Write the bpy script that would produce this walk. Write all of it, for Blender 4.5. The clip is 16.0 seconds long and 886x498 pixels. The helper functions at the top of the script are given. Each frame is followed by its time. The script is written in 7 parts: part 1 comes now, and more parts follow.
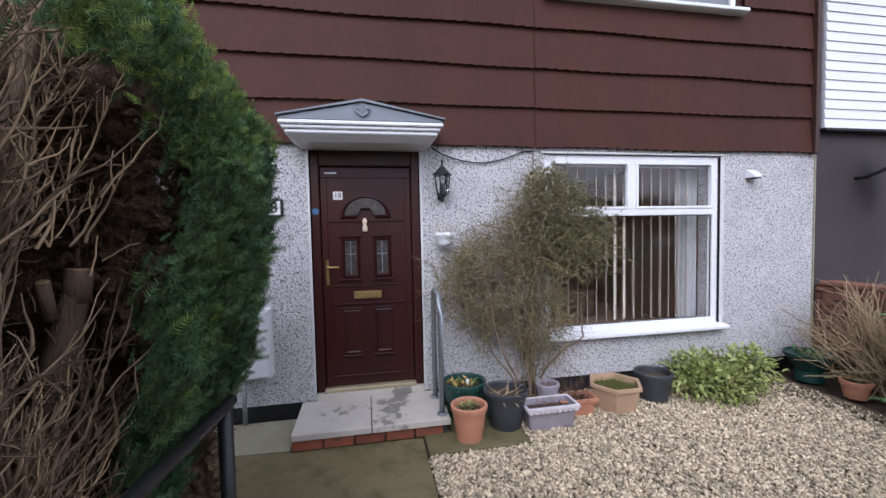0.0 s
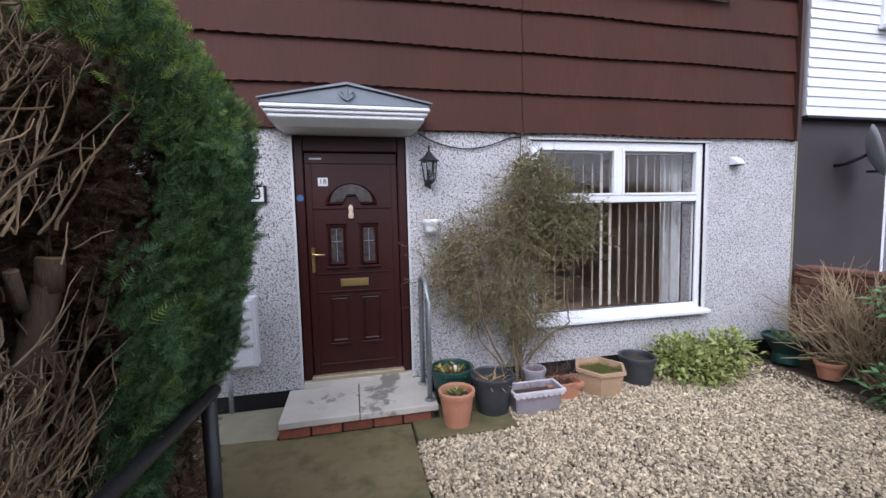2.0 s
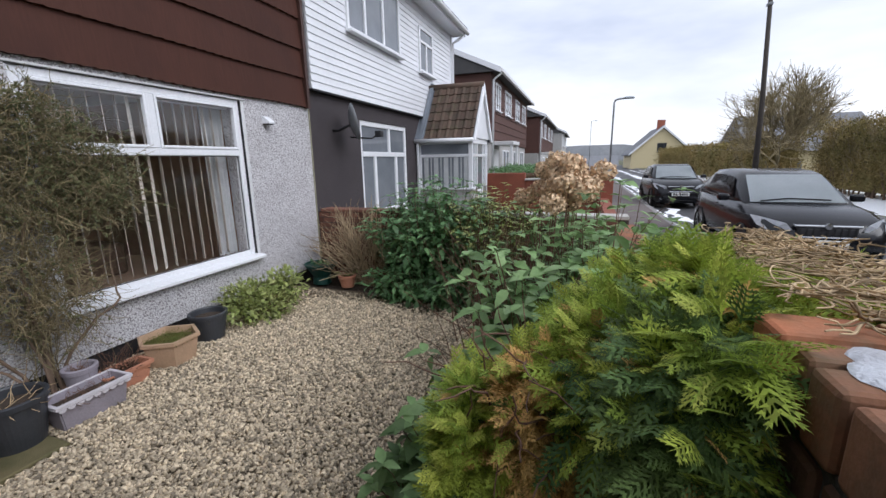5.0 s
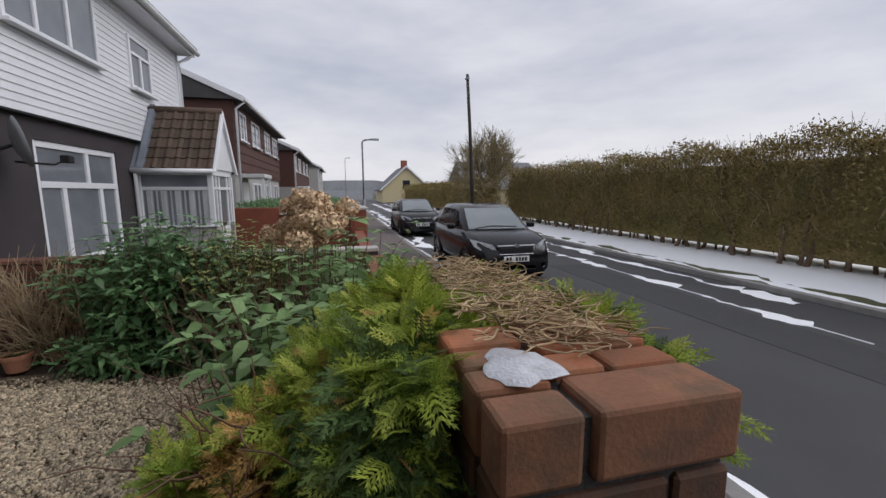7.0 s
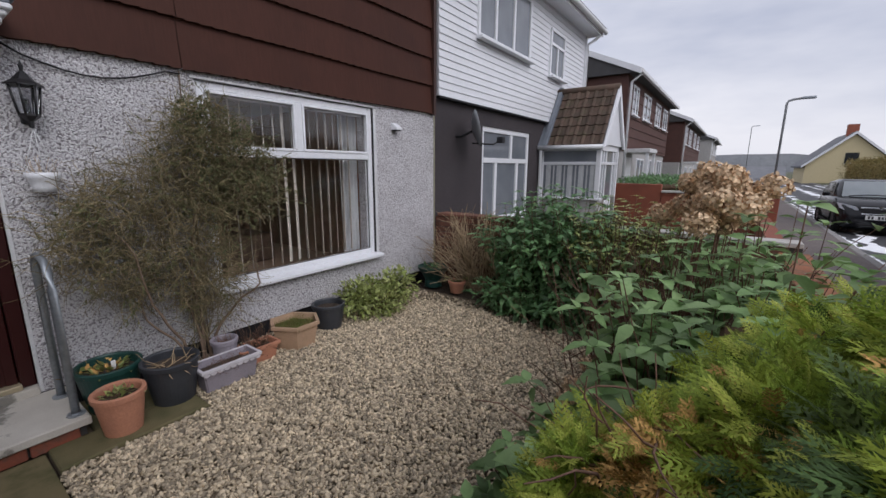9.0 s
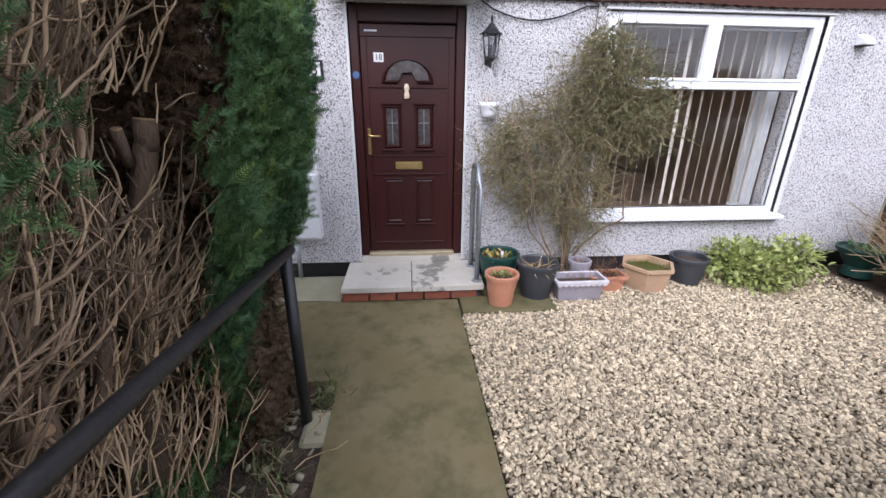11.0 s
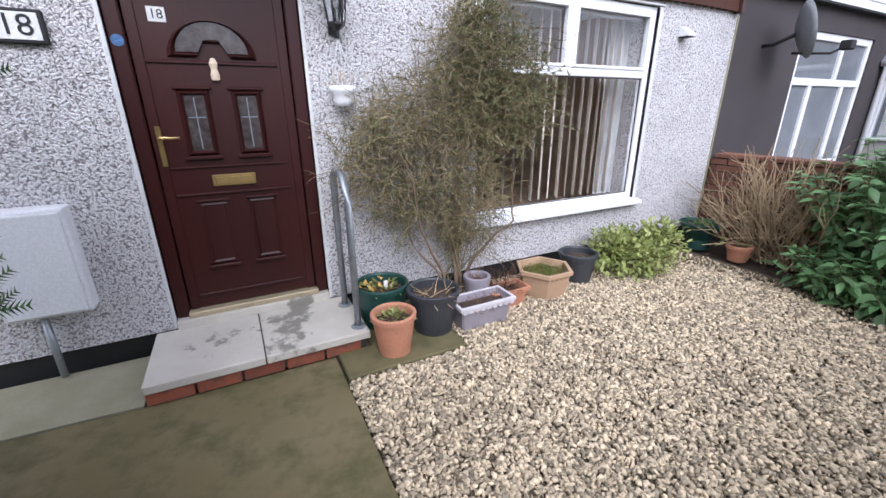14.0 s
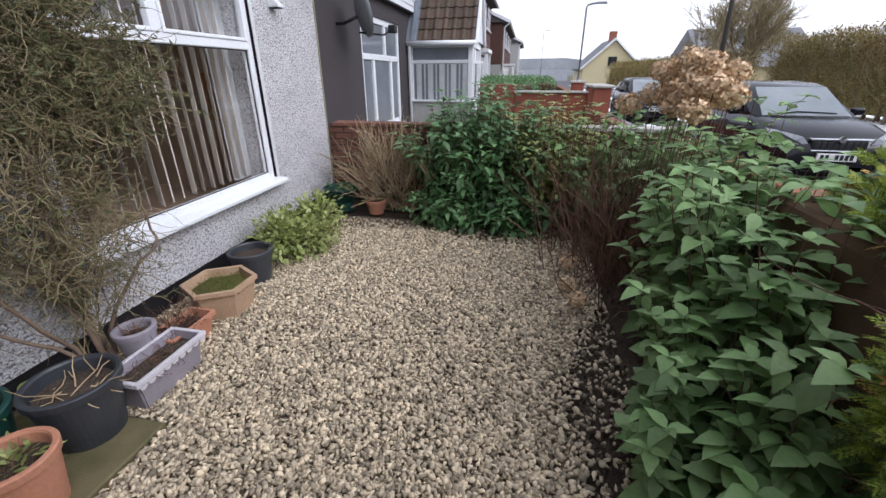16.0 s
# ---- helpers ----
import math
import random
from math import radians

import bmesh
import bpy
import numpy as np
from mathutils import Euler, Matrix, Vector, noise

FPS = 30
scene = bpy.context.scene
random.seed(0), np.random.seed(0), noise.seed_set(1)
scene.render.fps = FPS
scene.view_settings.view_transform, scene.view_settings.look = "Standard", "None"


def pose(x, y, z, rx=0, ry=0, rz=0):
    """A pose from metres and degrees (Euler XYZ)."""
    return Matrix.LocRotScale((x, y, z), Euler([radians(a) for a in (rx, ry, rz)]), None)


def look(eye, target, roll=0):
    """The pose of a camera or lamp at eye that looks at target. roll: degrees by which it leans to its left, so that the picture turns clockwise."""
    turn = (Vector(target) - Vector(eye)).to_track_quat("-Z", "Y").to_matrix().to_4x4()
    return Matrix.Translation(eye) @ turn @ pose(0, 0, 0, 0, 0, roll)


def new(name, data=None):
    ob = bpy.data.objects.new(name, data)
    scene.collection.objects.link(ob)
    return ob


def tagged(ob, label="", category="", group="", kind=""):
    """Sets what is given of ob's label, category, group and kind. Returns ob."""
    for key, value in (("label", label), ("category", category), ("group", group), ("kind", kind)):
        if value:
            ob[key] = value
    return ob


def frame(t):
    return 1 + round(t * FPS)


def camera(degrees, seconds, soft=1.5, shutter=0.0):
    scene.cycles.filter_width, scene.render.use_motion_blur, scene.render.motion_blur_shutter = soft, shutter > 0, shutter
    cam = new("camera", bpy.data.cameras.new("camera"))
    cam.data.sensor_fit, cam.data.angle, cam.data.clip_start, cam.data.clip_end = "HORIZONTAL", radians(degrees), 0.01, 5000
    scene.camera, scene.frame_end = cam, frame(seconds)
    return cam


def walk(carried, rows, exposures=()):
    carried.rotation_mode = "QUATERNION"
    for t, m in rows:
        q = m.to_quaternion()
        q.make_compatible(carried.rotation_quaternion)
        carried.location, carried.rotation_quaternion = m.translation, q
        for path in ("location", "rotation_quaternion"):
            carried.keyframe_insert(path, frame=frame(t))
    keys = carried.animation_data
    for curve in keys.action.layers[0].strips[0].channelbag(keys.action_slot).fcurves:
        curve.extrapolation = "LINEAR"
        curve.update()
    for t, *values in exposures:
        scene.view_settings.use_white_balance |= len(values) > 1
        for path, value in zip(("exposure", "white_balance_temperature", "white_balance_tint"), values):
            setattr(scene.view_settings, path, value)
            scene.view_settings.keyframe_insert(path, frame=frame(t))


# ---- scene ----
cam = camera(95.6, 16.0)
PATH = [
    (0, (0.456, -3.531, 1.577), (0.829, -1.569, 1.482), -1.2),
    (0.5, (0.448, -3.421, 1.564), (0.859, -1.466, 1.467), -1.1),
    (1, (0.423, -3.329, 1.549), (0.906, -1.39, 1.48), -1.2),
    (1.5, (0.44, -3.395, 1.587), (0.907, -1.452, 1.525), -1.4),
    (2, (0.464, -3.516, 1.574), (0.894, -1.569, 1.414), -1.3),
    (2.5, (0.462, -3.554, 1.565), (0.869, -1.623, 1.238), -1.1),
    (3, (0.486, -3.555, 1.548), (0.885, -1.657, 1.059), -0.9),
    (3.5, (0.489, -3.538, 1.552), (1.12, -1.74, 0.943), -0.7),
    (4, (0.43, -3.499, 1.574), (1.608, -1.987, 1.004), -1.0),
    (4.2, (0.368, -3.475, 1.603), (1.761, -2.149, 1.054), -0.3),
    (4.5, (0.373, -3.53, 1.596), (1.979, -2.455, 1.082), -0.9),
    (5, (0.37, -3.581, 1.593), (2.216, -2.943, 1.161), -1.0),
    (5.2, (0.376, -3.587, 1.606), (2.284, -3.142, 1.205), -1.0),
    (7.3, (0.38, -3.694, 1.615), (2.296, -4.191, 1.334), -0.1),
    (7.5, (0.385, -3.681, 1.613), (2.316, -4.117, 1.325), -0.0),
    (7.8, (0.397, -3.642, 1.61), (2.352, -3.928, 1.298), 0.1),
    (8, (0.419, -3.587, 1.606), (2.384, -3.701, 1.253), 0.0),
    (8.3, (0.45, -3.54, 1.61), (2.399, -3.301, 1.232), 1.1),
    (8.5, (0.461, -3.553, 1.614), (2.344, -3.007, 1.22), 0.5),
    (9, (0.524, -3.536, 1.6), (2.116, -2.394, 1.2), 0.3),
    (9.5, (0.5, -3.55, 1.585), (1.643, -1.968, 1.144), 0.4),
    (9.6, (0.47, -3.491, 1.584), (1.518, -1.846, 1.139), 0.7),
    (10, (0.467, -3.529, 1.542), (1.053, -1.684, 1.042), 0.1),
    (10.2, (0.452, -3.572, 1.531), (0.829, -1.691, 0.964), 0.5),
    (12.3, (0.428, -3.53, 1.53), (0.53, -1.662, 0.822), 0.4),
    (12.5, (0.412, -3.506, 1.512), (0.542, -1.619, 0.864), 0.4),
    (13, (0.378, -3.314, 1.492), (0.603, -1.407, 0.934), 0.4),
    (13.5, (0.37, -3.006, 1.495), (0.838, -1.161, 0.879), 0.3),
    (13.8, (0.415, -2.837, 1.448), (1.112, -1.087, 0.776), -0.3),
    (14, (0.458, -2.717, 1.421), (1.322, -1.037, 0.763), -0.3),
    (14.5, (0.513, -2.547, 1.451), (1.71, -1.092, 0.781), -0.9),
    (15, (0.521, -2.454, 1.467), (2.065, -1.403, 0.751), -0.7),
    (15.5, (0.49, -2.354, 1.437), (2.242, -1.745, 0.69), -0.6),
    (16, (0.489, -2.352, 1.496), (2.287, -2.004, 0.691), -0.2),
]
EXPOSURES = [(0, 0.66, 5750, 16), (1.5, 0.66, 5750, 16), (2.5, 0.9, 5750, 15), (3.5, 1.08, 5800, 14), (4.2, 0.8, 5850, 12), (5, 0.32, 6000, 11), (5.2, 0.2, 6050, 11), (7.3, -0.25, 6300, 13), (8.0, -0.25, 6300, 14), (9, -0.15, 6150, 14), (10, 0.6, 5950, 16), (10.2, 0.75, 5950, 16), (12.3, 1.38, 5800, 15), (13, 1.36, 5800, 15), (14.5, 0.98, 5850, 14), (16, 0.6, 5950, 13)]
walk(cam, [(t, look(eye, target, roll)) for t, eye, target, roll in PATH], EXPOSURES)

# ---- light ----
SUN_TURN, SUN_HIGH = radians(200), radians(38)
world = bpy.data.worlds.new("overcast")
scene.world = world
world.use_nodes = True
wn, wl = world.node_tree.nodes, world.node_tree.links
wbg = wn["Background"]
sky = wn.new("ShaderNodeTexSky")
sky.sky_type, sky.sun_disc = "NISHITA", False
sky.sun_elevation, sky.sun_rotation, sky.air_density, sky.dust_density = SUN_HIGH, SUN_TURN, 1.0, 4.0
wco = wn.new("ShaderNodeTexCoord")
wmap = wn.new("ShaderNodeMapping")
wmap.inputs["Scale"].default_value = (1.0, 1.0, 3.5)
wnoi = wn.new("ShaderNodeTexNoise")
wnoi.inputs["Scale"].default_value, wnoi.inputs["Detail"].default_value, wnoi.inputs["Roughness"].default_value = 1.7, 5, 0.55
wramp = wn.new("ShaderNodeValToRGB")
wramp.color_ramp.elements[0].position, wramp.color_ramp.elements[0].color = 0.3, (5.9, 6.2, 7.1, 1)
wramp.color_ramp.elements[1].position, wramp.color_ramp.elements[1].color = 0.68, (9.9, 9.8, 9.9, 1)
wmix = wn.new("ShaderNodeMix")
wmix.data_type = "RGBA"
wmix.inputs[0].default_value = 0.88
wl.new(wco.outputs["Generated"], wmap.inputs["Vector"])
wl.new(wmap.outputs[0], wnoi.inputs["Vector"])
wl.new(wnoi.outputs["Fac"], wramp.inputs["Fac"])
wl.new(sky.outputs[0], wmix.inputs[6])
wl.new(wramp.outputs[0], wmix.inputs[7])
wl.new(wmix.outputs[2], wbg.inputs["Color"])
wbg.inputs["Strength"].default_value = 0.105
sun = new("sun", bpy.data.lights.new("sun", "SUN"))
sun.data.energy, sun.data.angle, sun.data.color = 1.4, radians(40), (1.0, 0.985, 0.97)
sun.matrix_world = look((math.sin(SUN_TURN) * 40, -abs(math.cos(SUN_TURN)) * 40, 32), (0, 0, 0))


# ---- materials ----
def mat(name, base, other=None, rough=0.7, scale=8.0, fine=80.0, bump=0.3, metal=0.0, island=0.0, rnd=0.0, spec=0.5, mixlo=0.35, mixhi=0.7,
        stretch=(1, 1, 1), distance=0.01, dirt=None, dirtscale=1.5, dirtlo=0.55, dirthi=0.75, sub=0.0):
    """Two colours mixed by a coarse noise, a fine grain on top, optional dirt patches, per-piece variation and relief."""
    m = bpy.data.materials.new(name)
    m.use_nodes = True
    n, l = m.node_tree.nodes, m.node_tree.links
    b = n["Principled BSDF"]
    b.inputs["Roughness"].default_value, b.inputs["Metallic"].default_value = rough, metal
    b.inputs["Specular IOR Level"].default_value = spec
    other = other or tuple(c * 0.8 for c in base)
    co = n.new("ShaderNodeTexCoord")
    mp = n.new("ShaderNodeMapping")
    mp.inputs["Scale"].default_value = stretch
    l.new(co.outputs["Object"], mp.inputs["Vector"])
    t1 = n.new("ShaderNodeTexNoise")
    t1.inputs["Scale"].default_value, t1.inputs["Detail"].default_value = scale, 6
    t2 = n.new("ShaderNodeTexNoise")
    t2.inputs["Scale"].default_value, t2.inputs["Detail"].default_value = fine, 3
    l.new(mp.outputs[0], t1.inputs["Vector"])
    l.new(mp.outputs[0], t2.inputs["Vector"])
    r = n.new("ShaderNodeMapRange")
    r.inputs["From Min"].default_value, r.inputs["From Max"].default_value = mixlo, mixhi
    l.new(t1.outputs["Fac"], r.inputs["Value"])
    mx = n.new("ShaderNodeMix")
    mx.data_type = "RGBA"
    mx.inputs[6].default_value, mx.inputs[7].default_value = (*base, 1), (*other, 1)
    l.new(r.outputs[0], mx.inputs[0])
    out = mx.outputs[2]
    hv = n.new("ShaderNodeHueSaturation")
    g = n.new("ShaderNodeMapRange")
    g.inputs["To Min"].default_value, g.inputs["To Max"].default_value = 0.8, 1.2
    l.new(t2.outputs["Fac"], g.inputs["Value"])
    val = g.outputs[0]
    for amount, kind in ((island, 0), (rnd, 1)):
        if amount:
            src = n.new("ShaderNodeNewGeometry" if kind == 0 else "ShaderNodeObjectInfo")
            q = n.new("ShaderNodeMapRange")
            q.inputs["To Min"].default_value, q.inputs["To Max"].default_value = 1 - amount, 1 + amount
            l.new(src.outputs["Random Per Island" if kind == 0 else "Random"], q.inputs["Value"])
            mu = n.new("ShaderNodeMath")
            mu.operation = "MULTIPLY"
            l.new(val, mu.inputs[0])
            l.new(q.outputs[0], mu.inputs[1])
            val = mu.outputs[0]
    l.new(val, hv.inputs["Value"])
    l.new(out, hv.inputs["Color"])
    out = hv.outputs[0]
    if dirt:
        t3 = n.new("ShaderNodeTexNoise")
        t3.inputs["Scale"].default_value, t3.inputs["Detail"].default_value, t3.inputs["Roughness"].default_value = dirtscale, 7, 0.65
        l.new(co.outputs["Object"], t3.inputs["Vector"])
        r3 = n.new("ShaderNodeMapRange")
        r3.inputs["From Min"].default_value, r3.inputs["From Max"].default_value = dirtlo, dirthi
        l.new(t3.outputs["Fac"], r3.inputs["Value"])
        m3 = n.new("ShaderNodeMix")
        m3.data_type = "RGBA"
        m3.inputs[7].default_value = (*dirt, 1)
        l.new(r3.outputs[0], m3.inputs[0])
        l.new(out, m3.inputs[6])
        out = m3.outputs[2]
    l.new(out, b.inputs["Base Color"])
    if sub:
        tr, ms = n.new("ShaderNodeBsdfTranslucent"), n.new("ShaderNodeMixShader")
        ms.inputs[0].default_value = sub
        l.new(out, tr.inputs["Color"])
        l.new(b.outputs[0], ms.inputs[1])
        l.new(tr.outputs[0], ms.inputs[2])
        l.new(ms.outputs[0], n["Material Output"].inputs["Surface"])
    if bump:
        bp = n.new("ShaderNodeBump")
        bp.inputs["Strength"].default_value, bp.inputs["Distance"].default_value = bump, distance
        l.new(t2.outputs["Fac"], bp.inputs["Height"])
        l.new(bp.outputs[0], b.inputs["Normal"])
    return m


def pebbledash():
    """White-washed dashed render: stones stand proud, gaps between them show grey."""
    m = mat("pebbledash", (0.76, 0.745, 0.76), (0.66, 0.645, 0.66), rough=0.92, scale=3, fine=300, bump=0, spec=0.2)
    n, l = m.node_tree.nodes, m.node_tree.links
    b = n["Principled BSDF"]
    co = n.new("ShaderNodeTexCoord")
    wob = n.new("ShaderNodeTexNoise")
    wob.inputs["Scale"].default_value = 45
    add = n.new("ShaderNodeMixRGB")
    add.inputs["Fac"].default_value = 0.025
    l.new(co.outputs["Object"], wob.inputs["Vector"])
    l.new(co.outputs["Object"], add.inputs[1])
    l.new(wob.outputs["Color"], add.inputs[2])
    v = n.new("ShaderNodeTexVoronoi")
    v.inputs["Scale"].default_value = 88
    l.new(add.outputs[0], v.inputs["Vector"])
    nz = n.new("ShaderNodeTexNoise")
    nz.inputs["Scale"].default_value, nz.inputs["Detail"].default_value = 60, 4
    l.new(co.outputs["Object"], nz.inputs["Vector"])
    mul = n.new("ShaderNodeMath")
    mul.operation = "MULTIPLY"
    l.new(v.outputs["Distance"], mul.inputs[0])
    l.new(nz.outputs["Fac"], mul.inputs[1])
    r = n.new("ShaderNodeMapRange")
    r.inputs["From Min"].default_value, r.inputs["From Max"].default_value = 0.215, 0.42
    l.new(mul.outputs[0], r.inputs["Value"])
    old = b.inputs["Base Color"].links[0].from_socket
    mx = n.new("ShaderNodeMix")
    mx.data_type = "RGBA"
    mx.inputs[7].default_value = (0.26, 0.238, 0.252, 1)
    l.new(r.outputs[0], mx.inputs[0])
    l.new(old, mx.inputs[6])
    l.new(mx.outputs[2], b.inputs["Base Color"])
    inv = n.new("ShaderNodeMath")
    inv.operation = "MULTIPLY"
    inv.inputs[1].default_value = -1
    l.new(mul.outputs[0], inv.inputs[0])
    bp = n.new("ShaderNodeBump")
    bp.inputs["Strength"].default_value, bp.inputs["Distance"].default_value = 1.0, 0.022
    l.new(inv.outputs[0], bp.inputs["Height"])
    l.new(bp.outputs[0], b.inputs["Normal"])
    return m


def glassy(name, tint=(1, 1, 1), rough=0.0):
    m = bpy.data.materials.new(name)
    m.use_nodes = True
    b = m.node_tree.nodes["Principled BSDF"]
    b.inputs["Base Color"].default_value = (*tint, 1)
    b.inputs["Roughness"].default_value, b.inputs["Transmission Weight"].default_value, b.inputs["IOR"].default_value = rough, 1.0, 1.45
    return m


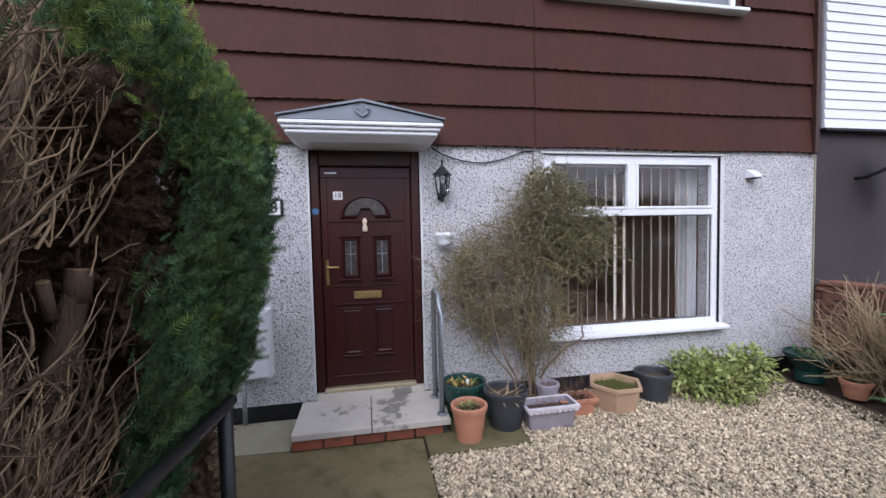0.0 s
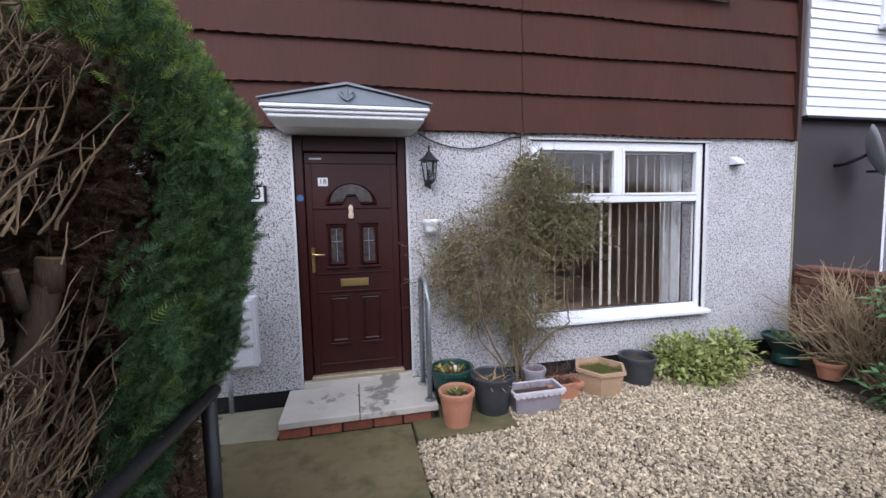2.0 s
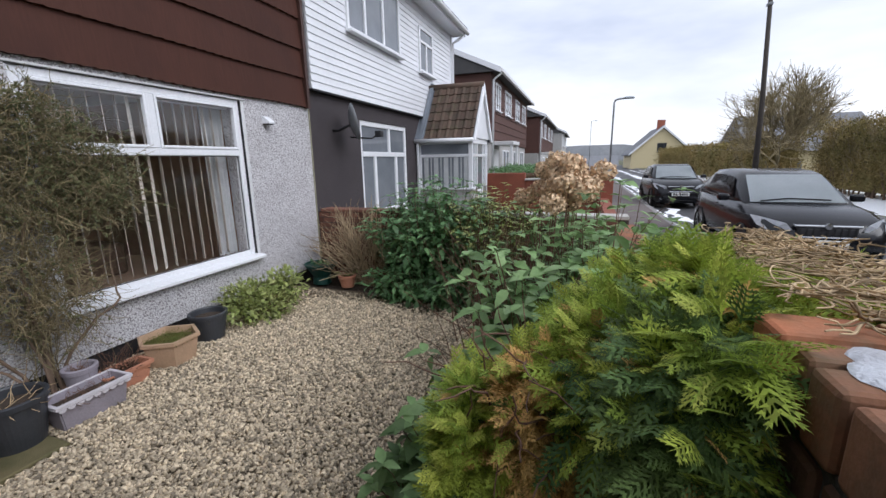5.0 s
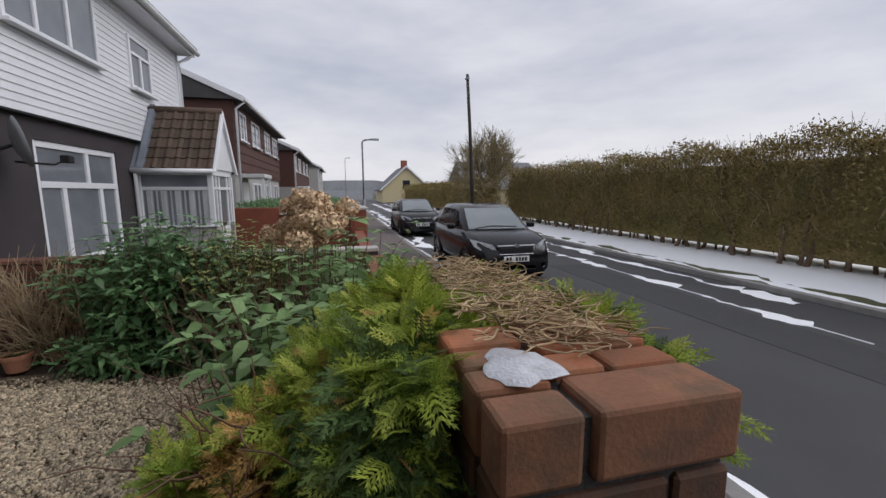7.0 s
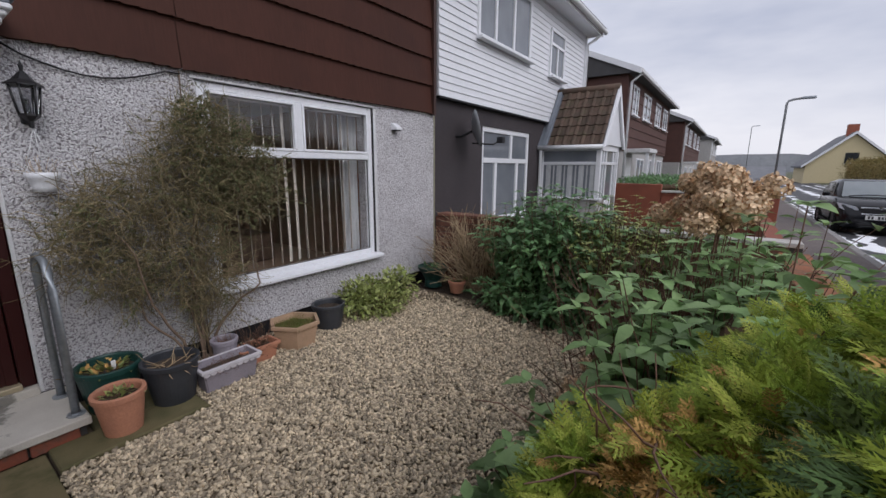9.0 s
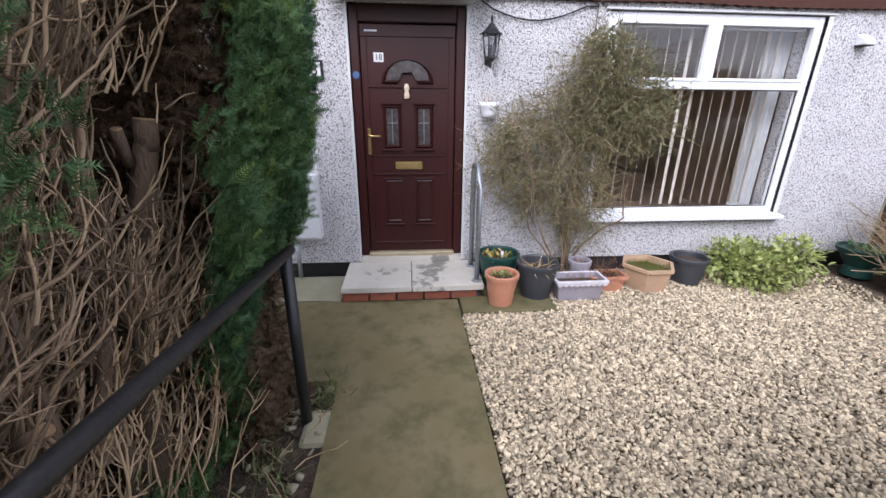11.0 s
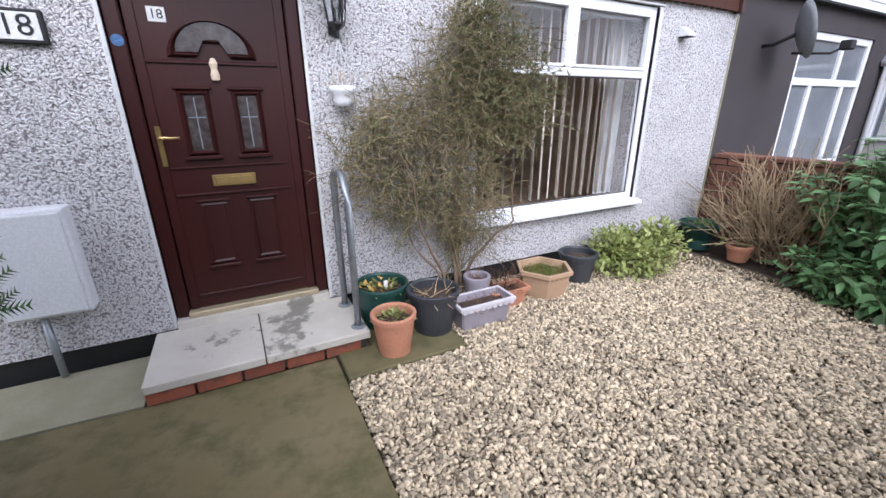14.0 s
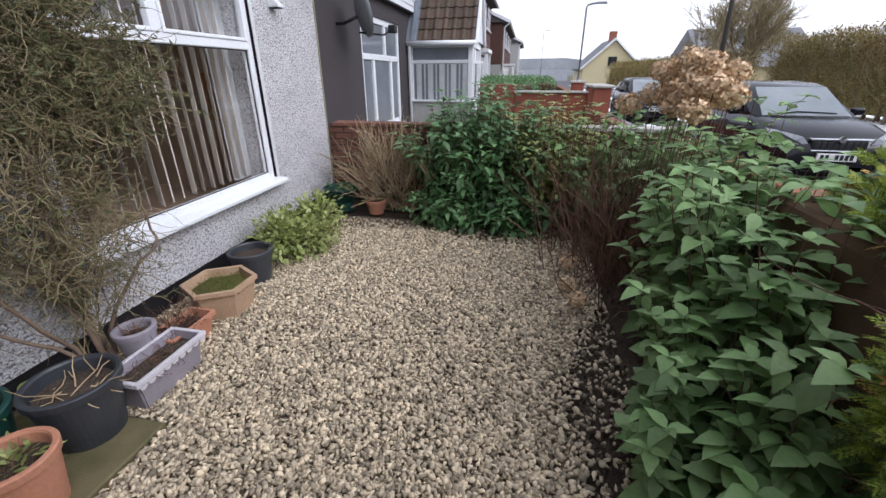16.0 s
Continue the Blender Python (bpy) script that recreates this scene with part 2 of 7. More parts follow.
M = {
    "dash": pebbledash(),
    "plinth": mat("black_plinth", (0.012, 0.012, 0.014), rough=0.6),
    "clad": mat("brown_cladding", (0.064, 0.0245, 0.0165), (0.052, 0.0205, 0.014), rough=0.7, spec=0.22, scale=2, fine=60, stretch=(1, 1, 0.04), bump=0.5, distance=0.004, rnd=0.05, dirt=(0.044, 0.018, 0.0135), dirtscale=1.2),
    "clad_edge": mat("brown_trim", (0.05, 0.02, 0.014), rough=0.55),
    "upvc": mat("white_plastic", (0.78, 0.79, 0.82), (0.74, 0.75, 0.78), rough=0.28, scale=3, bump=0.02),
    "upvc_dull": mat("weathered_white_plastic", (0.66, 0.66, 0.67), (0.58, 0.58, 0.58), rough=0.4, scale=4, bump=0.03),
    "door": mat("mahogany_door", (0.037, 0.006, 0.0054), (0.026, 0.0048, 0.0045), rough=0.42, spec=0.35, scale=3, fine=90, stretch=(1, 1, 0.08), bump=0.12, distance=0.003),
    "brass": mat("brass", (0.75, 0.55, 0.24), rough=0.3, metal=1.0, bump=0.05),
    "threshold": mat("gold_threshold", (0.5, 0.42, 0.28), rough=0.4, metal=0.4),
    "lead": mat("lead_grey_canopy", (0.2, 0.225, 0.26), (0.165, 0.185, 0.215), rough=0.55, scale=6, bump=0.15),
    "black_iron": mat("black_paint", (0.012, 0.012, 0.014), (0.02, 0.019, 0.02), rough=0.42, bump=0.15),
    "galv": mat("galvanised_steel", (0.42, 0.45, 0.48), (0.33, 0.36, 0.39), rough=0.45, metal=0.75, scale=25, bump=0.1),
    "slab": mat("concrete_slab", (0.58, 0.545, 0.485), (0.5, 0.465, 0.41), rough=0.85, scale=5, fine=160, bump=0.35, distance=0.004, dirt=(0.24, 0.225, 0.195), dirtscale=2.2, dirtlo=0.6, dirthi=0.64),
    "path": mat("mossy_concrete", (0.155, 0.125, 0.058), (0.19, 0.155, 0.085), rough=0.85, scale=2.2, fine=190, bump=0.35, distance=0.004, dirt=(0.092, 0.086, 0.034), dirtscale=4.5, dirtlo=0.46, dirthi=0.66),
    "pale_conc": mat("pale_concrete", (0.33, 0.31, 0.22), (0.25, 0.235, 0.15), rough=0.88, scale=4, fine=160, bump=0.35, distance=0.004, dirt=(0.13, 0.125, 0.06), dirtscale=2.5),
    "mossslab": mat("mossy_slab", (0.15, 0.125, 0.06), (0.09, 0.085, 0.035), rough=0.9, scale=7, fine=140, bump=0.5, distance=0.006),
    "brick": mat("red_brick", (0.3, 0.085, 0.045), (0.22, 0.075, 0.05), rough=0.82, scale=14, fine=120, bump=0.5, distance=0.005, rnd=0.25, dirt=(0.11, 0.075, 0.055), dirtscale=9, dirtlo=0.5, dirthi=0.7),
    "oldbrick": mat("weathered_brick", (0.34, 0.11, 0.045), (0.24, 0.125, 0.07), rough=0.85, scale=7, fine=130, bump=0.3, distance=0.004, rnd=0.28, dirt=(0.15, 0.095, 0.055), dirtscale=9, dirtlo=0.47, dirthi=0.7),
    "grimebrick": mat("grimy_brick", (0.14, 0.062, 0.035), (0.09, 0.048, 0.03), rough=0.88, scale=6, fine=120, bump=0.4, distance=0.004, rnd=0.25, dirt=(0.055, 0.042, 0.033), dirtscale=7, dirtlo=0.42, dirthi=0.66),
    "buffbrick": mat("buff_brown_brick", (0.27, 0.125, 0.065), (0.2, 0.09, 0.052), rough=0.88, scale=8, fine=120, bump=0.35, distance=0.004, dirt=(0.12, 0.075, 0.045), dirtscale=10, dirtlo=0.46, dirthi=0.68),
    "mortar": mat("mortar", (0.085, 0.08, 0.076), (0.05, 0.047, 0.044), rough=0.95, bump=0.6),
    "redwall": mat("painted_red_wall", (0.26, 0.075, 0.042), (0.2, 0.06, 0.036), rough=0.8, scale=3, bump=0.3),
    "stone_cap": mat("pale_coping", (0.5, 0.48, 0.45), (0.4, 0.38, 0.35), rough=0.85, bump=0.4),
    "gravel": mat("buff_gravel", (0.55, 0.455, 0.32), (0.4, 0.33, 0.235), rough=0.7, scale=16, fine=160, bump=0.3, distance=0.002, island=0.62),
    "soil": mat("dark_soil", (0.06, 0.042, 0.03), (0.09, 0.064, 0.045), rough=0.95, scale=14, fine=70, bump=1.0, distance=0.03),
    "bed": mat("gravel_bed", (0.2, 0.155, 0.1), (0.12, 0.095, 0.065), rough=0.95, scale=40, fine=120, bump=1.0, distance=0.02),
    "terra": mat("terracotta", (0.5, 0.225, 0.135), (0.44, 0.2, 0.125), rough=0.75, scale=9, bump=0.2, dirt=(0.36, 0.22, 0.14), dirtscale=6),
    "terra_pale": mat("pale_terracotta", (0.47, 0.31, 0.2), (0.4, 0.27, 0.17), rough=0.8, scale=9, bump=0.25, dirt=(0.24, 0.19, 0.09), dirtscale=5),
    "green_pot": mat("dark_green_plastic", (0.01, 0.05, 0.04), (0.015, 0.06, 0.05), rough=0.45, bump=0.1),
    "black_pot": mat("black_plastic", (0.034, 0.037, 0.044), (0.05, 0.053, 0.06), rough=0.45, bump=0.1),
    "lilac_rim": mat("pale_lilac_rim", (0.6, 0.57, 0.6), (0.5, 0.47, 0.5), rough=0.6, scale=8, bump=0.15),
    # Slate paled so that the haze of distance is in its colour.
    "farroof": mat("hazy_slate_roof", (0.2, 0.205, 0.22), (0.16, 0.165, 0.18), rough=0.9, scale=1, bump=0),
    "conifer_crest": mat("conifer_crest_green", (0.15, 0.23, 0.05), (0.22, 0.29, 0.06), rough=0.6, sub=0.3, scale=3, fine=50, bump=0, island=0.45, spec=0.25),
    "lilac": mat("lilac_grey_trough", (0.31, 0.28, 0.32), (0.25, 0.225, 0.25), rough=0.6, scale=8, bump=0.15),
    "moss": mat("moss", (0.12, 0.15, 0.025), (0.16, 0.14, 0.035), rough=0.95, scale=18, fine=160, bump=1.0, distance=0.02),
    "leaf": mat("shrub_leaf", (0.165, 0.275, 0.1), (0.255, 0.36, 0.165), rough=0.5, sub=0.3, scale=5, fine=60, bump=0.3, distance=0.003, island=0.45, spec=0.28),
    "leaf_dark": mat("dark_shrub_leaf", (0.115, 0.235, 0.095), (0.19, 0.32, 0.14), rough=0.42, sub=0.25, scale=5, fine=60, bump=0.25, distance=0.003, island=0.45, spec=0.45),
    "leaf_small": mat("variegated_leaf", (0.24, 0.3, 0.075), (0.4, 0.42, 0.17), rough=0.5, sub=0.25, scale=7, fine=60, bump=0.2, distance=0.003, island=0.45),
    "conifer": mat("conifer_green", (0.055, 0.115, 0.055), (0.1, 0.17, 0.05), rough=0.6, sub=0.25, scale=2.5, fine=50, bump=0, island=0.6, spec=0.25),
    "conifer_lime": mat("conifer_lime", (0.37, 0.43, 0.065), (0.23, 0.34, 0.055), rough=0.65, sub=0.42, scale=6, fine=50, bump=0, island=0.4, spec=0.25),
    "conifer_dead": mat("dead_conifer", (0.6, 0.38, 0.13), (0.44, 0.25, 0.09), rough=0.85, scale=6, fine=50, bump=0, island=0.45, spec=0.1),
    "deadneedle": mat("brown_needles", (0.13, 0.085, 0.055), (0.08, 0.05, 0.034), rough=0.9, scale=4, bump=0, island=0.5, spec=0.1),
    "bark": mat("brown_bark", (0.19, 0.13, 0.09), (0.13, 0.088, 0.06), rough=0.9, scale=20, fine=90, stretch=(1, 1, 0.3), bump=0.9, distance=0.008),
    "twig_pale": mat("pale_dead_twig", (0.5, 0.37, 0.22), (0.36, 0.26, 0.15), rough=0.85, scale=10, bump=0.3, island=0.4),
    "twig_red": mat("red_brown_twig", (0.18, 0.095, 0.062), (0.13, 0.07, 0.048), rough=0.85, scale=10, bump=0.3, island=0.4),
    "twig_olive": mat("olive_twig", (0.2, 0.165, 0.085), (0.31, 0.245, 0.14), rough=0.85, scale=7, bump=0.2, island=0.45),
    "twig_grey": mat("grey_brown_twig", (0.43, 0.325, 0.2), (0.28, 0.205, 0.125), rough=0.85, scale=10, bump=0.3, island=0.35),
    "front_twig": mat("golden_dead_twig", (0.5, 0.37, 0.23), (0.28, 0.19, 0.115), rough=0.9, scale=5, bump=0.3, island=0.5),
    "hedge_twig": mat("dead_hedge_twig", (0.34, 0.24, 0.155), (0.17, 0.115, 0.075), rough=0.9, scale=5, bump=0.3, island=0.55),
    "conifer_tip": mat("conifer_tip", (0.52, 0.55, 0.1), (0.36, 0.42, 0.08), rough=0.6, scale=6, bump=0, island=0.3, spec=0.25, sub=0.35),
    "cutwood": mat("cut_wood", (0.42, 0.28, 0.16), (0.3, 0.19, 0.1), rough=0.8, scale=30, bump=0.3),
    "dryflower": mat("dried_flower", (0.72, 0.54, 0.35), (0.6, 0.42, 0.26), rough=0.85, scale=20, bump=0.2, island=0.35),
    "asphalt": mat("asphalt", (0.05, 0.05, 0.054), (0.04, 0.039, 0.042), rough=0.62, scale=1.2, fine=160, bump=0.4, distance=0.006, dirt=(0.04, 0.039, 0.041), dirtscale=0.7),
    "paving": mat("pavement", (0.15, 0.125, 0.115), (0.12, 0.1, 0.095), rough=0.8, scale=2, fine=130, bump=0.3),
    "kerb": mat("concrete_kerb", (0.28, 0.27, 0.26), rough=0.85),
    "old_snow": mat("thawing_snow", (0.6, 0.62, 0.67), (0.46, 0.46, 0.49), rough=0.5, scale=30, fine=150, bump=0.6, distance=0.006),
    "conifer_dark": mat("conifer_dark_green", (0.07, 0.13, 0.04), (0.12, 0.17, 0.045), rough=0.65, sub=0.25, scale=6, fine=50, bump=0, island=0.45, spec=0.25),
    "snow": mat("thin_snow", (0.93, 0.94, 0.96), (0.88, 0.9, 0.93), rough=0.75, scale=12, fine=90, bump=0.15, distance=0.01),
    "ground": mat("winter_grass", (0.075, 0.085, 0.035), (0.1, 0.095, 0.05), rough=0.95, scale=1.3, fine=40, bump=0.6, distance=0.03),
    "weather_white": mat("white_boarding", (0.74, 0.75, 0.78), (0.7, 0.71, 0.74), rough=0.4, scale=2, bump=0.03, rnd=0.03),
    "charcoal": mat("charcoal_render", (0.046, 0.038, 0.042), (0.056, 0.047, 0.05), rough=0.85, scale=2, fine=150, bump=0.5),
    "tile": mat("brown_roof_tile", (0.1, 0.062, 0.045), (0.07, 0.052, 0.036), rough=0.85, scale=8, fine=90, bump=0.5, rnd=0.25, dirt=(0.085, 0.08, 0.04), dirtscale=6),
    "roof": mat("slate_roof", (0.07, 0.068, 0.07), rough=0.8, scale=4, bump=0.3),
    "brownhouse": mat("brown_tile_hanging", (0.095, 0.04, 0.03), (0.075, 0.033, 0.026), rough=0.75, scale=3, bump=0.3),
    "greyrender": mat("grey_render", (0.42, 0.41, 0.4), (0.36, 0.35, 0.34), rough=0.9, bump=0.4),
    "cream": mat("cream_render", (0.62, 0.53, 0.33), (0.56, 0.48, 0.3), rough=0.9, bump=0.2),
    "hedgefar": mat("winter_hedge_leaf", (0.27, 0.2, 0.085), (0.17, 0.155, 0.06), rough=0.9, scale=0.8, bump=0, island=0.5, spec=0.1),
    "blind": mat("cream_blind", (0.62, 0.56, 0.5), (0.55, 0.5, 0.45), rough=0.8, bump=0.1),
    "net": mat("pale_curtain", (0.55, 0.56, 0.57), (0.45, 0.46, 0.47), rough=0.85, bump=0.1),
    "room": mat("dim_room_wall", (0.5, 0.35, 0.25), (0.42, 0.29, 0.21), rough=0.9, bump=0.1),
    "glass": glassy("window_glass"),
    "lampglass": glassy("lantern_glass", (0.85, 0.87, 0.9), 0.2),
    # Pale base colour paints the sky's reflection onto the windscreen.
    "windscreen": mat("sky_pale_windscreen", (0.46, 0.5, 0.52), (0.38, 0.42, 0.44), rough=0.05, scale=1.5, bump=0, spec=1.0),
    "darkglass": mat("dark_car_glass", (0.02, 0.023, 0.026), rough=0.05, bump=0, spec=0.8),
    "doorglass": mat("patterned_glass", (0.035, 0.025, 0.024), (0.085, 0.075, 0.075), rough=0.12, scale=25, fine=90, bump=0.4, distance=0.003, spec=0.7),
    "darkbrick": mat("brown_brick", (0.17, 0.072, 0.045), (0.13, 0.06, 0.042), rough=0.85, scale=14, fine=120, bump=0.4, rnd=0.3),
    "paneback": mat("dim_pane", (0.14, 0.155, 0.175), (0.2, 0.215, 0.24), rough=0.08, scale=1.5, bump=0, spec=0.7),
    "carblack": mat("black_car_paint", (0.006, 0.0065, 0.009), rough=0.2, bump=0, spec=0.4),
    "tyre": mat("tyre_rubber", (0.015, 0.015, 0.015), rough=0.85),
    "alloy": mat("alloy", (0.45, 0.46, 0.48), rough=0.3, metal=0.9),
    "headlamp": mat("headlamp_lens", (0.62, 0.64, 0.68), (0.5, 0.52, 0.56), rough=0.1, scale=30, bump=0),
    "chrome": mat("chrome", (0.72, 0.73, 0.75), rough=0.15, metal=1.0, bump=0),
    "plate": mat("number_plate", (0.8, 0.8, 0.78), rough=0.4, bump=0),
    "ink": mat("black_ink", (0.01, 0.01, 0.012), rough=0.6, bump=0),
    "polewood": mat("tarred_pole", (0.05, 0.042, 0.036), rough=0.9, bump=0.6),
    "steelgrey": mat("grey_lamp_post", (0.24, 0.25, 0.265), rough=0.6),
    # Distance haze is mixed into this blue-grey; the air itself is clear.
    "hill": mat("haze_grey_hills", (0.19, 0.2, 0.215), (0.26, 0.27, 0.285), rough=1.0, scale=0.06, fine=0.6, bump=0),
    "tag": mat("white_tag", (0.8, 0.8, 0.8), rough=0.6),
    "bluebadge": mat("blue_sticker", (0.05, 0.14, 0.32), rough=0.5),
    "orange": mat("orange_panel_paint", (0.5, 0.16, 0.04), rough=0.7),
    "ivory": mat("ivory_knocker", (0.62, 0.5, 0.38), rough=0.4),
}


# ---- building helpers ----
def thing(name, base, label, category, group="", kind=""):
    ob = new(name)
    ob.empty_display_size = 0.2
    ob.matrix_basis = Matrix.Translation(base)
    return tagged(ob, label, category, group, kind)


def link(name, me, material, parent, label="", kind=""):
    ob = new(name, me)
    if material:
        me.materials.append(material)
    if parent is not None:
        ob.parent = parent
        if parent.type == "EMPTY":
            ob.matrix_parent_inverse = parent.matrix_basis.inverted()
    return tagged(ob, label=label, kind=kind)


def part(name, bm, material, parent, label="", smooth=False, kind=""):
    me = bpy.data.meshes.new(name)
    bmesh.ops.recalc_face_normals(bm, faces=bm.faces)
    if smooth:
        for f in bm.faces:
            f.smooth = True
    bm.to_mesh(me)
    bm.free()
    return link(name, me, material, parent, label, kind)


def raw(name, verts, faces, material, parent, label="", kind="", smooth=False):
    """A mesh from numpy arrays: faces all of one length."""
    verts, faces = np.asarray(verts, np.float32), np.asarray(faces, np.int32)
    me = bpy.data.meshes.new(name)
    k = faces.shape[1]
    me.vertices.add(len(verts))
    me.vertices.foreach_set("co", verts.ravel())
    me.loops.add(faces.size)
    me.loops.foreach_set("vertex_index", faces.ravel())
    me.polygons.add(len(faces))
    me.polygons.foreach_set("loop_start", np.arange(0, faces.size, k, dtype=np.int32))
    if smooth:
        me.polygons.foreach_set("use_smooth", np.ones(len(faces), bool))
    me.update(calc_edges=True)
    return link(name, me, material, parent, label, kind)


def boxes(items, bevel=0.0, seg=1):
    """One bmesh of boxes (x0, y0, z0, x1, y1, z1)."""
    bm = bmesh.new()
    for x0, y0, z0, x1, y1, z1 in items:
        bmesh.ops.create_cube(bm, size=1, matrix=Matrix.Translation(((x0 + x1) / 2, (y0 + y1) / 2, (z0 + z1) / 2)) @ Matrix.Diagonal((abs(x1 - x0), abs(y1 - y0), abs(z1 - z0), 1)))
    if bevel:
        bmesh.ops.bevel(bm, geom=bm.edges[:], offset=bevel, segments=seg, affect="EDGES", profile=0.5)
    return bm


def prism(outline, axis, a, b, bevel=0.0):
    """An outline of (u, v) pushed from a to b along an axis: x takes (y, z), y takes (x, z), z takes (x, y)."""
    bm = bmesh.new()
    put = {"x": lambda u, v, w: (w, u, v), "y": lambda u, v, w: (u, w, v), "z": lambda u, v, w: (u, v, w)}[axis]
    lo = [bm.verts.new(put(u, v, a)) for u, v in outline]
    hi = [bm.verts.new(put(u, v, b)) for u, v in outline]
    bm.faces.new(lo)
    bm.faces.new(hi[::-1])
    for i in range(len(lo)):
        j = (i + 1) % len(lo)
        bm.faces.new((lo[i], lo[j], hi[j], hi[i]))
    if bevel:
        bmesh.ops.bevel(bm, geom=bm.edges[:], offset=bevel, segments=1, affect="EDGES")
    return bm


def lathe(profile, centre, sides=32, squash=1.0):
    """A turned shape from (radius, height) pairs."""
    bm = bmesh.new()
    cx, cy, cz = centre
    rings = []
    for r, z in profile:
        if r < 1e-5:
            rings.append([bm.verts.new((cx, cy, cz + z))])
        else:
            rings.append([bm.verts.new((cx + r * math.cos(math.tau * i / sides), cy + squash * r * math.sin(math.tau * i / sides), cz + z)) for i in range(sides)])
    for a, b in zip(rings, rings[1:]):
        for i in range(sides):
            j = (i + 1) % sides
            quad = [a[i % len(a)], a[j % len(a)], b[j % len(b)], b[i % len(b)]]
            quad = list(dict.fromkeys(quad))
            if len(quad) > 2:
                bm.faces.new(quad)
    return bm


def tubes(paths, sides=5):
    """Verts and quads of tapered tubes: each path is (points, radius at start, radius at end)."""
    V, F, at = [], [], 0
    ang = np.arange(sides) * math.tau / sides
    ca, sa = np.cos(ang)[:, None], np.sin(ang)[:, None]
    for pts, r0, r1 in paths:
        pts = np.asarray(pts, float)
        k = len(pts)
        d = np.gradient(pts, axis=0)
        d /= np.linalg.norm(d, axis=1, keepdims=True) + 1e-9
        ref = np.array((0.13, 0.21, 0.97)) if abs(d[:, 2]).mean() < 0.8 else np.array((0.97, 0.1, 0.2))
        for i in range(k):
            s = np.cross(d[i], ref)
            s /= np.linalg.norm(s) + 1e-9
            u = np.cross(s, d[i])
            r = r0 + (r1 - r0) * i / (k - 1)
            V.append(pts[i] + r * (ca * s + sa * u))
        for i in range(k - 1):
            for j in range(sides):
                q = (j + 1) % sides
                F.append((at + i * sides + j, at + i * sides + q, at + (i + 1) * sides + q, at + (i + 1) * sides + j))
        at += k * sides
    return np.concatenate(V), np.array(F)


def pipe(name, pts, r, material, parent, sides=12, label="", r1=None):
    v, f = tubes([(pts, r, r if r1 is None else r1)], sides)
    k = len(pts)
    bm = bmesh.new()
    bv = [bm.verts.new(p) for p in v]
    for q in f:
        bm.faces.new([bv[i] for i in q])
    bm.faces.new(bv[:sides])
    bm.faces.new(bv[-sides:])
    return part(name, bm, material, parent, label, smooth=True)


def unit(a):
    return a / (np.linalg.norm(a, axis=-1, keepdims=True) + 1e-9)


LEAF = np.array([(0, 0), (0.25, 0), (0.55, 0), (0.8, 0), (1, 0), (0.2, 0.36), (0.48, 0.5), (0.78, 0.27), (0.2, -0.36), (0.48, -0.5), (0.78, -0.27)])
LEAF_F = np.array([(0, 1, 5), (1, 6, 5), (1, 2, 6), (2, 7, 6), (2, 3, 7), (3, 4, 7), (0, 8, 1), (1, 8, 9), (1, 9, 2), (2, 9, 10), (2, 10, 3), (3, 10, 4)])


def leaf_mesh(P, D, N, L, W, fold=0.25, droop=0.3):
    """Ovate leaves with a fold on the midrib and a drooping tip: 12 triangles each."""
    P, D, N = np.asarray(P, float), unit(np.asarray(D, float)), np.asarray(N, float)
    S = unit(np.cross(D, N))
    N = np.cross(S, D)
    L, W = np.asarray(L, float)[:, None, None], np.asarray(W, float)[:, None, None]
    u, s = LEAF[None, :, 0:1], LEAF[None, :, 1:2]
    v = P[:, None] + D[:, None] * L * u + S[:, None] * W * s + N[:, None] * (fold * W * abs(s) - droop * L * u**2)
    f = LEAF_F[None] + (np.arange(len(P)) * 11)[:, None, None]
    return v.reshape(-1, 3), f.reshape(-1, 3)


def spray_template(k=6):
    V, F = [(0, -0.03), (0, 0.03), (1.0, 0)], [(0, 1, 2)]
    for i in range(k):
        u = 0.08 + 0.8 * i / k
        for sgn in (-1, 1):
            ln = 0.42 * (1 - 0.55 * u)
            n = len(V)
            V += [(u, 0), (u + 0.09, 0), (u + ln * 0.72, sgn * ln * 0.8)]
            F.append((n, n + 1, n + 2) if sgn > 0 else (n + 1, n, n + 2))
    return np.array(V), np.array(F)


def fan_template(k=6):
    """A flat fan: side twigs along a midrib, each with its own scale leaves."""
    V, F = [(0, -0.02), (0, 0.02), (1.0, 0)], [(0, 1, 2)]

    def blade(a, d, ln, wd):
        n, (px, py) = len(V), (-d[1], d[0])
        V.extend([(a[0] - px * wd, a[1] - py * wd), (a[0] + px * wd, a[1] + py * wd), (a[0] + d[0] * ln, a[1] + d[1] * ln)])
        F.append((n, n + 1, n + 2))

    for i in range(k):
        u = 0.1 + 0.78 * i / k
        for sgn in (-1, 1):
            d = (math.cos(0.75), sgn * math.sin(0.75))
            ln = 0.5 * (1 - 0.6 * u)
            blade((u, 0), d, ln, 0.028)
            for q in (0.3, 0.6):
                for turn in (-0.6, 0.6):
                    e = (math.cos(0.75 * sgn + turn), math.sin(0.75 * sgn + turn))
                    blade((u + d[0] * ln * q, d[1] * ln * q), e, ln * 0.42 * (1.2 - q), 0.022)
    return np.array(V), np.array(F)


NEEDLE, FAN = spray_template(), fan_template()


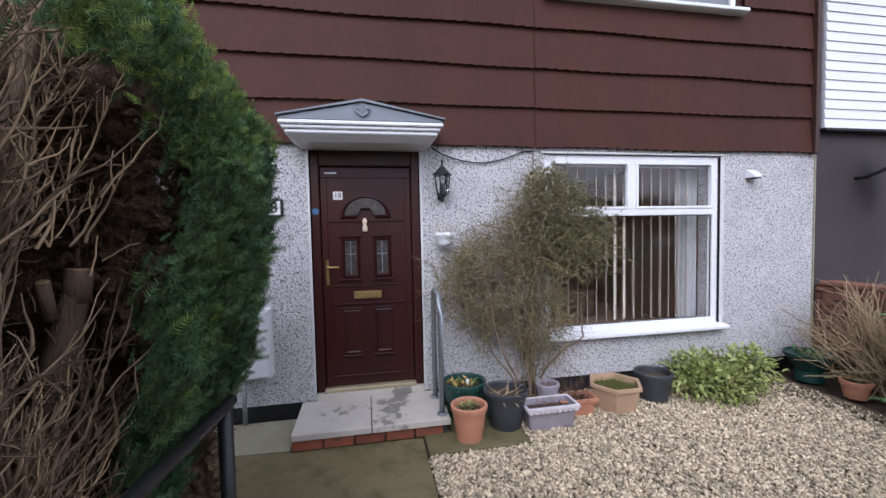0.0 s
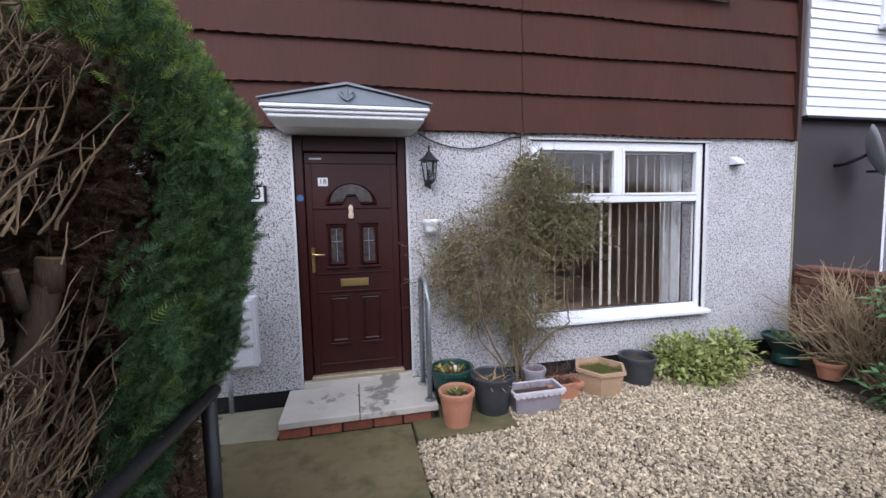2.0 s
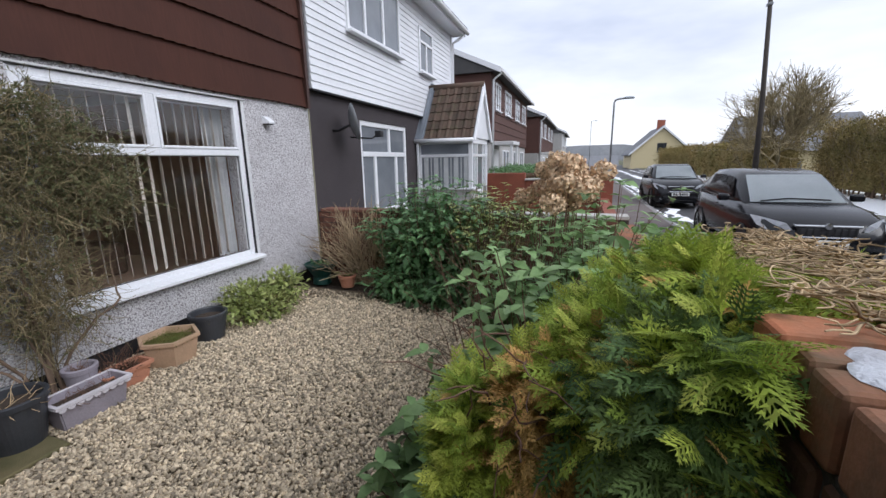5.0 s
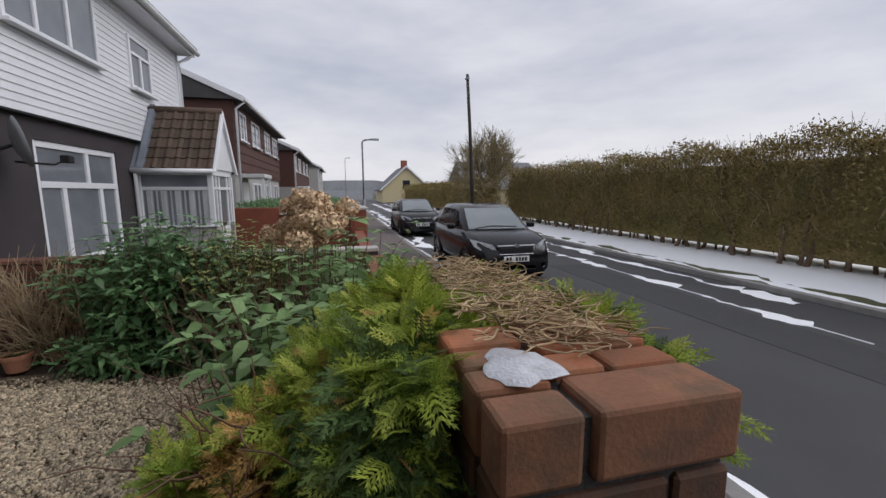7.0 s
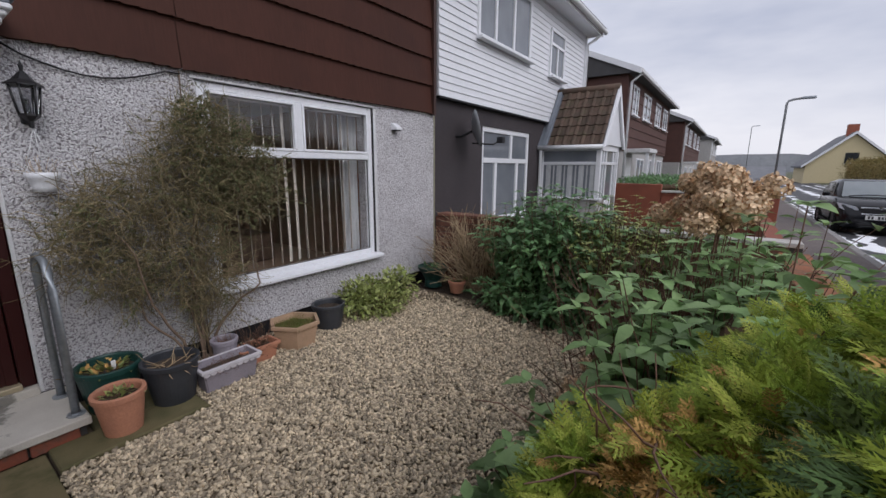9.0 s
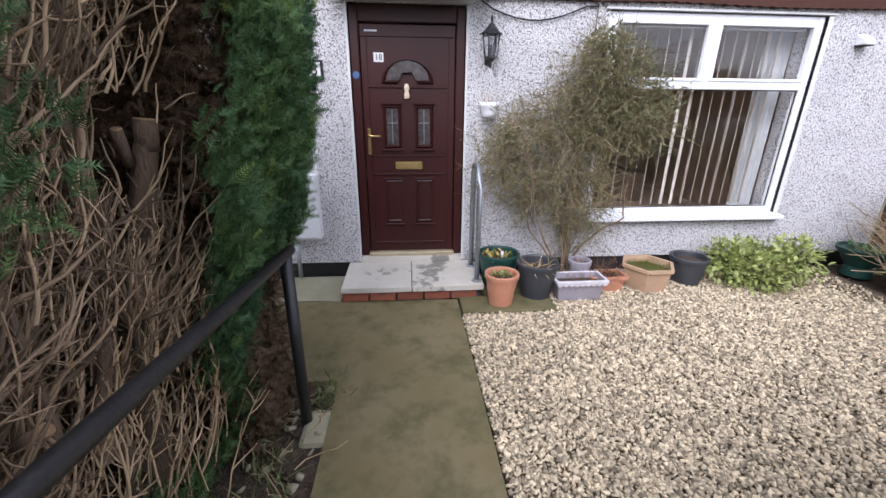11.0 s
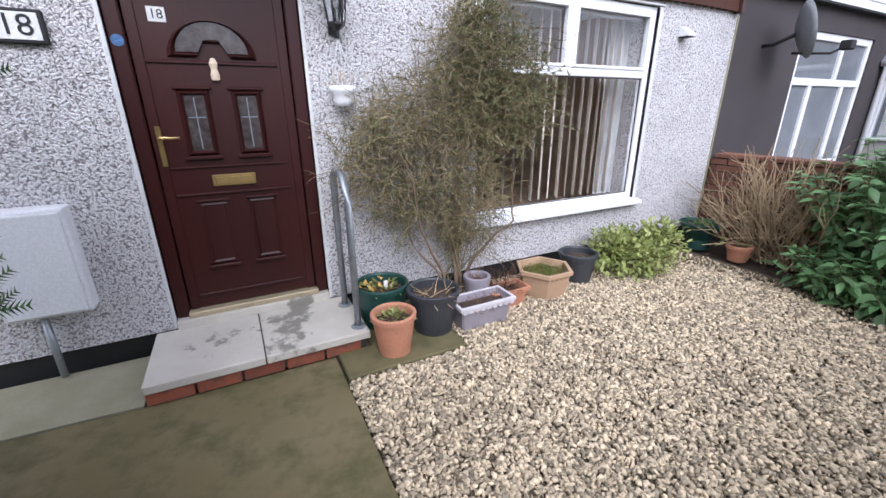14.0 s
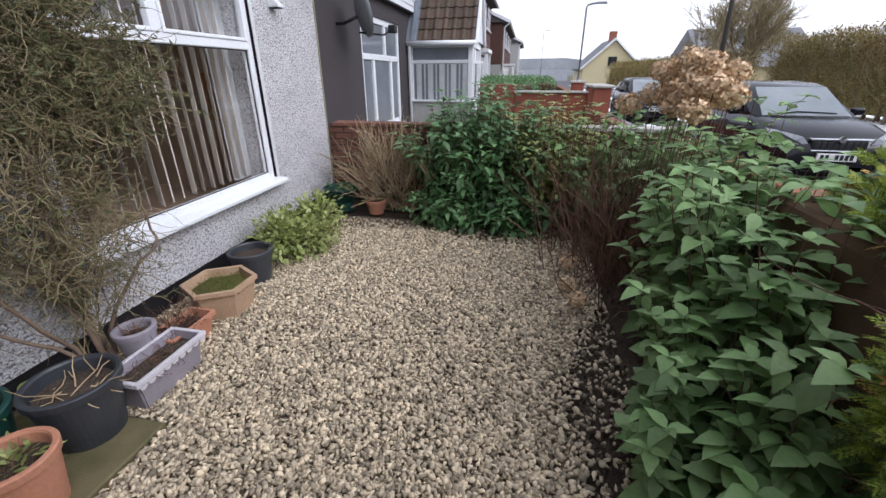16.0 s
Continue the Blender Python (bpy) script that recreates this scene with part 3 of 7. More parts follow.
def spray_mesh(P, D, N, L, droop=0.15, kind=NEEDLE):
    """Flat feathery conifer sprays of one template."""
    SPR_V, SPR_F = kind
    P, D, N = np.asarray(P, float), unit(np.asarray(D, float)), np.asarray(N, float)
    S = unit(np.cross(D, N))
    N = np.cross(S, D)
    L = np.asarray(L, float)[:, None, None]
    u, s = SPR_V[None, :, 0:1], SPR_V[None, :, 1:2]
    v = P[:, None] + L * (D[:, None] * u + S[:, None] * s - N[:, None] * droop * (u**2 + 0.5 * abs(s)))
    f = SPR_F[None] + (np.arange(len(P)) * len(SPR_V))[:, None, None]
    return v.reshape(-1, 3), f.reshape(-1, 3)


def wander(rng, start, direction, length, k=5, bend=0.25, rise=0.0):
    """A crooked line of k points."""
    pts, d = [np.asarray(start, float)], unit(np.asarray(direction, float))
    for _ in range(k - 1):
        d = unit(d + rng.normal(0, bend, 3) + (0, 0, rise))
        pts.append(pts[-1] + d * length / (k - 1))
    return np.array(pts)


def lettering(name, text, size, m, material, parent, depth=0.002):
    """Raised characters in the built-in font as a mesh."""
    cu = bpy.data.curves.new(name, "FONT")
    cu.body, cu.size, cu.extrude, cu.align_x, cu.align_y = text, size, depth, "CENTER", "CENTER"
    tmp = new(name, cu)
    bpy.context.view_layer.update()
    me = bpy.data.meshes.new_from_object(tmp.evaluated_get(bpy.context.evaluated_depsgraph_get()))
    bpy.data.objects.remove(tmp)
    me.transform(m)
    return link(name, me, material, parent)

# ---- ground ----
def structure(name, bm, material, label, category, smooth=False):
    return tagged(part(name, bm, material, None, smooth=smooth), label, category, kind="structure")


ROAD_Z = -0.17
structure("ground", boxes([(-400, -500, -0.6, 700, 500, -0.3)]), M["ground"], "rough winter ground reaching the hills", "ground")
structure("road", boxes([(-120, -11.0, -0.3, 260, -5.85, ROAD_Z)]), M["asphalt"], "dark worn tarmac street", "road")
structure("pavement", boxes([(-120, -5.7, -0.3, 260, -4.26, -0.06)]), M["paving"], "reddish-grey pavement beside the street", "pavement")
structure("kerb_near", boxes([(-120, -5.85, -0.3, 260, -5.7, -0.055)], 0.012), M["kerb"], "pale concrete kerb along the street", "kerb")
structure("kerb_far", boxes([(-120, -11.15, -0.3, 260, -11.0, -0.07)], 0.012), M["kerb"], "pale concrete kerb on the far side", "kerb")
structure("verge", boxes([(-120, -60, -0.3, 260, -11.15, -0.085)]), M["ground"], "grass verge beyond the street", "verge")
structure("garden_soil", boxes([(-7, -4.26, -0.3, 5.2, 0.3, -0.035)]), M["soil"], "dark bare garden soil", "soil")
structure("neighbour_ground", boxes([(5.2, -4.26, -0.3, 200, 0.0, -0.04)]), M["ground"], "winter grass in the next front gardens", "ground")
structure("gravel_bed", prism([(0.845, -0.02)] + [(0.845 + 0.15 * i, -2.72 - 0.1 * math.sin((0.845 + 0.15 * i) * 2.1) - 0.2 * min(1, max(0, 0.15 * i - 1.35)) + 0.02 * math.sin(i * 2.7)) for i in range(26)] + [(4.6, -0.02)], "z", -0.032, -0.012), M["bed"], "gritty bed below the gravel", "gravel")
structure("path", prism([(0.01, -4.6), (0.82, -4.6), (0.832, -0.56), (-0.13, -0.55), (-2.6, -0.42), (-2.6, -1.55), (0.0, -1.56), (0.01, -1.75)], "z", -0.25, 0.0), M["path"], "mossy green-brown concrete garden path", "path")
structure("side_path", prism([(-2.6, -0.4), (-0.135, -0.535), (-0.13, -0.02), (-2.6, -0.02)], "z", -0.25, 0.003), M["pale_conc"], "pale worn concrete strip below the wall", "path")
structure("mossy_slab", boxes([(0.846, -0.83, -0.05, 1.6, -0.56, 0.022), (1.06, -0.555, -0.05, 1.6, -0.1, 0.018)], 0.008), M["mossslab"], "mossy flagstone beside the door step", "slab")

# door step: slabs over a brick course
step = tagged(thing("door_step", (0.44, -0.28, 0), "two pale concrete slabs on a red brick course before the door", "step"), kind="structure")
part("core", boxes([(-0.1, -0.52, 0, 1.03, -0.01, 0.085)]), M["mortar"], step)
for x0, x1 in ((-0.115, 0.452), (0.458, 1.05)):
    part("slab", boxes([(x0, -0.585, 0.086, x1, -0.012, 0.138)], 0.006), M["slab"], step)
bx = -0.115
while bx < 1.0:
    part("brick", boxes([(bx, -0.56, 0.004, min(bx + 0.212, 1.04), -0.46, 0.082)], 0.005), M["brick"], step)
    bx += 0.224
structure("step_back", boxes([(-0.0, -0.03, 0.136, 0.93, 0.06, 0.19)], 0.004), M["slab"], "raised concrete ledge below the door", "step")

# gravel: loose stones
rng = np.random.default_rng(5)
ico = bmesh.new()
bmesh.ops.create_icosphere(ico, subdivisions=1, radius=1)
IV = np.array([v.co[:] for v in ico.verts])
IF = np.array([[v.index for v in f.verts] for f in ico.faces])
ico.free()


def stones(name, xy, z, size, material, label, category, flat=0.6, parent=None):
    n = len(xy)
    s = size * rng.uniform(0.6, 1.35, (n, 1)) * np.stack([rng.uniform(0.75, 1.3, n), rng.uniform(0.6, 1.0, n), flat * rng.uniform(0.6, 1.1, n)], 1)
    q = unit(rng.normal(0, 1, (n, 4)) * (0.5, 0.5, 1, 1))
    x, y, zz, w = q.T
    R = np.stack([np.stack([1 - 2 * (y * y + zz * zz), 2 * (x * y - zz * w), 2 * (x * zz + y * w)], -1), np.stack([2 * (x * y + zz * w), 1 - 2 * (x * x + zz * zz), 2 * (y * zz - x * w)], -1),
                  np.stack([2 * (x * zz - y * w), 2 * (y * zz + x * w), 1 - 2 * (x * x + y * y)], -1)], 1)
    local = IV[None] * s[:, None] * rng.uniform(0.62, 1.25, (n, len(IV), 1))
    v = np.einsum("nij,nkj->nki", R, local) + np.concatenate([xy, np.full((n, 1), z) + rng.uniform(-0.008, 0.013, (n, 1))], 1)[:, None]
    f = IF[None] + (np.arange(n) * len(IV))[:, None, None]
    ob = raw(name, v.reshape(-1, 3), f.reshape(-1, 3), material, parent, kind="stuff")
    return tagged(ob, label, category, kind="stuff")


def gravel_edge(x):
    return -2.74 - 0.1 * np.sin(x * 2.1) - 0.22 * (x > 2.2) * np.minimum(1, np.maximum(0, x - 2.2))


NG = 80000
gx = rng.uniform(0.84, 4.75, NG)
gy = rng.uniform(-3.0, -0.04, NG)
far = 4.28 + 0.12 * np.sin(gy * 3) - 0.28 * np.exp(-((gy + 1.9) / 0.4) ** 2)
keep = (gy > gravel_edge(gx) + rng.normal(0, 0.05, NG)) & (gx < far + rng.normal(0, 0.06, NG)) & ~((gx < 1.62) & (gy > -0.84)) & (gx > 0.84)
keep |= (gy > -3.0) & (gx < 4.5) & (rng.random(NG) < 0.16) & ~((gx < 1.62) & (gy > -0.84))
stones("gravel", np.stack([gx, gy], 1)[keep], 0.0, 0.0148, M["gravel"], "buff and white loose garden gravel", "gravel", 0.5)

# ---- front wall of the house ----
X0, X1, T = -7.0, 5.22, 0.28
DX0, DX1, DZ0, DZ1 = 0.0, 0.93, 0.19, 2.27
WX0, WX1, WZ0, WZ1 = 2.1, 4.03, 0.5, 2.27
UX0, UX1, UZ0, UZ1 = 2.12, 4.2, 3.73, 4.75
wall = structure("wall_front", boxes([(X0, 0, 0.135, DX0, T, 2.33), (DX1, 0, 0.135, WX0, T, 2.33), (WX1, 0, 0.135, X1, T, 2.33), (WX0, 0, 0.135, WX1, T, WZ0), (DX0, 0, DZ1, DX1, T, 2.33), (WX0, 0, WZ1, WX1, T, 2.33)]), M["dash"], "white-washed pebbledash house wall", "wall")
structure("wall_upper", boxes([(X0, 0.004, 2.33, X1, T, UZ0), (X0, 0.004, UZ0, UX0, T, UZ1), (UX1, 0.004, UZ0, X1, T, UZ1), (X0, 0.004, UZ1, X1, T, 5.05)]), M["clad_edge"], "upper house wall behind brown cladding", "wall")
# Near-black base course, set back a little below the render.
structure("plinth", boxes([(X0, 0.03, -0.1, X1 - 0.01, 0.22, 0.135)]), M["plinth"], "black recessed base course below the render", "plinth")
structure("wall_side", boxes([(X0, T, 0, X0 + T, 7, 5.0), (X1 - T, T, 0, X1 - 0.01, 7, 5.0), (X0, 6.8, 0, X1, 7, 5.0)]), M["greyrender"], "rendered side and back walls of the house", "wall")
structure("wall_seam", boxes([(X1 - 0.012, -0.012, 0.0, X1 + 0.004, 0.0, 2.3)]), M["pale_conc"], "pale bead at the corner of the render", "trim")
structure("roof", prism([(-0.42, 5.0), (3.5, 7.0), (7.4, 5.0), (7.4, 4.9), (3.5, 6.9), (-0.42, 4.9)], "x", X0 - 0.2, X1), M["roof"], "dark tiled house roof", "roof")
structure("door_reveal", boxes([(-0.022, -0.006, 0.14, 0.0, 0.05, 2.27), (0.93, -0.006, 0.14, 0.952, 0.05, 2.27)], 0.003), M["upvc_dull"], "thin white trim at both sides of the door", "trim")


def cladding(name, x0, x1, z0, rows, pitch, parent):
    """Lapped boards with a scalloped lower edge and upright grooves."""
    for r in range(rows):
        n = max(2, int((x1 - x0) / 0.021))
        bm, top, bot, back = bmesh.new(), [], [], []
        zz = z0 + r * pitch
        for i in range(n + 1):
            x = x0 + (x1 - x0) * i / n
            cell, u = divmod(i + 2 * r, 5)
            w = 0.012 * (u / 5) ** 1.5 + 0.005 * math.sin(cell * 12.9 + r * 4.1) + 0.003 * math.sin(i * 0.05 + 2 * r)
            top.append(bm.verts.new((x, -0.012, zz + pitch + 0.02)))
            bot.append(bm.verts.new((x, -0.046, zz + w)))
            back.append(bm.verts.new((x, 0.0, zz + w)))
        for i in range(n):
            bm.faces.new((top[i], top[i + 1], bot[i + 1], bot[i]))
            bm.faces.new((bot[i], bot[i + 1], back[i + 1], back[i]))
        part("cladding_board", bm, M["clad"], parent)


clad = tagged(thing("cladding", (0, 0, 2.27), "brown lapped boards with scalloped lower edges", "cladding"), kind="structure")
PITCH = 0.357
for x0, x1 in ((X0, 2.0), (2.006, X1 - 0.1)):
    cladding("cladding", x0, x1, 2.312, 4, PITCH, clad)
for x0, x1 in ((X0, UX0 - 0.05), (UX1 + 0.05, X1 - 0.1)):
    cladding("cladding", x0, x1, 2.312 + 4 * PITCH, 3, PITCH, clad)
part("corner_board", boxes([(X1 - 0.1, -0.08, 2.3, X1 - 0.05, 0.0, 5.0)], 0.004), M["clad_edge"], clad)
part("fascia", boxes([(X0, -0.46, 4.82, X1, -0.42, 5.02)], 0.004), M["upvc"], clad)
part("soffit", boxes([(X0, -0.42, 4.84, X1, 0.0, 4.87)]), M["upvc"], clad)


def window(name, x0, x1, z0, z1, y, mullion, transom, label, lower_split=False, parent=None, back=None, sill=True, w=0.06, panes=True):
    """A white plastic window: outer frame, transom, mullion, opening lights, panes and sill."""
    win = parent if parent is not None else tagged(thing(name, ((x0 + x1) / 2, y, z0), label, "window"), kind="structure")
    f = 0.07
    part("window_frame", boxes([(x0, y, z0, x0 + w, y + f, z1), (x1 - w, y, z0, x1, y + f, z1), (x0 + w, y, z0, x1 - w, y + f, z0 + w), (x0 + w, y, z1 - w, x1 - w, y + f, z1),
                                (x0 + w, y - 0.004, transom - w * 0.55, x1 - w, y + f, transom + w * 0.55)], 0.006), M["upvc"], win)
    part("mullion", boxes([(mullion - w * 0.6, y - 0.005, transom + w * 0.55, mullion + w * 0.6, y + f, z1 - w)], 0.006), M["upvc"], win)
    lights = [(x0 + w, mullion - w * 0.6, transom + w * 0.55, z1 - w), (mullion + w * 0.6, x1 - w, transom + w * 0.55, z1 - w)]
    if lower_split:
        a, b = x0 + (x1 - x0) * 0.28, x0 + (x1 - x0) * 0.74
        part("mullion", boxes([(a - w * 0.5, y - 0.005, z0 + w, a + w * 0.5, y + f, transom - w * 0.5), (b - w * 0.5, y - 0.005, z0 + w, b + w * 0.5, y + f, transom - w * 0.5)], 0.006), M["upvc"], win)
        low = [(x0 + w, a - w * 0.5, z0 + w, transom - w * 0.5), (a + w * 0.5, b - w * 0.5, z0 + w, transom - w * 0.5), (b + w * 0.5, x1 - w, z0 + w, transom - w * 0.5)]
    else:
        low = [(x0 + w, x1 - w, z0 + w, transom - w * 0.55)]
    for a, b, c, d in lights:
        e = 0.026
        part("sash", boxes([(a, y - 0.012, c, a + e, y + 0.03, d), (b - e, y - 0.012, c, b, y + 0.03, d), (a + e, y - 0.012, c, b - e, y + 0.03, c + e), (a + e, y - 0.012, d - e, b - e, y + 0.03, d)], 0.004), M["upvc"], win)
    for a, b, c, d in lights + low:
        g = part("pane", boxes([(a + 0.004, y + 0.028, c + 0.004, b - 0.004, y + 0.034, d - 0.004)]), M["glass"] if back is None else M[back], win)
        if back is None:
            g.visible_shadow = False
            part("gasket", boxes([(a, y + 0.02, c, b, y + 0.028, c + 0.007), (a, y + 0.02, d - 0.007, b, y + 0.028, d), (a, y + 0.02, c + 0.007, a + 0.007, y + 0.028, d - 0.007), (b - 0.007, y + 0.02, c + 0.007, b, y + 0.028, d - 0.007)]), M["ink"], win)
    if sill:
        part("window_sill", prism([(y - 0.12, z0 - 0.042), (y - 0.12, z0 - 0.012), (y - 0.1, z0 - 0.002), (y + 0.02, z0 + 0.006), (y + 0.02, z0 - 0.05), (y - 0.09, z0 - 0.05)], "x", x0 - 0.045, x1 + 0.045, 0.004), M["upvc"], win)
    return win


window("window_1", 2.11, 4.02, 0.555, 2.262, 0.02, 3.04, 1.71, "large white plastic window with vertical blinds behind")
window("window_2", 2.13, 4.19, 3.71, 4.74, 0.0, 3.2, 4.3, "white plastic upper window above the cladding", back="paneback")
structure("lintel_strip", boxes([(2.06, -0.016, 2.268, 4.09, 0.0, 2.285)], 0.003), M["upvc_dull"], "grey strip above the window", "trim")
structure("reveal", boxes([(4.03, -0.008, 0.5, 4.075, 0.03, 2.262)], 0.004), M["upvc_dull"], "smooth pale band at the window edge", "trim")

# the room behind the window
structure("room_floor", boxes([(0.6, 0.3, 0.1, 4.86, 4.0, 0.16)]), M["room"], "dim carpeted room floor", "floor")
structure("room_ceiling", boxes([(0.6, 0.3, 2.5, 4.86, 4.0, 2.55)]), M["upvc_dull"], "pale room ceiling", "ceiling")
structure("room_wall", boxes([(0.5, 0.3, 0.1, 0.6, 4.0, 2.55), (0.5, 4.0, 0.1, 4.86, 4.1, 2.55), (4.8, 0.3, 0.1, 4.86, 4.0, 2.55)]), M["room"], "brown dim living room walls", "wall")
blind = thing("vertical_blind", (3.0, 0.16, 0.6), "cream vertical blind with slats turned open behind the window", "blind")
part("headrail", boxes([(2.16, 0.13, 2.17, 3.98, 0.19, 2.2)], 0.004), M["upvc_dull"], blind)
slat = None
for i in range(16):
    x = 2.22 + i * 0.104
    turn = 61 + 6 * math.sin(i * 2.3)
    if i in (7, 8):
        turn = 40
    ob = part("slat", boxes([(-0.044, -0.001, -1.55, 0.044, 0.001, 0.0)]), M["blind"], blind)
    ob.matrix_parent_inverse = Matrix()
    ob.matrix_basis = blind.matrix_basis.inverted() @ pose(x, 0.17, 2.17, 0, 0, turn)
cur = thing("curtain", (3.9, 0.22, 0.56), "pale gathered curtain at the side of the window", "curtain")
bm = bmesh.new()
prev = None
for i in range(25):
    x, y = 3.72 + 0.26 * i / 24, 0.24 + 0.022 * math.sin(i * 1.1)
    pair = (bm.verts.new((x, y, 0.58)), bm.verts.new((x - 0.02 * (i < 12), y, 2.2)))
    if prev:
        bm.faces.new((prev[0], pair[0], pair[1], prev[1]))
    prev = pair
bmesh.ops.solidify(bm, geom=bm.faces[:], thickness=0.004)
part("drape", bm, M["net"], cur, smooth=True)
# Made-up orange panel; its colour stands for an unknown orange lit shape.
pic = thing("orange_panel", (4.78, 1.1, 1.1), "small orange panel standing for an unidentified orange lit shape", "picture")
part("panel_face", boxes([(4.765, 0.85, 1.0, 4.8, 1.25, 1.5)], 0.005), M["orange"], pic)
sofa = thing("sofa", (3.0, 2.6, 0.16), "dark sofa at the back of the dim room", "sofa")
part("seat", boxes([(2.0, 2.2, 0.16, 4.0, 3.1, 0.6)], 0.06, 3), M["bark"], sofa)
part("backrest", boxes([(2.0, 3.0, 0.4, 4.0, 3.3, 1.05)], 0.07, 3), M["bark"], sofa)

# ---- door ----
door = tagged(thing("door_1", (0.465, 0.04, 0.19), "closed dark mahogany panelled front door with an arched light", "door"), kind="structure")
FY, PY = 0.022, 0.05
part("door_frame", boxes([(0.0, FY, 0.19, 0.075, 0.12, 2.27), (0.855, FY, 0.19, 0.93, 0.12, 2.27), (0.075, FY, 2.14, 0.855, 0.12, 2.27)], 0.008), M["door"], door)
part("door_leaf", boxes([(0.082, PY, 0.225, 0.848, 0.1, 2.13)], 0.006), M["door"], door)
part("glazing_bead", boxes([(0.082, PY - 0.008, 2.04, 0.848, PY, 2.13), (0.082, PY - 0.008, 0.225, 0.135, PY, 2.04), (0.795, PY - 0.008, 0.225, 0.848, PY, 2.04)], 0.004), M["door"], door)
part("threshold", boxes([(0.07, -0.01, 0.19, 0.86, 0.06, 0.225)], 0.005), M["threshold"], door)


def ring(outer, inner, y0, y1):
    """A raised moulding between two outlines of the same number of (x, z) points, thickest between them."""
    bm = bmesh.new()
    n = len(outer)
    mid = [((a[0] + b[0]) / 2, (a[1] + b[1]) / 2) for a, b in zip(outer, inner)]
    loops = [[bm.verts.new((u, y, v)) for u, v in pts] for pts, y in ((outer, y1), (mid, y0), (inner, y1 + 0.006))]
    for a, b in zip(loops, loops[1:]):
        for i in range(n):
            j = (i + 1) % n
            bm.faces.new((a[i], a[j], b[j], b[i]))
    return bm


def rect(x0, x1, z0, z1):
    return [(x0, z0), (x1, z0), (x1, z1), (x0, z1)]


def arch(cx, zb, r, n=14, notch=0.0):
    pts = [(cx + r * math.cos(math.pi * i / n), zb + r * 0.86 * math.sin(math.pi * i / n)) for i in range(n + 1)]
    return pts + [(cx - r * 0.4, zb), (cx - r * 0.2, zb + notch), (cx + r * 0.2, zb + notch), (cx + r * 0.4, zb)]


CX = 0.455
for x0, x1 in ((CX - 0.215, CX - 0.055), (CX + 0.055, CX + 0.215)):
    part("moulding", ring(rect(x0, x1, 1.17, 1.53), rect(x0 + 0.035, x1 - 0.035, 1.205, 1.495), PY - 0.02, PY - 0.001), M["door"], door)
    part("pane", boxes([(x0 + 0.03, PY - 0.002, 1.2, x1 - 0.03, PY + 0.002, 1.5)]), M["doorglass"], door, "dark patterned glass light")
    part("leading", boxes([((x0 + x1) / 2 - 0.004, PY - 0.005, 1.21, (x0 + x1) / 2 + 0.002, PY - 0.002, 1.49), (x0 + 0.036, PY - 0.005, 1.38, x1 - 0.036, PY - 0.002, 1.386)], 0.001), M["lead"], door)
    part("moulding", ring(rect(x0, x1, 0.5, 0.9), rect(x0 + 0.035, x1 - 0.035, 0.535, 0.865), PY - 0.008, PY - 0.001), M["door"], door)
    part("ledge", boxes([(x0 - 0.015, PY - 0.026, 1.15, x1 + 0.015, PY, 1.172), (x0 - 0.012, PY - 0.024, 0.478, x1 + 0.012, PY, 0.5), (x0 - 0.012, PY - 0.02, 0.9, x1 + 0.012, PY, 0.915), (x0 - 0.015, PY - 0.022, 1.53, x1 + 0.015, PY, 1.548)], 0.005), M["door"], door)
part("moulding", ring(arch(CX, 1.69, 0.22, notch=0.075), arch(CX, 1.72, 0.175, notch=0.065), PY - 0.024, PY - 0.001), M["door"], door)
bm = prism(arch(CX, 1.72, 0.176, notch=0.064), "y", PY - 0.006, PY + 0.002)
part("fanlight", bm, M["doorglass"], door, "arched dark glass light")
part("rail_moulding", boxes([(0.13, PY - 0.012, 1.66, 0.78, PY, 1.678), (0.14, PY - 0.012, 0.94, 0.77, PY, 0.955), (0.14, PY - 0.012, 0.3, 0.77, PY, 0.32), (0.14, PY - 0.012, 1.1, 0.77, PY, 1.112)], 0.004), M["door"], door)
lb = part("letterbox", boxes([(0.335, PY - 0.016, 0.99, 0.575, PY, 1.058)], 0.005), M["brass"], door, "brass letterbox plate")
part("flap", boxes([(0.352, PY - 0.022, 1.003, 0.558, PY - 0.016, 1.045)], 0.003), M["brass"], lb)
hd = part("handle_plate", boxes([(0.105, PY - 0.022, 1.12, 0.135, PY - 0.008, 1.34)], 0.005), M["brass"], door, "brass lever handle")
pipe("lever", [(0.12, PY - 0.02, 1.28), (0.12, PY - 0.06, 1.28), (0.135, PY - 0.066, 1.279), (0.22, PY - 0.064, 1.277)], 0.0085, M["brass"], hd)
part("lock", lathe([(0, 0), (0.009, 0), (0.009, 0.006), (0, 0.006)], (0.12, PY - 0.02, 1.19), 12), M["brass"], hd)
part("knocker", lathe([(0.0, -0.06), (0.02, -0.055), (0.024, -0.03), (0.016, 0.0), (0.022, 0.03), (0.012, 0.055), (0, 0.06)], (CX - 0.008, PY - 0.014, 1.635), 14, 0.5), M["ivory"], door, "pale brass figure knocker")
nb = part("number_plate", boxes([(0.185, PY - 0.004, 1.855, 0.265, PY - 0.0005, 1.925)], 0.001), M["tag"], door, "small white number sticker")
lettering("numerals", "18", 0.062, pose(0.225, PY - 0.005, 1.89, 90, 0, 0), M["ink"], nb, 0.0005)
part("sticker", lathe([(0, 0), (0.028, 0), (0.028, 0.002), (0, 0.002)], (0, 0, 0), 16), M["bluebadge"], door, "round blue and white sticker").matrix_basis = pose(0.04, FY - 0.001, 1.755, 90, 0, 0)
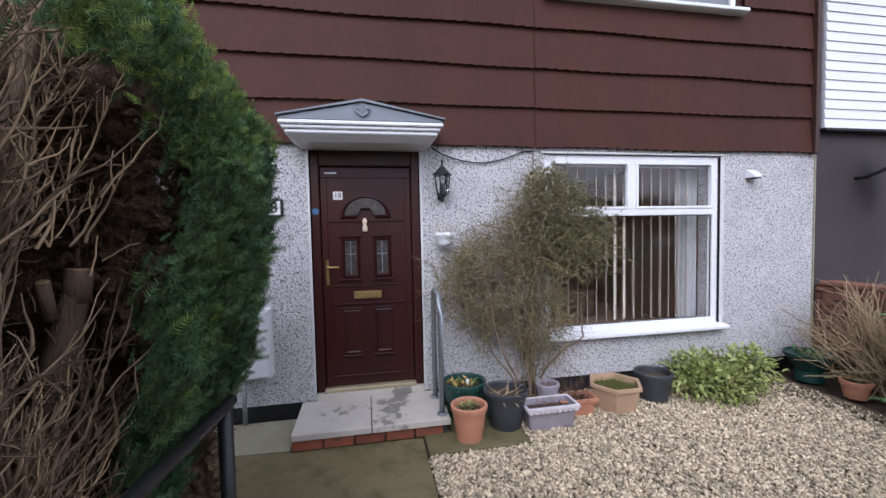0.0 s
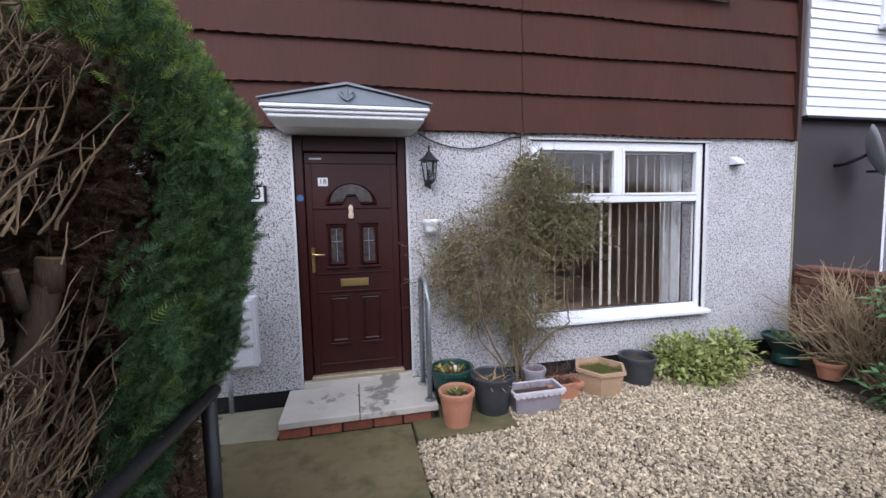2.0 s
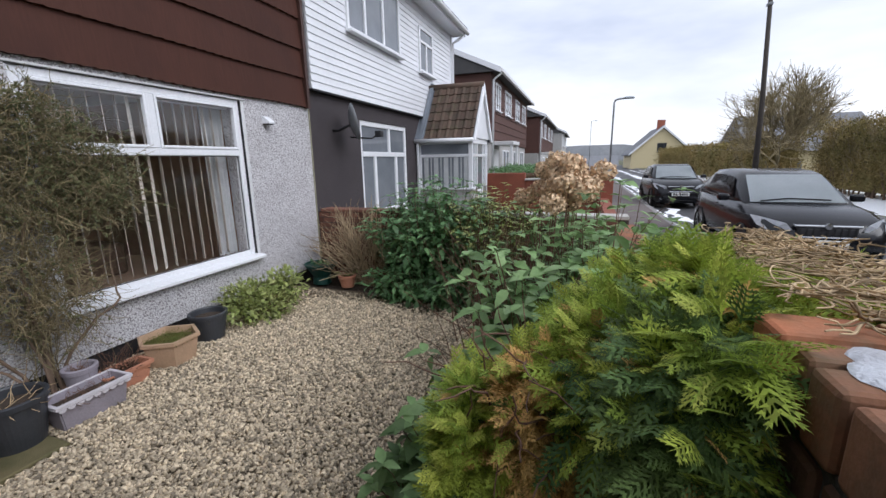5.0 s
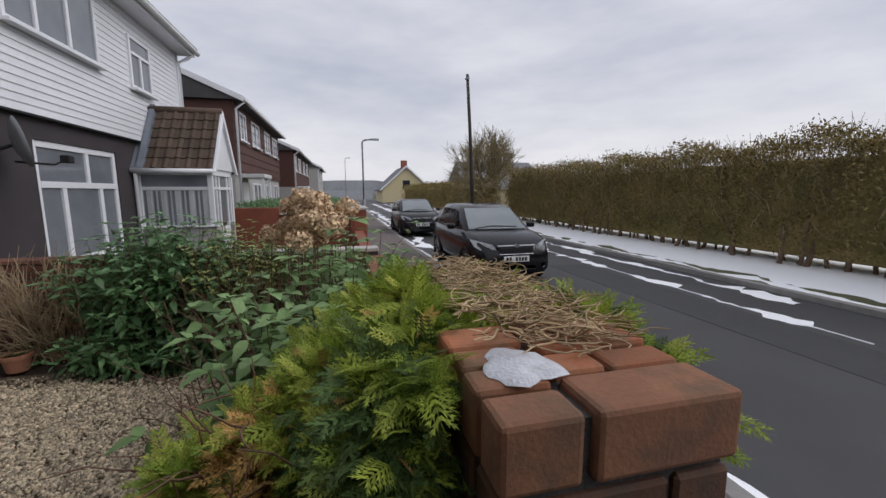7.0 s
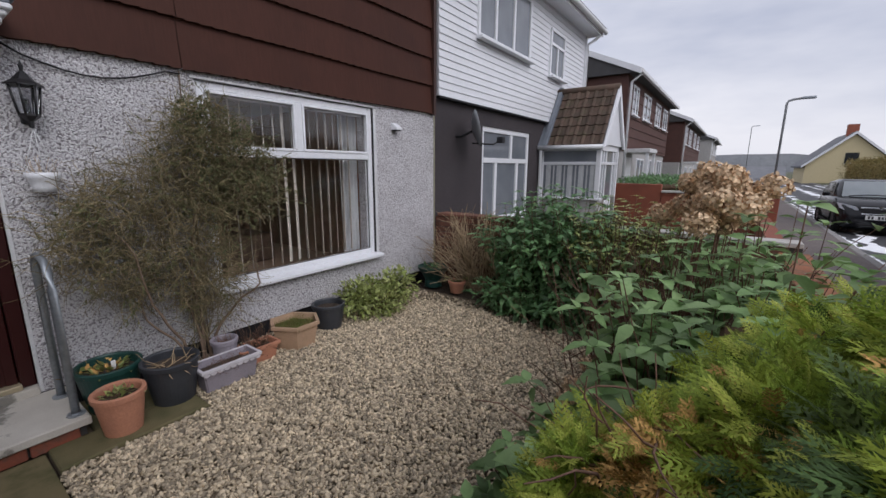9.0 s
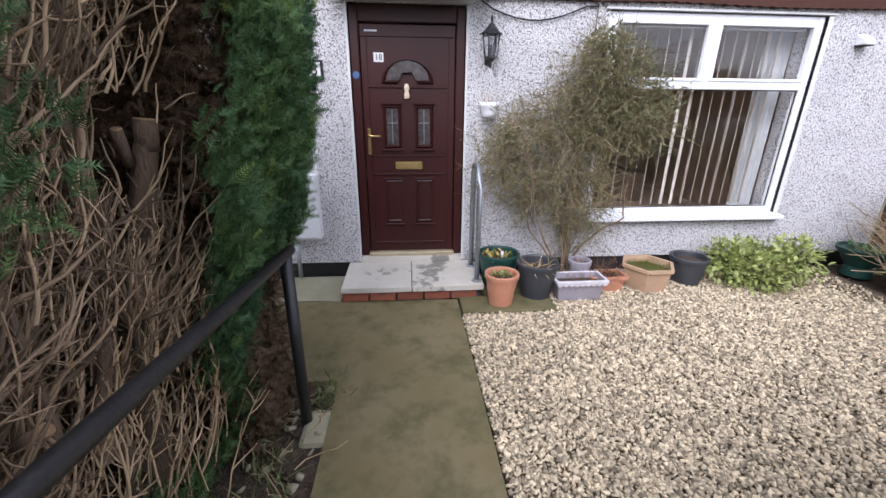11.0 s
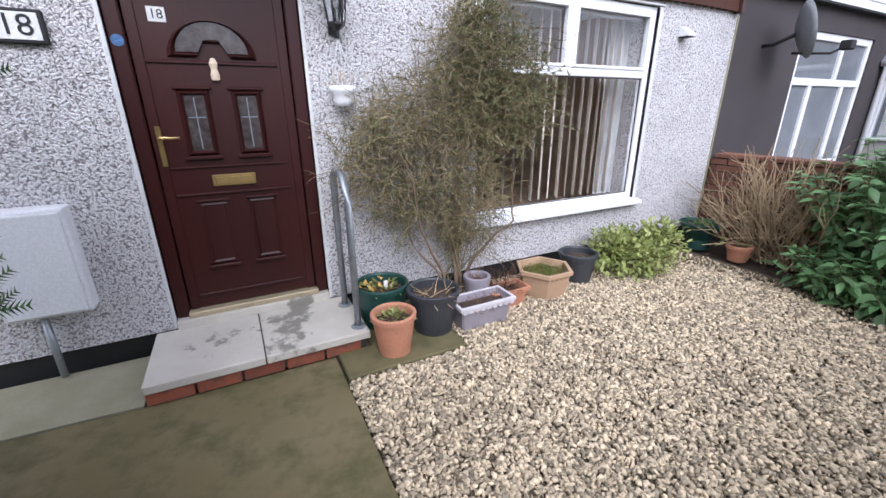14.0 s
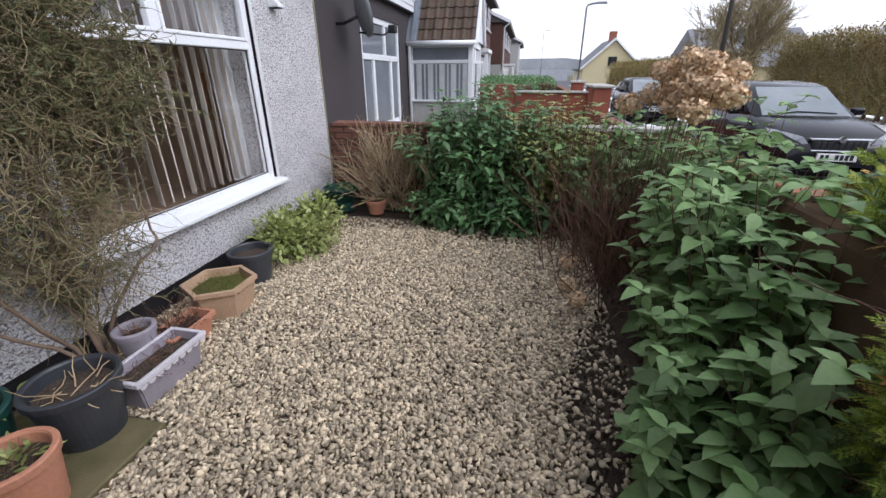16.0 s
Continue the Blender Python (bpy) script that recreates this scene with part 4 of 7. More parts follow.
part("makers_mark", boxes([(0.12, PY - 0.011, 2.075, 0.22, PY - 0.008, 2.088)]), M["galv"], door)

# canopy over the door
can = thing("door_canopy", (0.46, -0.3, 2.33), "grey lead-look gabled door canopy with white trim", "canopy")
part("trim", boxes([(-0.115, -0.37, 2.32, 1.035, 0.0, 2.35), (-0.135, -0.39, 2.351, 1.055, 0.0, 2.378), (-0.155, -0.41, 2.38, 1.075, 0.0, 2.41)], 0.008), M["upvc"], can)
bm = bmesh.new()
o = [bm.verts.new(p) for p in ((-0.115, -0.37, 2.32), (1.035, -0.37, 2.32), (0.975, -0.29, 2.272), (-0.05, -0.29, 2.272), (-0.115, 0, 2.32), (1.035, 0, 2.32), (0.975, 0, 2.272), (-0.05, 0, 2.272))]
for q in ((0, 1, 2, 3), (0, 3, 7, 4), (1, 5, 6, 2), (3, 2, 6, 7)):
    bm.faces.new([o[i] for i in q])
part("soffit", bm, M["upvc_dull"], can, "pale sloping underside")
part("pediment", prism([(-0.15, 2.412), (1.07, 2.412), (1.07, 2.43), (0.455, 2.55), (-0.15, 2.43)], "y", -0.405, -0.0, 0.005), M["lead"], can)
part("pediment_rim", prism([(-0.17, 2.432), (0.455, 2.556), (1.09, 2.432), (1.09, 2.444), (0.455, 2.572), (-0.17, 2.444)], "y", -0.425, -0.0, 0.003), M["lead"], can)
orn = [([(0.455, -0.412, 2.44), (0.455, -0.42, 2.49), (0.455, -0.416, 2.54)], 0.011, 0.004)]
for s in (-1, 1):
    orn.append(([(0.455, -0.414, 2.443), (0.455 + s * 0.036, -0.42, 2.463), (0.455 + s * 0.056, -0.42, 2.49), (0.455 + s * 0.042, -0.418, 2.508), (0.455 + s * 0.028, -0.416, 2.494)], 0.009, 0.005))
v, f = tubes(orn, 6)
raw("ornament", v, f, M["lead"], can, "moulded scroll ornament", smooth=True)

# lantern, hanging pot, house number, meter box, vent, cable
lan = thing("wall_lantern", (1.11, -0.1, 1.82), "black six-sided carriage lantern on the wall", "lamp")
part("backplate", boxes([(1.085, -0.022, 1.84, 1.135, 0.0, 2.0)], 0.006), M["black_iron"], lan)
pipe("bracket", [(1.11, -0.02, 1.9), (1.11, -0.07, 1.87), (1.11, -0.12, 1.86), (1.11, -0.13, 1.9)], 0.01, M["black_iron"], lan)
part("roof", lathe([(0.0, 0.33), (0.012, 0.3), (0.008, 0.27), (0.022, 0.255), (0.05, 0.22), (0.085, 0.195), (0.085, 0.188), (0.0, 0.19)], (1.11, -0.13, 1.86), 6), M["black_iron"], lan)
part("glass", lathe([(0.042, 0.03), (0.066, 0.188)], (1.11, -0.13, 1.86), 6), M["lampglass"], lan)
for i in range(6):
    a = math.tau * i / 6
    c, s = math.cos(a), math.sin(a)
    pipe("bar", [(1.11 + 0.045 * c, -0.13 + 0.045 * s, 1.885), (1.11 + 0.068 * c, -0.13 + 0.068 * s, 2.05)], 0.006, M["black_iron"], lan, 5)
part("base", lathe([(0, -0.05), (0.012, -0.045), (0.014, -0.01), (0.05, 0.02), (0.05, 0.032), (0, 0.034)], (1.11, -0.13, 1.86), 6), M["black_iron"], lan)
hp = thing("hanging_pot", (1.12, -0.11, 1.44), "small white plastic pot hanging on wires below the lantern", "hanging pot")
part("pot", lathe([(0, 0), (0.055, 0), (0.06, 0.03), (0.07, 0.07), (0.084, 0.085), (0.084, 0.115), (0.074, 0.115), (0.066, 0.08), (0, 0.075)], (1.12, -0.11, 1.44), 24), M["upvc"], hp, smooth=True)
for dx, dy in ((-0.075, 0), (0.075, 0), (0, -0.07)):
    pipe("wire", [(1.12 + dx, -0.11 + dy, 1.55), (1.115, -0.12, 1.815)], 0.003, M["upvc_dull"], hp, 4)
v, f = tubes([(wander(rng, (1.12 + rng.normal(0, 0.02), -0.11, 1.52), (rng.normal(0, 0.4), rng.normal(0, 0.4), 1), 0.14, 4), 0.002, 0.001) for _ in range(14)], 3)
raw("dead_growth", v, f, M["twig_pale"], hp, "thin dry stems")

sg = thing("house_number", (-0.31, -0.02, 1.71), "white house number plaque with a dark border on the wall", "house number")
part("plaque", boxes([(-0.412, -0.03, 1.712, -0.212, -0.004, 1.858)], 0.006), M["ink"], sg)
part("face", boxes([(-0.394, -0.034, 1.728, -0.23, -0.03, 1.842)], 0.002), M["tag"], sg)
lettering("numerals", "18", 0.125, pose(-0.312, -0.0355, 1.785, 90, 0, 0), M["ink"], sg, 0.001)
mb = thing("meter_box", (-0.51, -0.1, 0.4), "white plastic meter box on the wall", "meter box")
part("body", boxes([(-0.69, -0.12, 0.4, -0.33, 0.0, 0.97)], 0.012, 2), M["upvc"], mb)
part("door", boxes([(-0.675, -0.14, 0.415, -0.345, -0.121, 0.955)], 0.012, 2), M["upvc"], mb)
pipe("cable_pipe", [(-0.56, -0.06, 0.4), (-0.56, -0.06, 0.02)], 0.018, M["galv"], mb)
vt = thing("boiler_vent", (4.38, -0.06, 2.03), "small white plastic cowl vent on the wall", "vent")
part("hood", prism([(0.0, 2.13), (-0.02, 2.13), (-0.1, 2.07), (-0.1, 2.045), (0.0, 2.045)], "x", 4.33, 4.43, 0.004), M["upvc"], vt)
# Black plate painted in for the darkness of the vent's mouth.
part("opening", boxes([(4.338, -0.094, 2.036, 4.422, -0.008, 2.044)]), M["ink"], vt)
cb = thing("cable", (1.5, -0.02, 2.24), "thin dark cable slung along the wall", "cable")
pts = [(1.04, -0.02, 2.3)] + [(1.04 + 0.95 * i / 10, -0.02, 2.28 - 0.11 * math.sin(math.pi * min(1, i / 9)) + 0.0 * i) for i in range(1, 11)]
pipe("wire", pts, 0.006, M["ink"], cb, 6)
pipe("drop", [(1.99, -0.015, 2.3), (1.985, -0.015, 2.1), (1.99, -0.015, 1.6), (1.98, -0.015, 0.2)], 0.005, M["bark"], cb, 6)

# grab rail by the door and black garden handrail
gr = thing("grab_rail", (1.0, -0.35, 0.14), "bent galvanised grab rail on the door step", "handrail")
bend = [(1.0, -0.17, 0.138), (1.0, -0.17, 1.0)] + [(1.0, -0.17 - 0.12 * (1 - math.cos(a)), 1.0 + 0.085 * math.sin(a)) for a in (0.5, 1.0, 1.57)] + [(1.01, -0.36, 1.05), (1.01, -0.43, 0.99), (1.005, -0.465, 0.9), (1.0, -0.5, 0.138)]
pipe("tube", bend, 0.021, M["galv"], gr, 14)
for y in (-0.17, -0.5):
    part("foot", lathe([(0, 0), (0.045, 0), (0.045, 0.008), (0.024, 0.012), (0.024, 0.02)], (1.0, y, 0.138), 16), M["galv"], gr)
hr = thing("path_handrail", (-0.1, -1.88, 0), "black painted tubular handrail beside the path", "handrail")
pipe("post", [(-0.105, -1.86, -0.2), (-0.1, -1.88, 0.9)], 0.028, M["black_iron"], hr, 16)
pipe("rail", [(-0.1, -1.8, 0.905), (-0.1, -2.5, 0.965), (-0.1, -3.1, 1.02), (-0.1, -3.9, 1.09)], 0.023, M["black_iron"], hr, 16)
pipe("post", [(-0.1, -3.85, -0.2), (-0.1, -3.85, 1.07)], 0.028, M["black_iron"], hr, 16)
part("footing", boxes([(-0.12, -2.02, -0.1, 0.02, -1.78, -0.005)], 0.03, 2), M["pale_conc"], hr, "lumpy pale concrete footing")


# ---- pots along the wall ----
def round_pot(x, y, r, h, material, label, z=0.0, lip=0.02, foot=0.72, soil="soil"):
    p = thing("plant_pot", (x, y, z), label, "plant pot", "pots along the wall")
    part("pot", lathe([(0, 0), (r * foot, 0), (r * (foot + 0.2 * (1 - foot) + 0.1), h * 0.55), (r * 0.95, h - 0.045), (r * 0.96, h - 0.04), (r + 0.004, h - 0.036), (r + 0.006, h - 0.005), (r, h), (r - lip * 0.7, h),
                       (r - lip, h - 0.01), (r * 0.88 - 0.01, h * 0.6), (0, h * 0.6)], (x, y, z), 40), material, p, smooth=False)
    part("soil", lathe([(0, 0.012), (r * 0.5, 0.006), (r * 0.9 - lip * 0.6, 0.0)], (x, y, z + h * 0.8), 24), M[soil], p, "dark potting soil")
    return p


def stems(name, parent, centre, n, spread, length, material, r=0.003, lean=0.5, sides=3, k=4, label="", bend=0.3):
    x, y, z = centre
    paths = [(wander(rng, (x + rng.normal(0, spread), y + rng.normal(0, spread), z), (rng.normal(0, lean), rng.normal(0, lean), 1), length * rng.uniform(0.5, 1.2), k, bend), r, r * 0.4) for _ in range(n)]
    v, f = tubes(paths, sides)
    return raw(name, v, f, material, parent, label)


def tuft(name, parent, centre, n, spread, L, W, material, label="", up=0.7, radial=True):
    x, y, z = centre
    off = rng.normal(0, spread, (n, 2))
    P = np.concatenate([np.array([[x, y]]) + off, np.full((n, 1), z) + rng.uniform(0, 0.02, (n, 1))], 1)
    D = np.concatenate([off / (spread + 1e-6) * 0.5 + rng.normal(0, 0.5, (n, 2)), rng.uniform(up * 0.4, up * 1.4, (n, 1))], 1)
    v, f = leaf_mesh(P, D, np.tile((0.1, 0.2, 1.0), (n, 1)) + rng.normal(0, 0.3, (n, 3)), L * rng.uniform(0.6, 1.3, n), W * rng.uniform(0.7, 1.2, n))
    return raw(name, v, f, material, parent, label)


p = round_pot(1.225, -0.31, 0.18, 0.3, M["green_pot"], "dark green plastic pot with a few dying leaves", 0.02)
tuft("leaves", p, (1.21, -0.32, 0.27), 40, 0.06, 0.07, 0.03, M["leaf_small"])
tuft("dead_leaves", p, (1.2, -0.3, 0.27), 40, 0.08, 0.06, 0.02, M["conifer_dead"])
part("plant_label", boxes([(1.235, -0.335, 0.25, 1.26, -0.331, 0.335)], 0.001), M["tag"], p)
p = round_pot(1.17, -0.68, 0.132, 0.26, M["terra"], "terracotta plastic pot with weeds on the mossy slab", 0.022)
tuft("weed_tuft", p, (1.17, -0.68, 0.24), 46, 0.04, 0.055, 0.02, M["leaf_small"])
stems("dry_growth", p, (1.17, -0.68, 0.235), 24, 0.045, 0.08, M["twig_red"], 0.002, 1.2)
big = round_pot(1.5, -0.55, 0.17, 0.3, M["black_pot"], "black plastic tub holding the wall shrub", 0.018)
stems("prunings", big, (1.5, -0.56, 0.265), 16, 0.06, 0.22, M["twig_pale"], 0.004, 1.6)


def trough(name, x0, x1, y0, y1, h, material, label, z=0.0, scallop=False, flare=0.02):
    """A tapered oblong trough with a rim; the rim's lower edge may be scalloped."""
    t = thing(name, ((x0 + x1) / 2, (y0 + y1) / 2, z), label, "planter", "pots along the wall")
    bm = bmesh.new()

    def rng_loop(e, zz):
        return [bm.verts.new(q) for q in ((x0 + e, y0 + e, zz), (x1 - e, y0 + e, zz), (x1 - e, y1 - e, zz), (x0 + e, y1 - e, zz))]

    loops = [rng_loop(e, z + zz) for e, zz in ((flare * 1.6, 0), (flare * 0.6, h - 0.03), (flare * 0.6, h - 0.028), (-0.004, h - 0.026), (-0.004, h), (0.014, h), (0.02, h - 0.05))]
    bm.faces.new(loops[0])
    for a, b in zip(loops, loops[1:]):
        for i in range(4):
            bm.faces.new((a[i], a[(i + 1) % 4], b[(i + 1) % 4], b[i]))
    bmesh.ops.bevel(bm, geom=[e for e in bm.edges if abs(e.verts[0].co.z - e.verts[1].co.z) > 0.02], offset=0.008, segments=2, affect="EDGES")
    part("box", bm, material, t)
    part("soil", boxes([(x0 + 0.02, y0 + 0.02, z + h - 0.08, x1 - 0.02, y1 - 0.02, z + h - 0.045)], 0.008), M["soil"], t)
    if scallop:
        n = 9
        part("rim", boxes([(x0 - 0.01, y0 - 0.01, z + h - 0.022, x1 + 0.01, y0 + 0.012, z + h + 0.004), (x0 - 0.01, y1 - 0.012, z + h - 0.022, x1 + 0.01, y1 + 0.01, z + h + 0.004), (x0 - 0.01, y0 + 0.012, z + h - 0.022, x0 + 0.012, y1 - 0.012, z + h + 0.004), (x1 - 0.012, y0 + 0.012, z + h - 0.022, x1 + 0.01, y1 - 0.012, z + h + 0.004)], 0.003), M["lilac_rim"], t)
        for i in range(n):
            cx = x0 + (x1 - x0) * (i + 0.5) / n
            w = (x1 - x0) / n * 0.46
            part("scallop", prism([(cx - w, h + z - 0.024)] + [(cx + w * math.cos(a), h + z - 0.024 - 0.02 * math.sin(a)) for a in [math.pi * k / 6 for k in range(6, -1, -1)]][1:], "y", y0 - 0.008, y0 + 0.004), M["lilac_rim"], t)
    return t


t = trough("scalloped_trough", 1.63, 2.05, -0.7, -0.5, 0.185, M["lilac"], "lilac-grey plastic trough with a scalloped rim", 0.006, True)
stems("dry_growth", t, (1.84, -0.6, 0.14), 60, 0.08, 0.09, M["twig_red"], 0.002, 0.9)
p = round_pot(1.93, -0.4, 0.095, 0.26, M["lilac"], "small pale plastic pot with dry stems behind the trough", 0.006)
stems("dry_growth", p, (1.93, -0.4, 0.22), 30, 0.03, 0.1, M["twig_red"], 0.0022, 0.7)
t = trough("terracotta_trough", 1.98, 2.31, -0.56, -0.38, 0.15, M["terra"], "terracotta plastic trough with dead plants", 0.006)
stems("dry_growth", t, (2.12, -0.45, 0.11), 60, 0.05, 0.25, M["twig_red"], 0.0022, 0.5)
tuft("dead_leaves", t, (2.12, -0.45, 0.13), 80, 0.07, 0.05, 0.022, M["deadneedle"])
hx = thing("hexagonal_planter", (2.55, -0.42, 0), "pale terracotta hexagonal planter topped with moss", "planter", "pots along the wall")
part("box", lathe([(0, 0), (0.175, 0), (0.215, 0.19), (0.235, 0.195), (0.235, 0.222), (0.205, 0.222), (0.198, 0.16), (0, 0.16)], (2.55, -0.42, 0.004), 6), M["terra_pale"], hx)
part("moss", lathe([(0, 0.035), (0.1, 0.03), (0.17, 0.012), (0.197, 0.0)], (2.55, -0.42, 0.168), 6), M["moss"], hx, "cushion of green moss")
P = np.concatenate([rng.normal(0, 0.075, (900, 2)) + (2.55, -0.42), rng.uniform(0.185, 0.205, (900, 1))], 1)
v, f = leaf_mesh(P, np.concatenate([rng.normal(0, 0.6, (900, 2)), np.ones((900, 1))], 1), rng.normal(0, 1, (900, 3)), rng.uniform(0.01, 0.025, 900), rng.uniform(0.003, 0.006, 900))
raw("moss_pile", v, f, M["moss"], hx, kind="stuff")
round_pot(2.98, -0.36, 0.16, 0.26, M["black_pot"], "black plastic tub against the wall", 0.0)
dish = thing("green_bowl", (4.78, -0.32, 0), "wide dark green plastic bowl on a stand by the corner", "plant pot", "pots along the wall")
part("bowl", lathe([(0, 0), (0.12, 0), (0.11, 0.1), (0.17, 0.2), (0.21, 0.25), (0.215, 0.275), (0.2, 0.275), (0.19, 0.255), (0, 0.245)], (4.78, -0.32, 0.0), 36), M["green_pot"], dish)
tuft("leaves", dish, (4.78, -0.32, 0.25), 60, 0.08, 0.06, 0.03, M["leaf_dark"])
p = round_pot(4.72, -0.75, 0.11, 0.16, M["terra"], "small terracotta pot among the shrubs", 0.0)
tuft("leaves", p, (4.72, -0.75, 0.14), 30, 0.05, 0.08, 0.03, M["leaf_small"])


# ---- plants ----
def blob(n, centre, radii, shell=0.55, power=1.0):
    """Points in an ellipsoid, most near its surface, and the way outwards."""
    d = unit(rng.normal(0, 1, (n, 3)))
    r = (shell + (1 - shell) * rng.uniform(0, 1, (n, 1)) ** power)
    lump = 1 + 0.16 * np.sin(d[:, :1] * 7 + centre[0] * 3) * np.cos(d[:, 1:2] * 6 + d[:, 2:3] * 5)
    return np.asarray(centre) + d * r * lump * np.asarray(radii), d


def leafy_shrub(name, base, canes, height, spread, L, material, label, low=0.15, per=9, aspect=0.66, droop=0.45, twig="twig_red", rosette=4):
    """Upright canes with opposite pairs of ovate leaves that grow towards the tips."""
    sh = thing(name, (base[0], base[1], -0.04), label, "shrub", "garden shrubs")
    paths, P, D, N, LL = [], [], [], [], []
    for _ in range(canes):
        a, rr = rng.uniform(0, math.tau), math.sqrt(rng.uniform(0, 1))
        sx, sy = spread if isinstance(spread, tuple) else (spread, spread)
        foot = (base[0] + 0.45 * sx * rr * math.cos(a), base[1] + 0.45 * sy * rr * math.sin(a), -0.04)
        tip = (base[0] + sx * rr * math.cos(a), base[1] + sy * rr * math.sin(a))
        h = height * rng.uniform(0.62, 1.08) * (1 - 0.28 * rr * rr)
        pts = wander(rng, foot, (tip[0] - foot[0], tip[1] - foot[1], h), math.hypot(h, tip[0] - foot[0], tip[1] - foot[1]), 7, 0.1)
        paths.append((pts, 0.006, 0.002))
        for k in range(per):
            s = low + (1 - low) * (k + rng.uniform(0, 0.6)) / per
            i = min(5, int(s * 6))
            q = pts[i] + (pts[i + 1] - pts[i]) * (s * 6 - i)
            for side in (0, math.pi):
                b = k * 1.57 + side + a + rng.normal(0, 0.35)
                size = L * rng.uniform(0.45, 1.2) * (1 - 0.45 * max(0, s - 0.75) / 0.25)
                up = -0.12 + 0.6 * max(0, s - 0.8) / 0.2 + rng.normal(0, 0.4)
                P.append(q)
                D.append((math.cos(b), math.sin(b), up))
                N.append((0.2 * math.cos(b) + rng.normal(0, 0.4), 0.2 * math.sin(b) + rng.normal(0, 0.4), 1))
                LL.append(size)
        for k in range(rosette):
            b = a + k * 2.4
            P.append(pts[-1])
            D.append((math.cos(b), math.sin(b), 0.3 + 0.22 * k))
            N.append((rng.normal(0, 0.15), rng.normal(0, 0.15), 1))
            LL.append(L * (0.8 - 0.1 * k) * rng.uniform(0.8, 1.1))
    v, f = tubes(paths, 4)
    raw("cane_mass", v, f, M[twig], sh, "thin brown canes")
    LL = np.array(LL)
    v, f = leaf_mesh(P, D, N, LL, LL * aspect * rng.uniform(0.85, 1.1, len(LL)), 0.22, droop)
    raw("foliage", v, f, material, sh, kind="stuff")
    return sh


for base, canes, h, sp, lf, per in (((1.95, -3.15), 34, 0.68, 0.27, 0.125, 7), ((2.42, -3.4), 34, 1.15, 0.36, 0.135, 8), ((2.95, -3.5), 44, 1.3, 0.38, 0.135, 8), ((2.65, -3.32), 20, 0.92, 0.3, 0.13, 7), ((1.62, -3.24), 16, 0.8, 0.2, 0.125, 7), ((1.5, -3.2), 26, 0.55, 0.25, 0.13, 6), ((1.95, -3.4), 28, 1.06, 0.28, 0.13, 7),
                                    ((1.74, -3.04), 26, 0.5, 0.24, 0.125, 6), ((4.55, -3.25), 50, 1.38, 0.5, 0.14, 8), ((2.25, -3.72), 9, 1.66, 0.24, 0.13, 9), ((4.2, -3.75), 40, 1.45, 0.42, 0.13, 8), ((2.3, -3.6), 20, 1.42, 0.27, 0.13, 8), ((3.35, -3.75), 38, 1.4, 0.38, 0.14, 8), ((2.75, -3.78), 26, 1.34, 0.3, 0.14, 8), ((5.0, -3.6), 26, 1.2, 0.32, 0.13, 8)):
    leafy_shrub("garden_shrub", base, canes, h, sp, lf, M["leaf"], "leafy green shrub with drooping ovate leaves beside the gravel", low=0.24, per=per, droop=0.5)

dk = leafy_shrub("dark_shrub", (4.95, -1.95), 320, 1.4, (0.62, 0.85), 0.135, M["leaf_dark"], "dense dark green evergreen shrub by the boundary wall", low=0.12, per=12, aspect=0.5, droop=0.45)
leafy_shrub("low_shrub", (4.5, -2.0), 110, 0.46, (0.42, 0.85), 0.13, M["leaf_dark"], "low spreading dark green leaves at the gravel edge", low=0.3, per=7, aspect=0.45)
leafy_shrub("yellowed_shrub", (4.85, -2.65), 300, 1.32, (0.5, 0.52), 0.075, M["leaf_small"], "thin shrub with small yellowing leaves", low=0.3, per=9, aspect=0.5)

# variegated low shrub by the wall
eu = thing("variegated_shrub", (3.6, -0.38, 0), "low yellow-green variegated shrub against the wall", "shrub", "garden shrubs")
P, d = np.concatenate([blob(330, (3.62 + 0.3 * math.cos(2.4 * k), -0.43 + 0.13 * math.sin(2.4 * k), 0.2 + 0.05 * math.cos(5 * k)), (0.24, 0.2, 0.2), 0.4) for k in range(8)], 1)
okk = (P[:, 2] > 0.02) & (P[:, 1] < -0.02)
P, d = P[okk], d[okk]
v, f = leaf_mesh(P, d + rng.normal(0, 0.5, d.shape) + (0, 0, 0.3), np.tile((0, 0, 1.0), (len(P), 1)) + rng.normal(0, 0.4, P.shape), rng.uniform(0.035, 0.07, len(P)), rng.uniform(0.02, 0.034, len(P)))
raw("foliage", v, f, M["leaf_small"], eu, kind="stuff")
v, f = tubes([(wander(rng, (3.6 + rng.normal(0, 0.15), -0.4 + rng.normal(0, 0.08), 0), (rng.normal(0, 0.9), rng.normal(0, 0.5), 1), 0.4, 5, 0.25), 0.004, 0.0015) for _ in range(70)], 4)
raw("twig_mass", v, f, M["twig_red"], eu)

# bare twiggy shrub at the corner
ba = thing("bare_shrub", (4.92, -1.0, 0), "bare pale-twigged winter shrub at the house corner", "shrub", "garden shrubs")
paths = []
for i in range(62):
    main = wander(rng, (4.92 + rng.normal(0, 0.07), -1.0 + rng.normal(0, 0.14), 0), (rng.normal(-0.15, 0.3), rng.normal(0.42, 0.5), 0.8), rng.uniform(0.75, 1.2), 8, 0.17, 0.06)
    paths.append((main, 0.0085, 0.003))
    for _ in range(7):
        j = rng.integers(2, 6)
        paths.append((wander(rng, main[j], unit(main[j + 1] - main[j]) + rng.normal(0, 0.42, 3) + (0, 0, 0.25), rng.uniform(0.2, 0.5), 6, 0.2, 0.07), 0.0042, 0.0014))
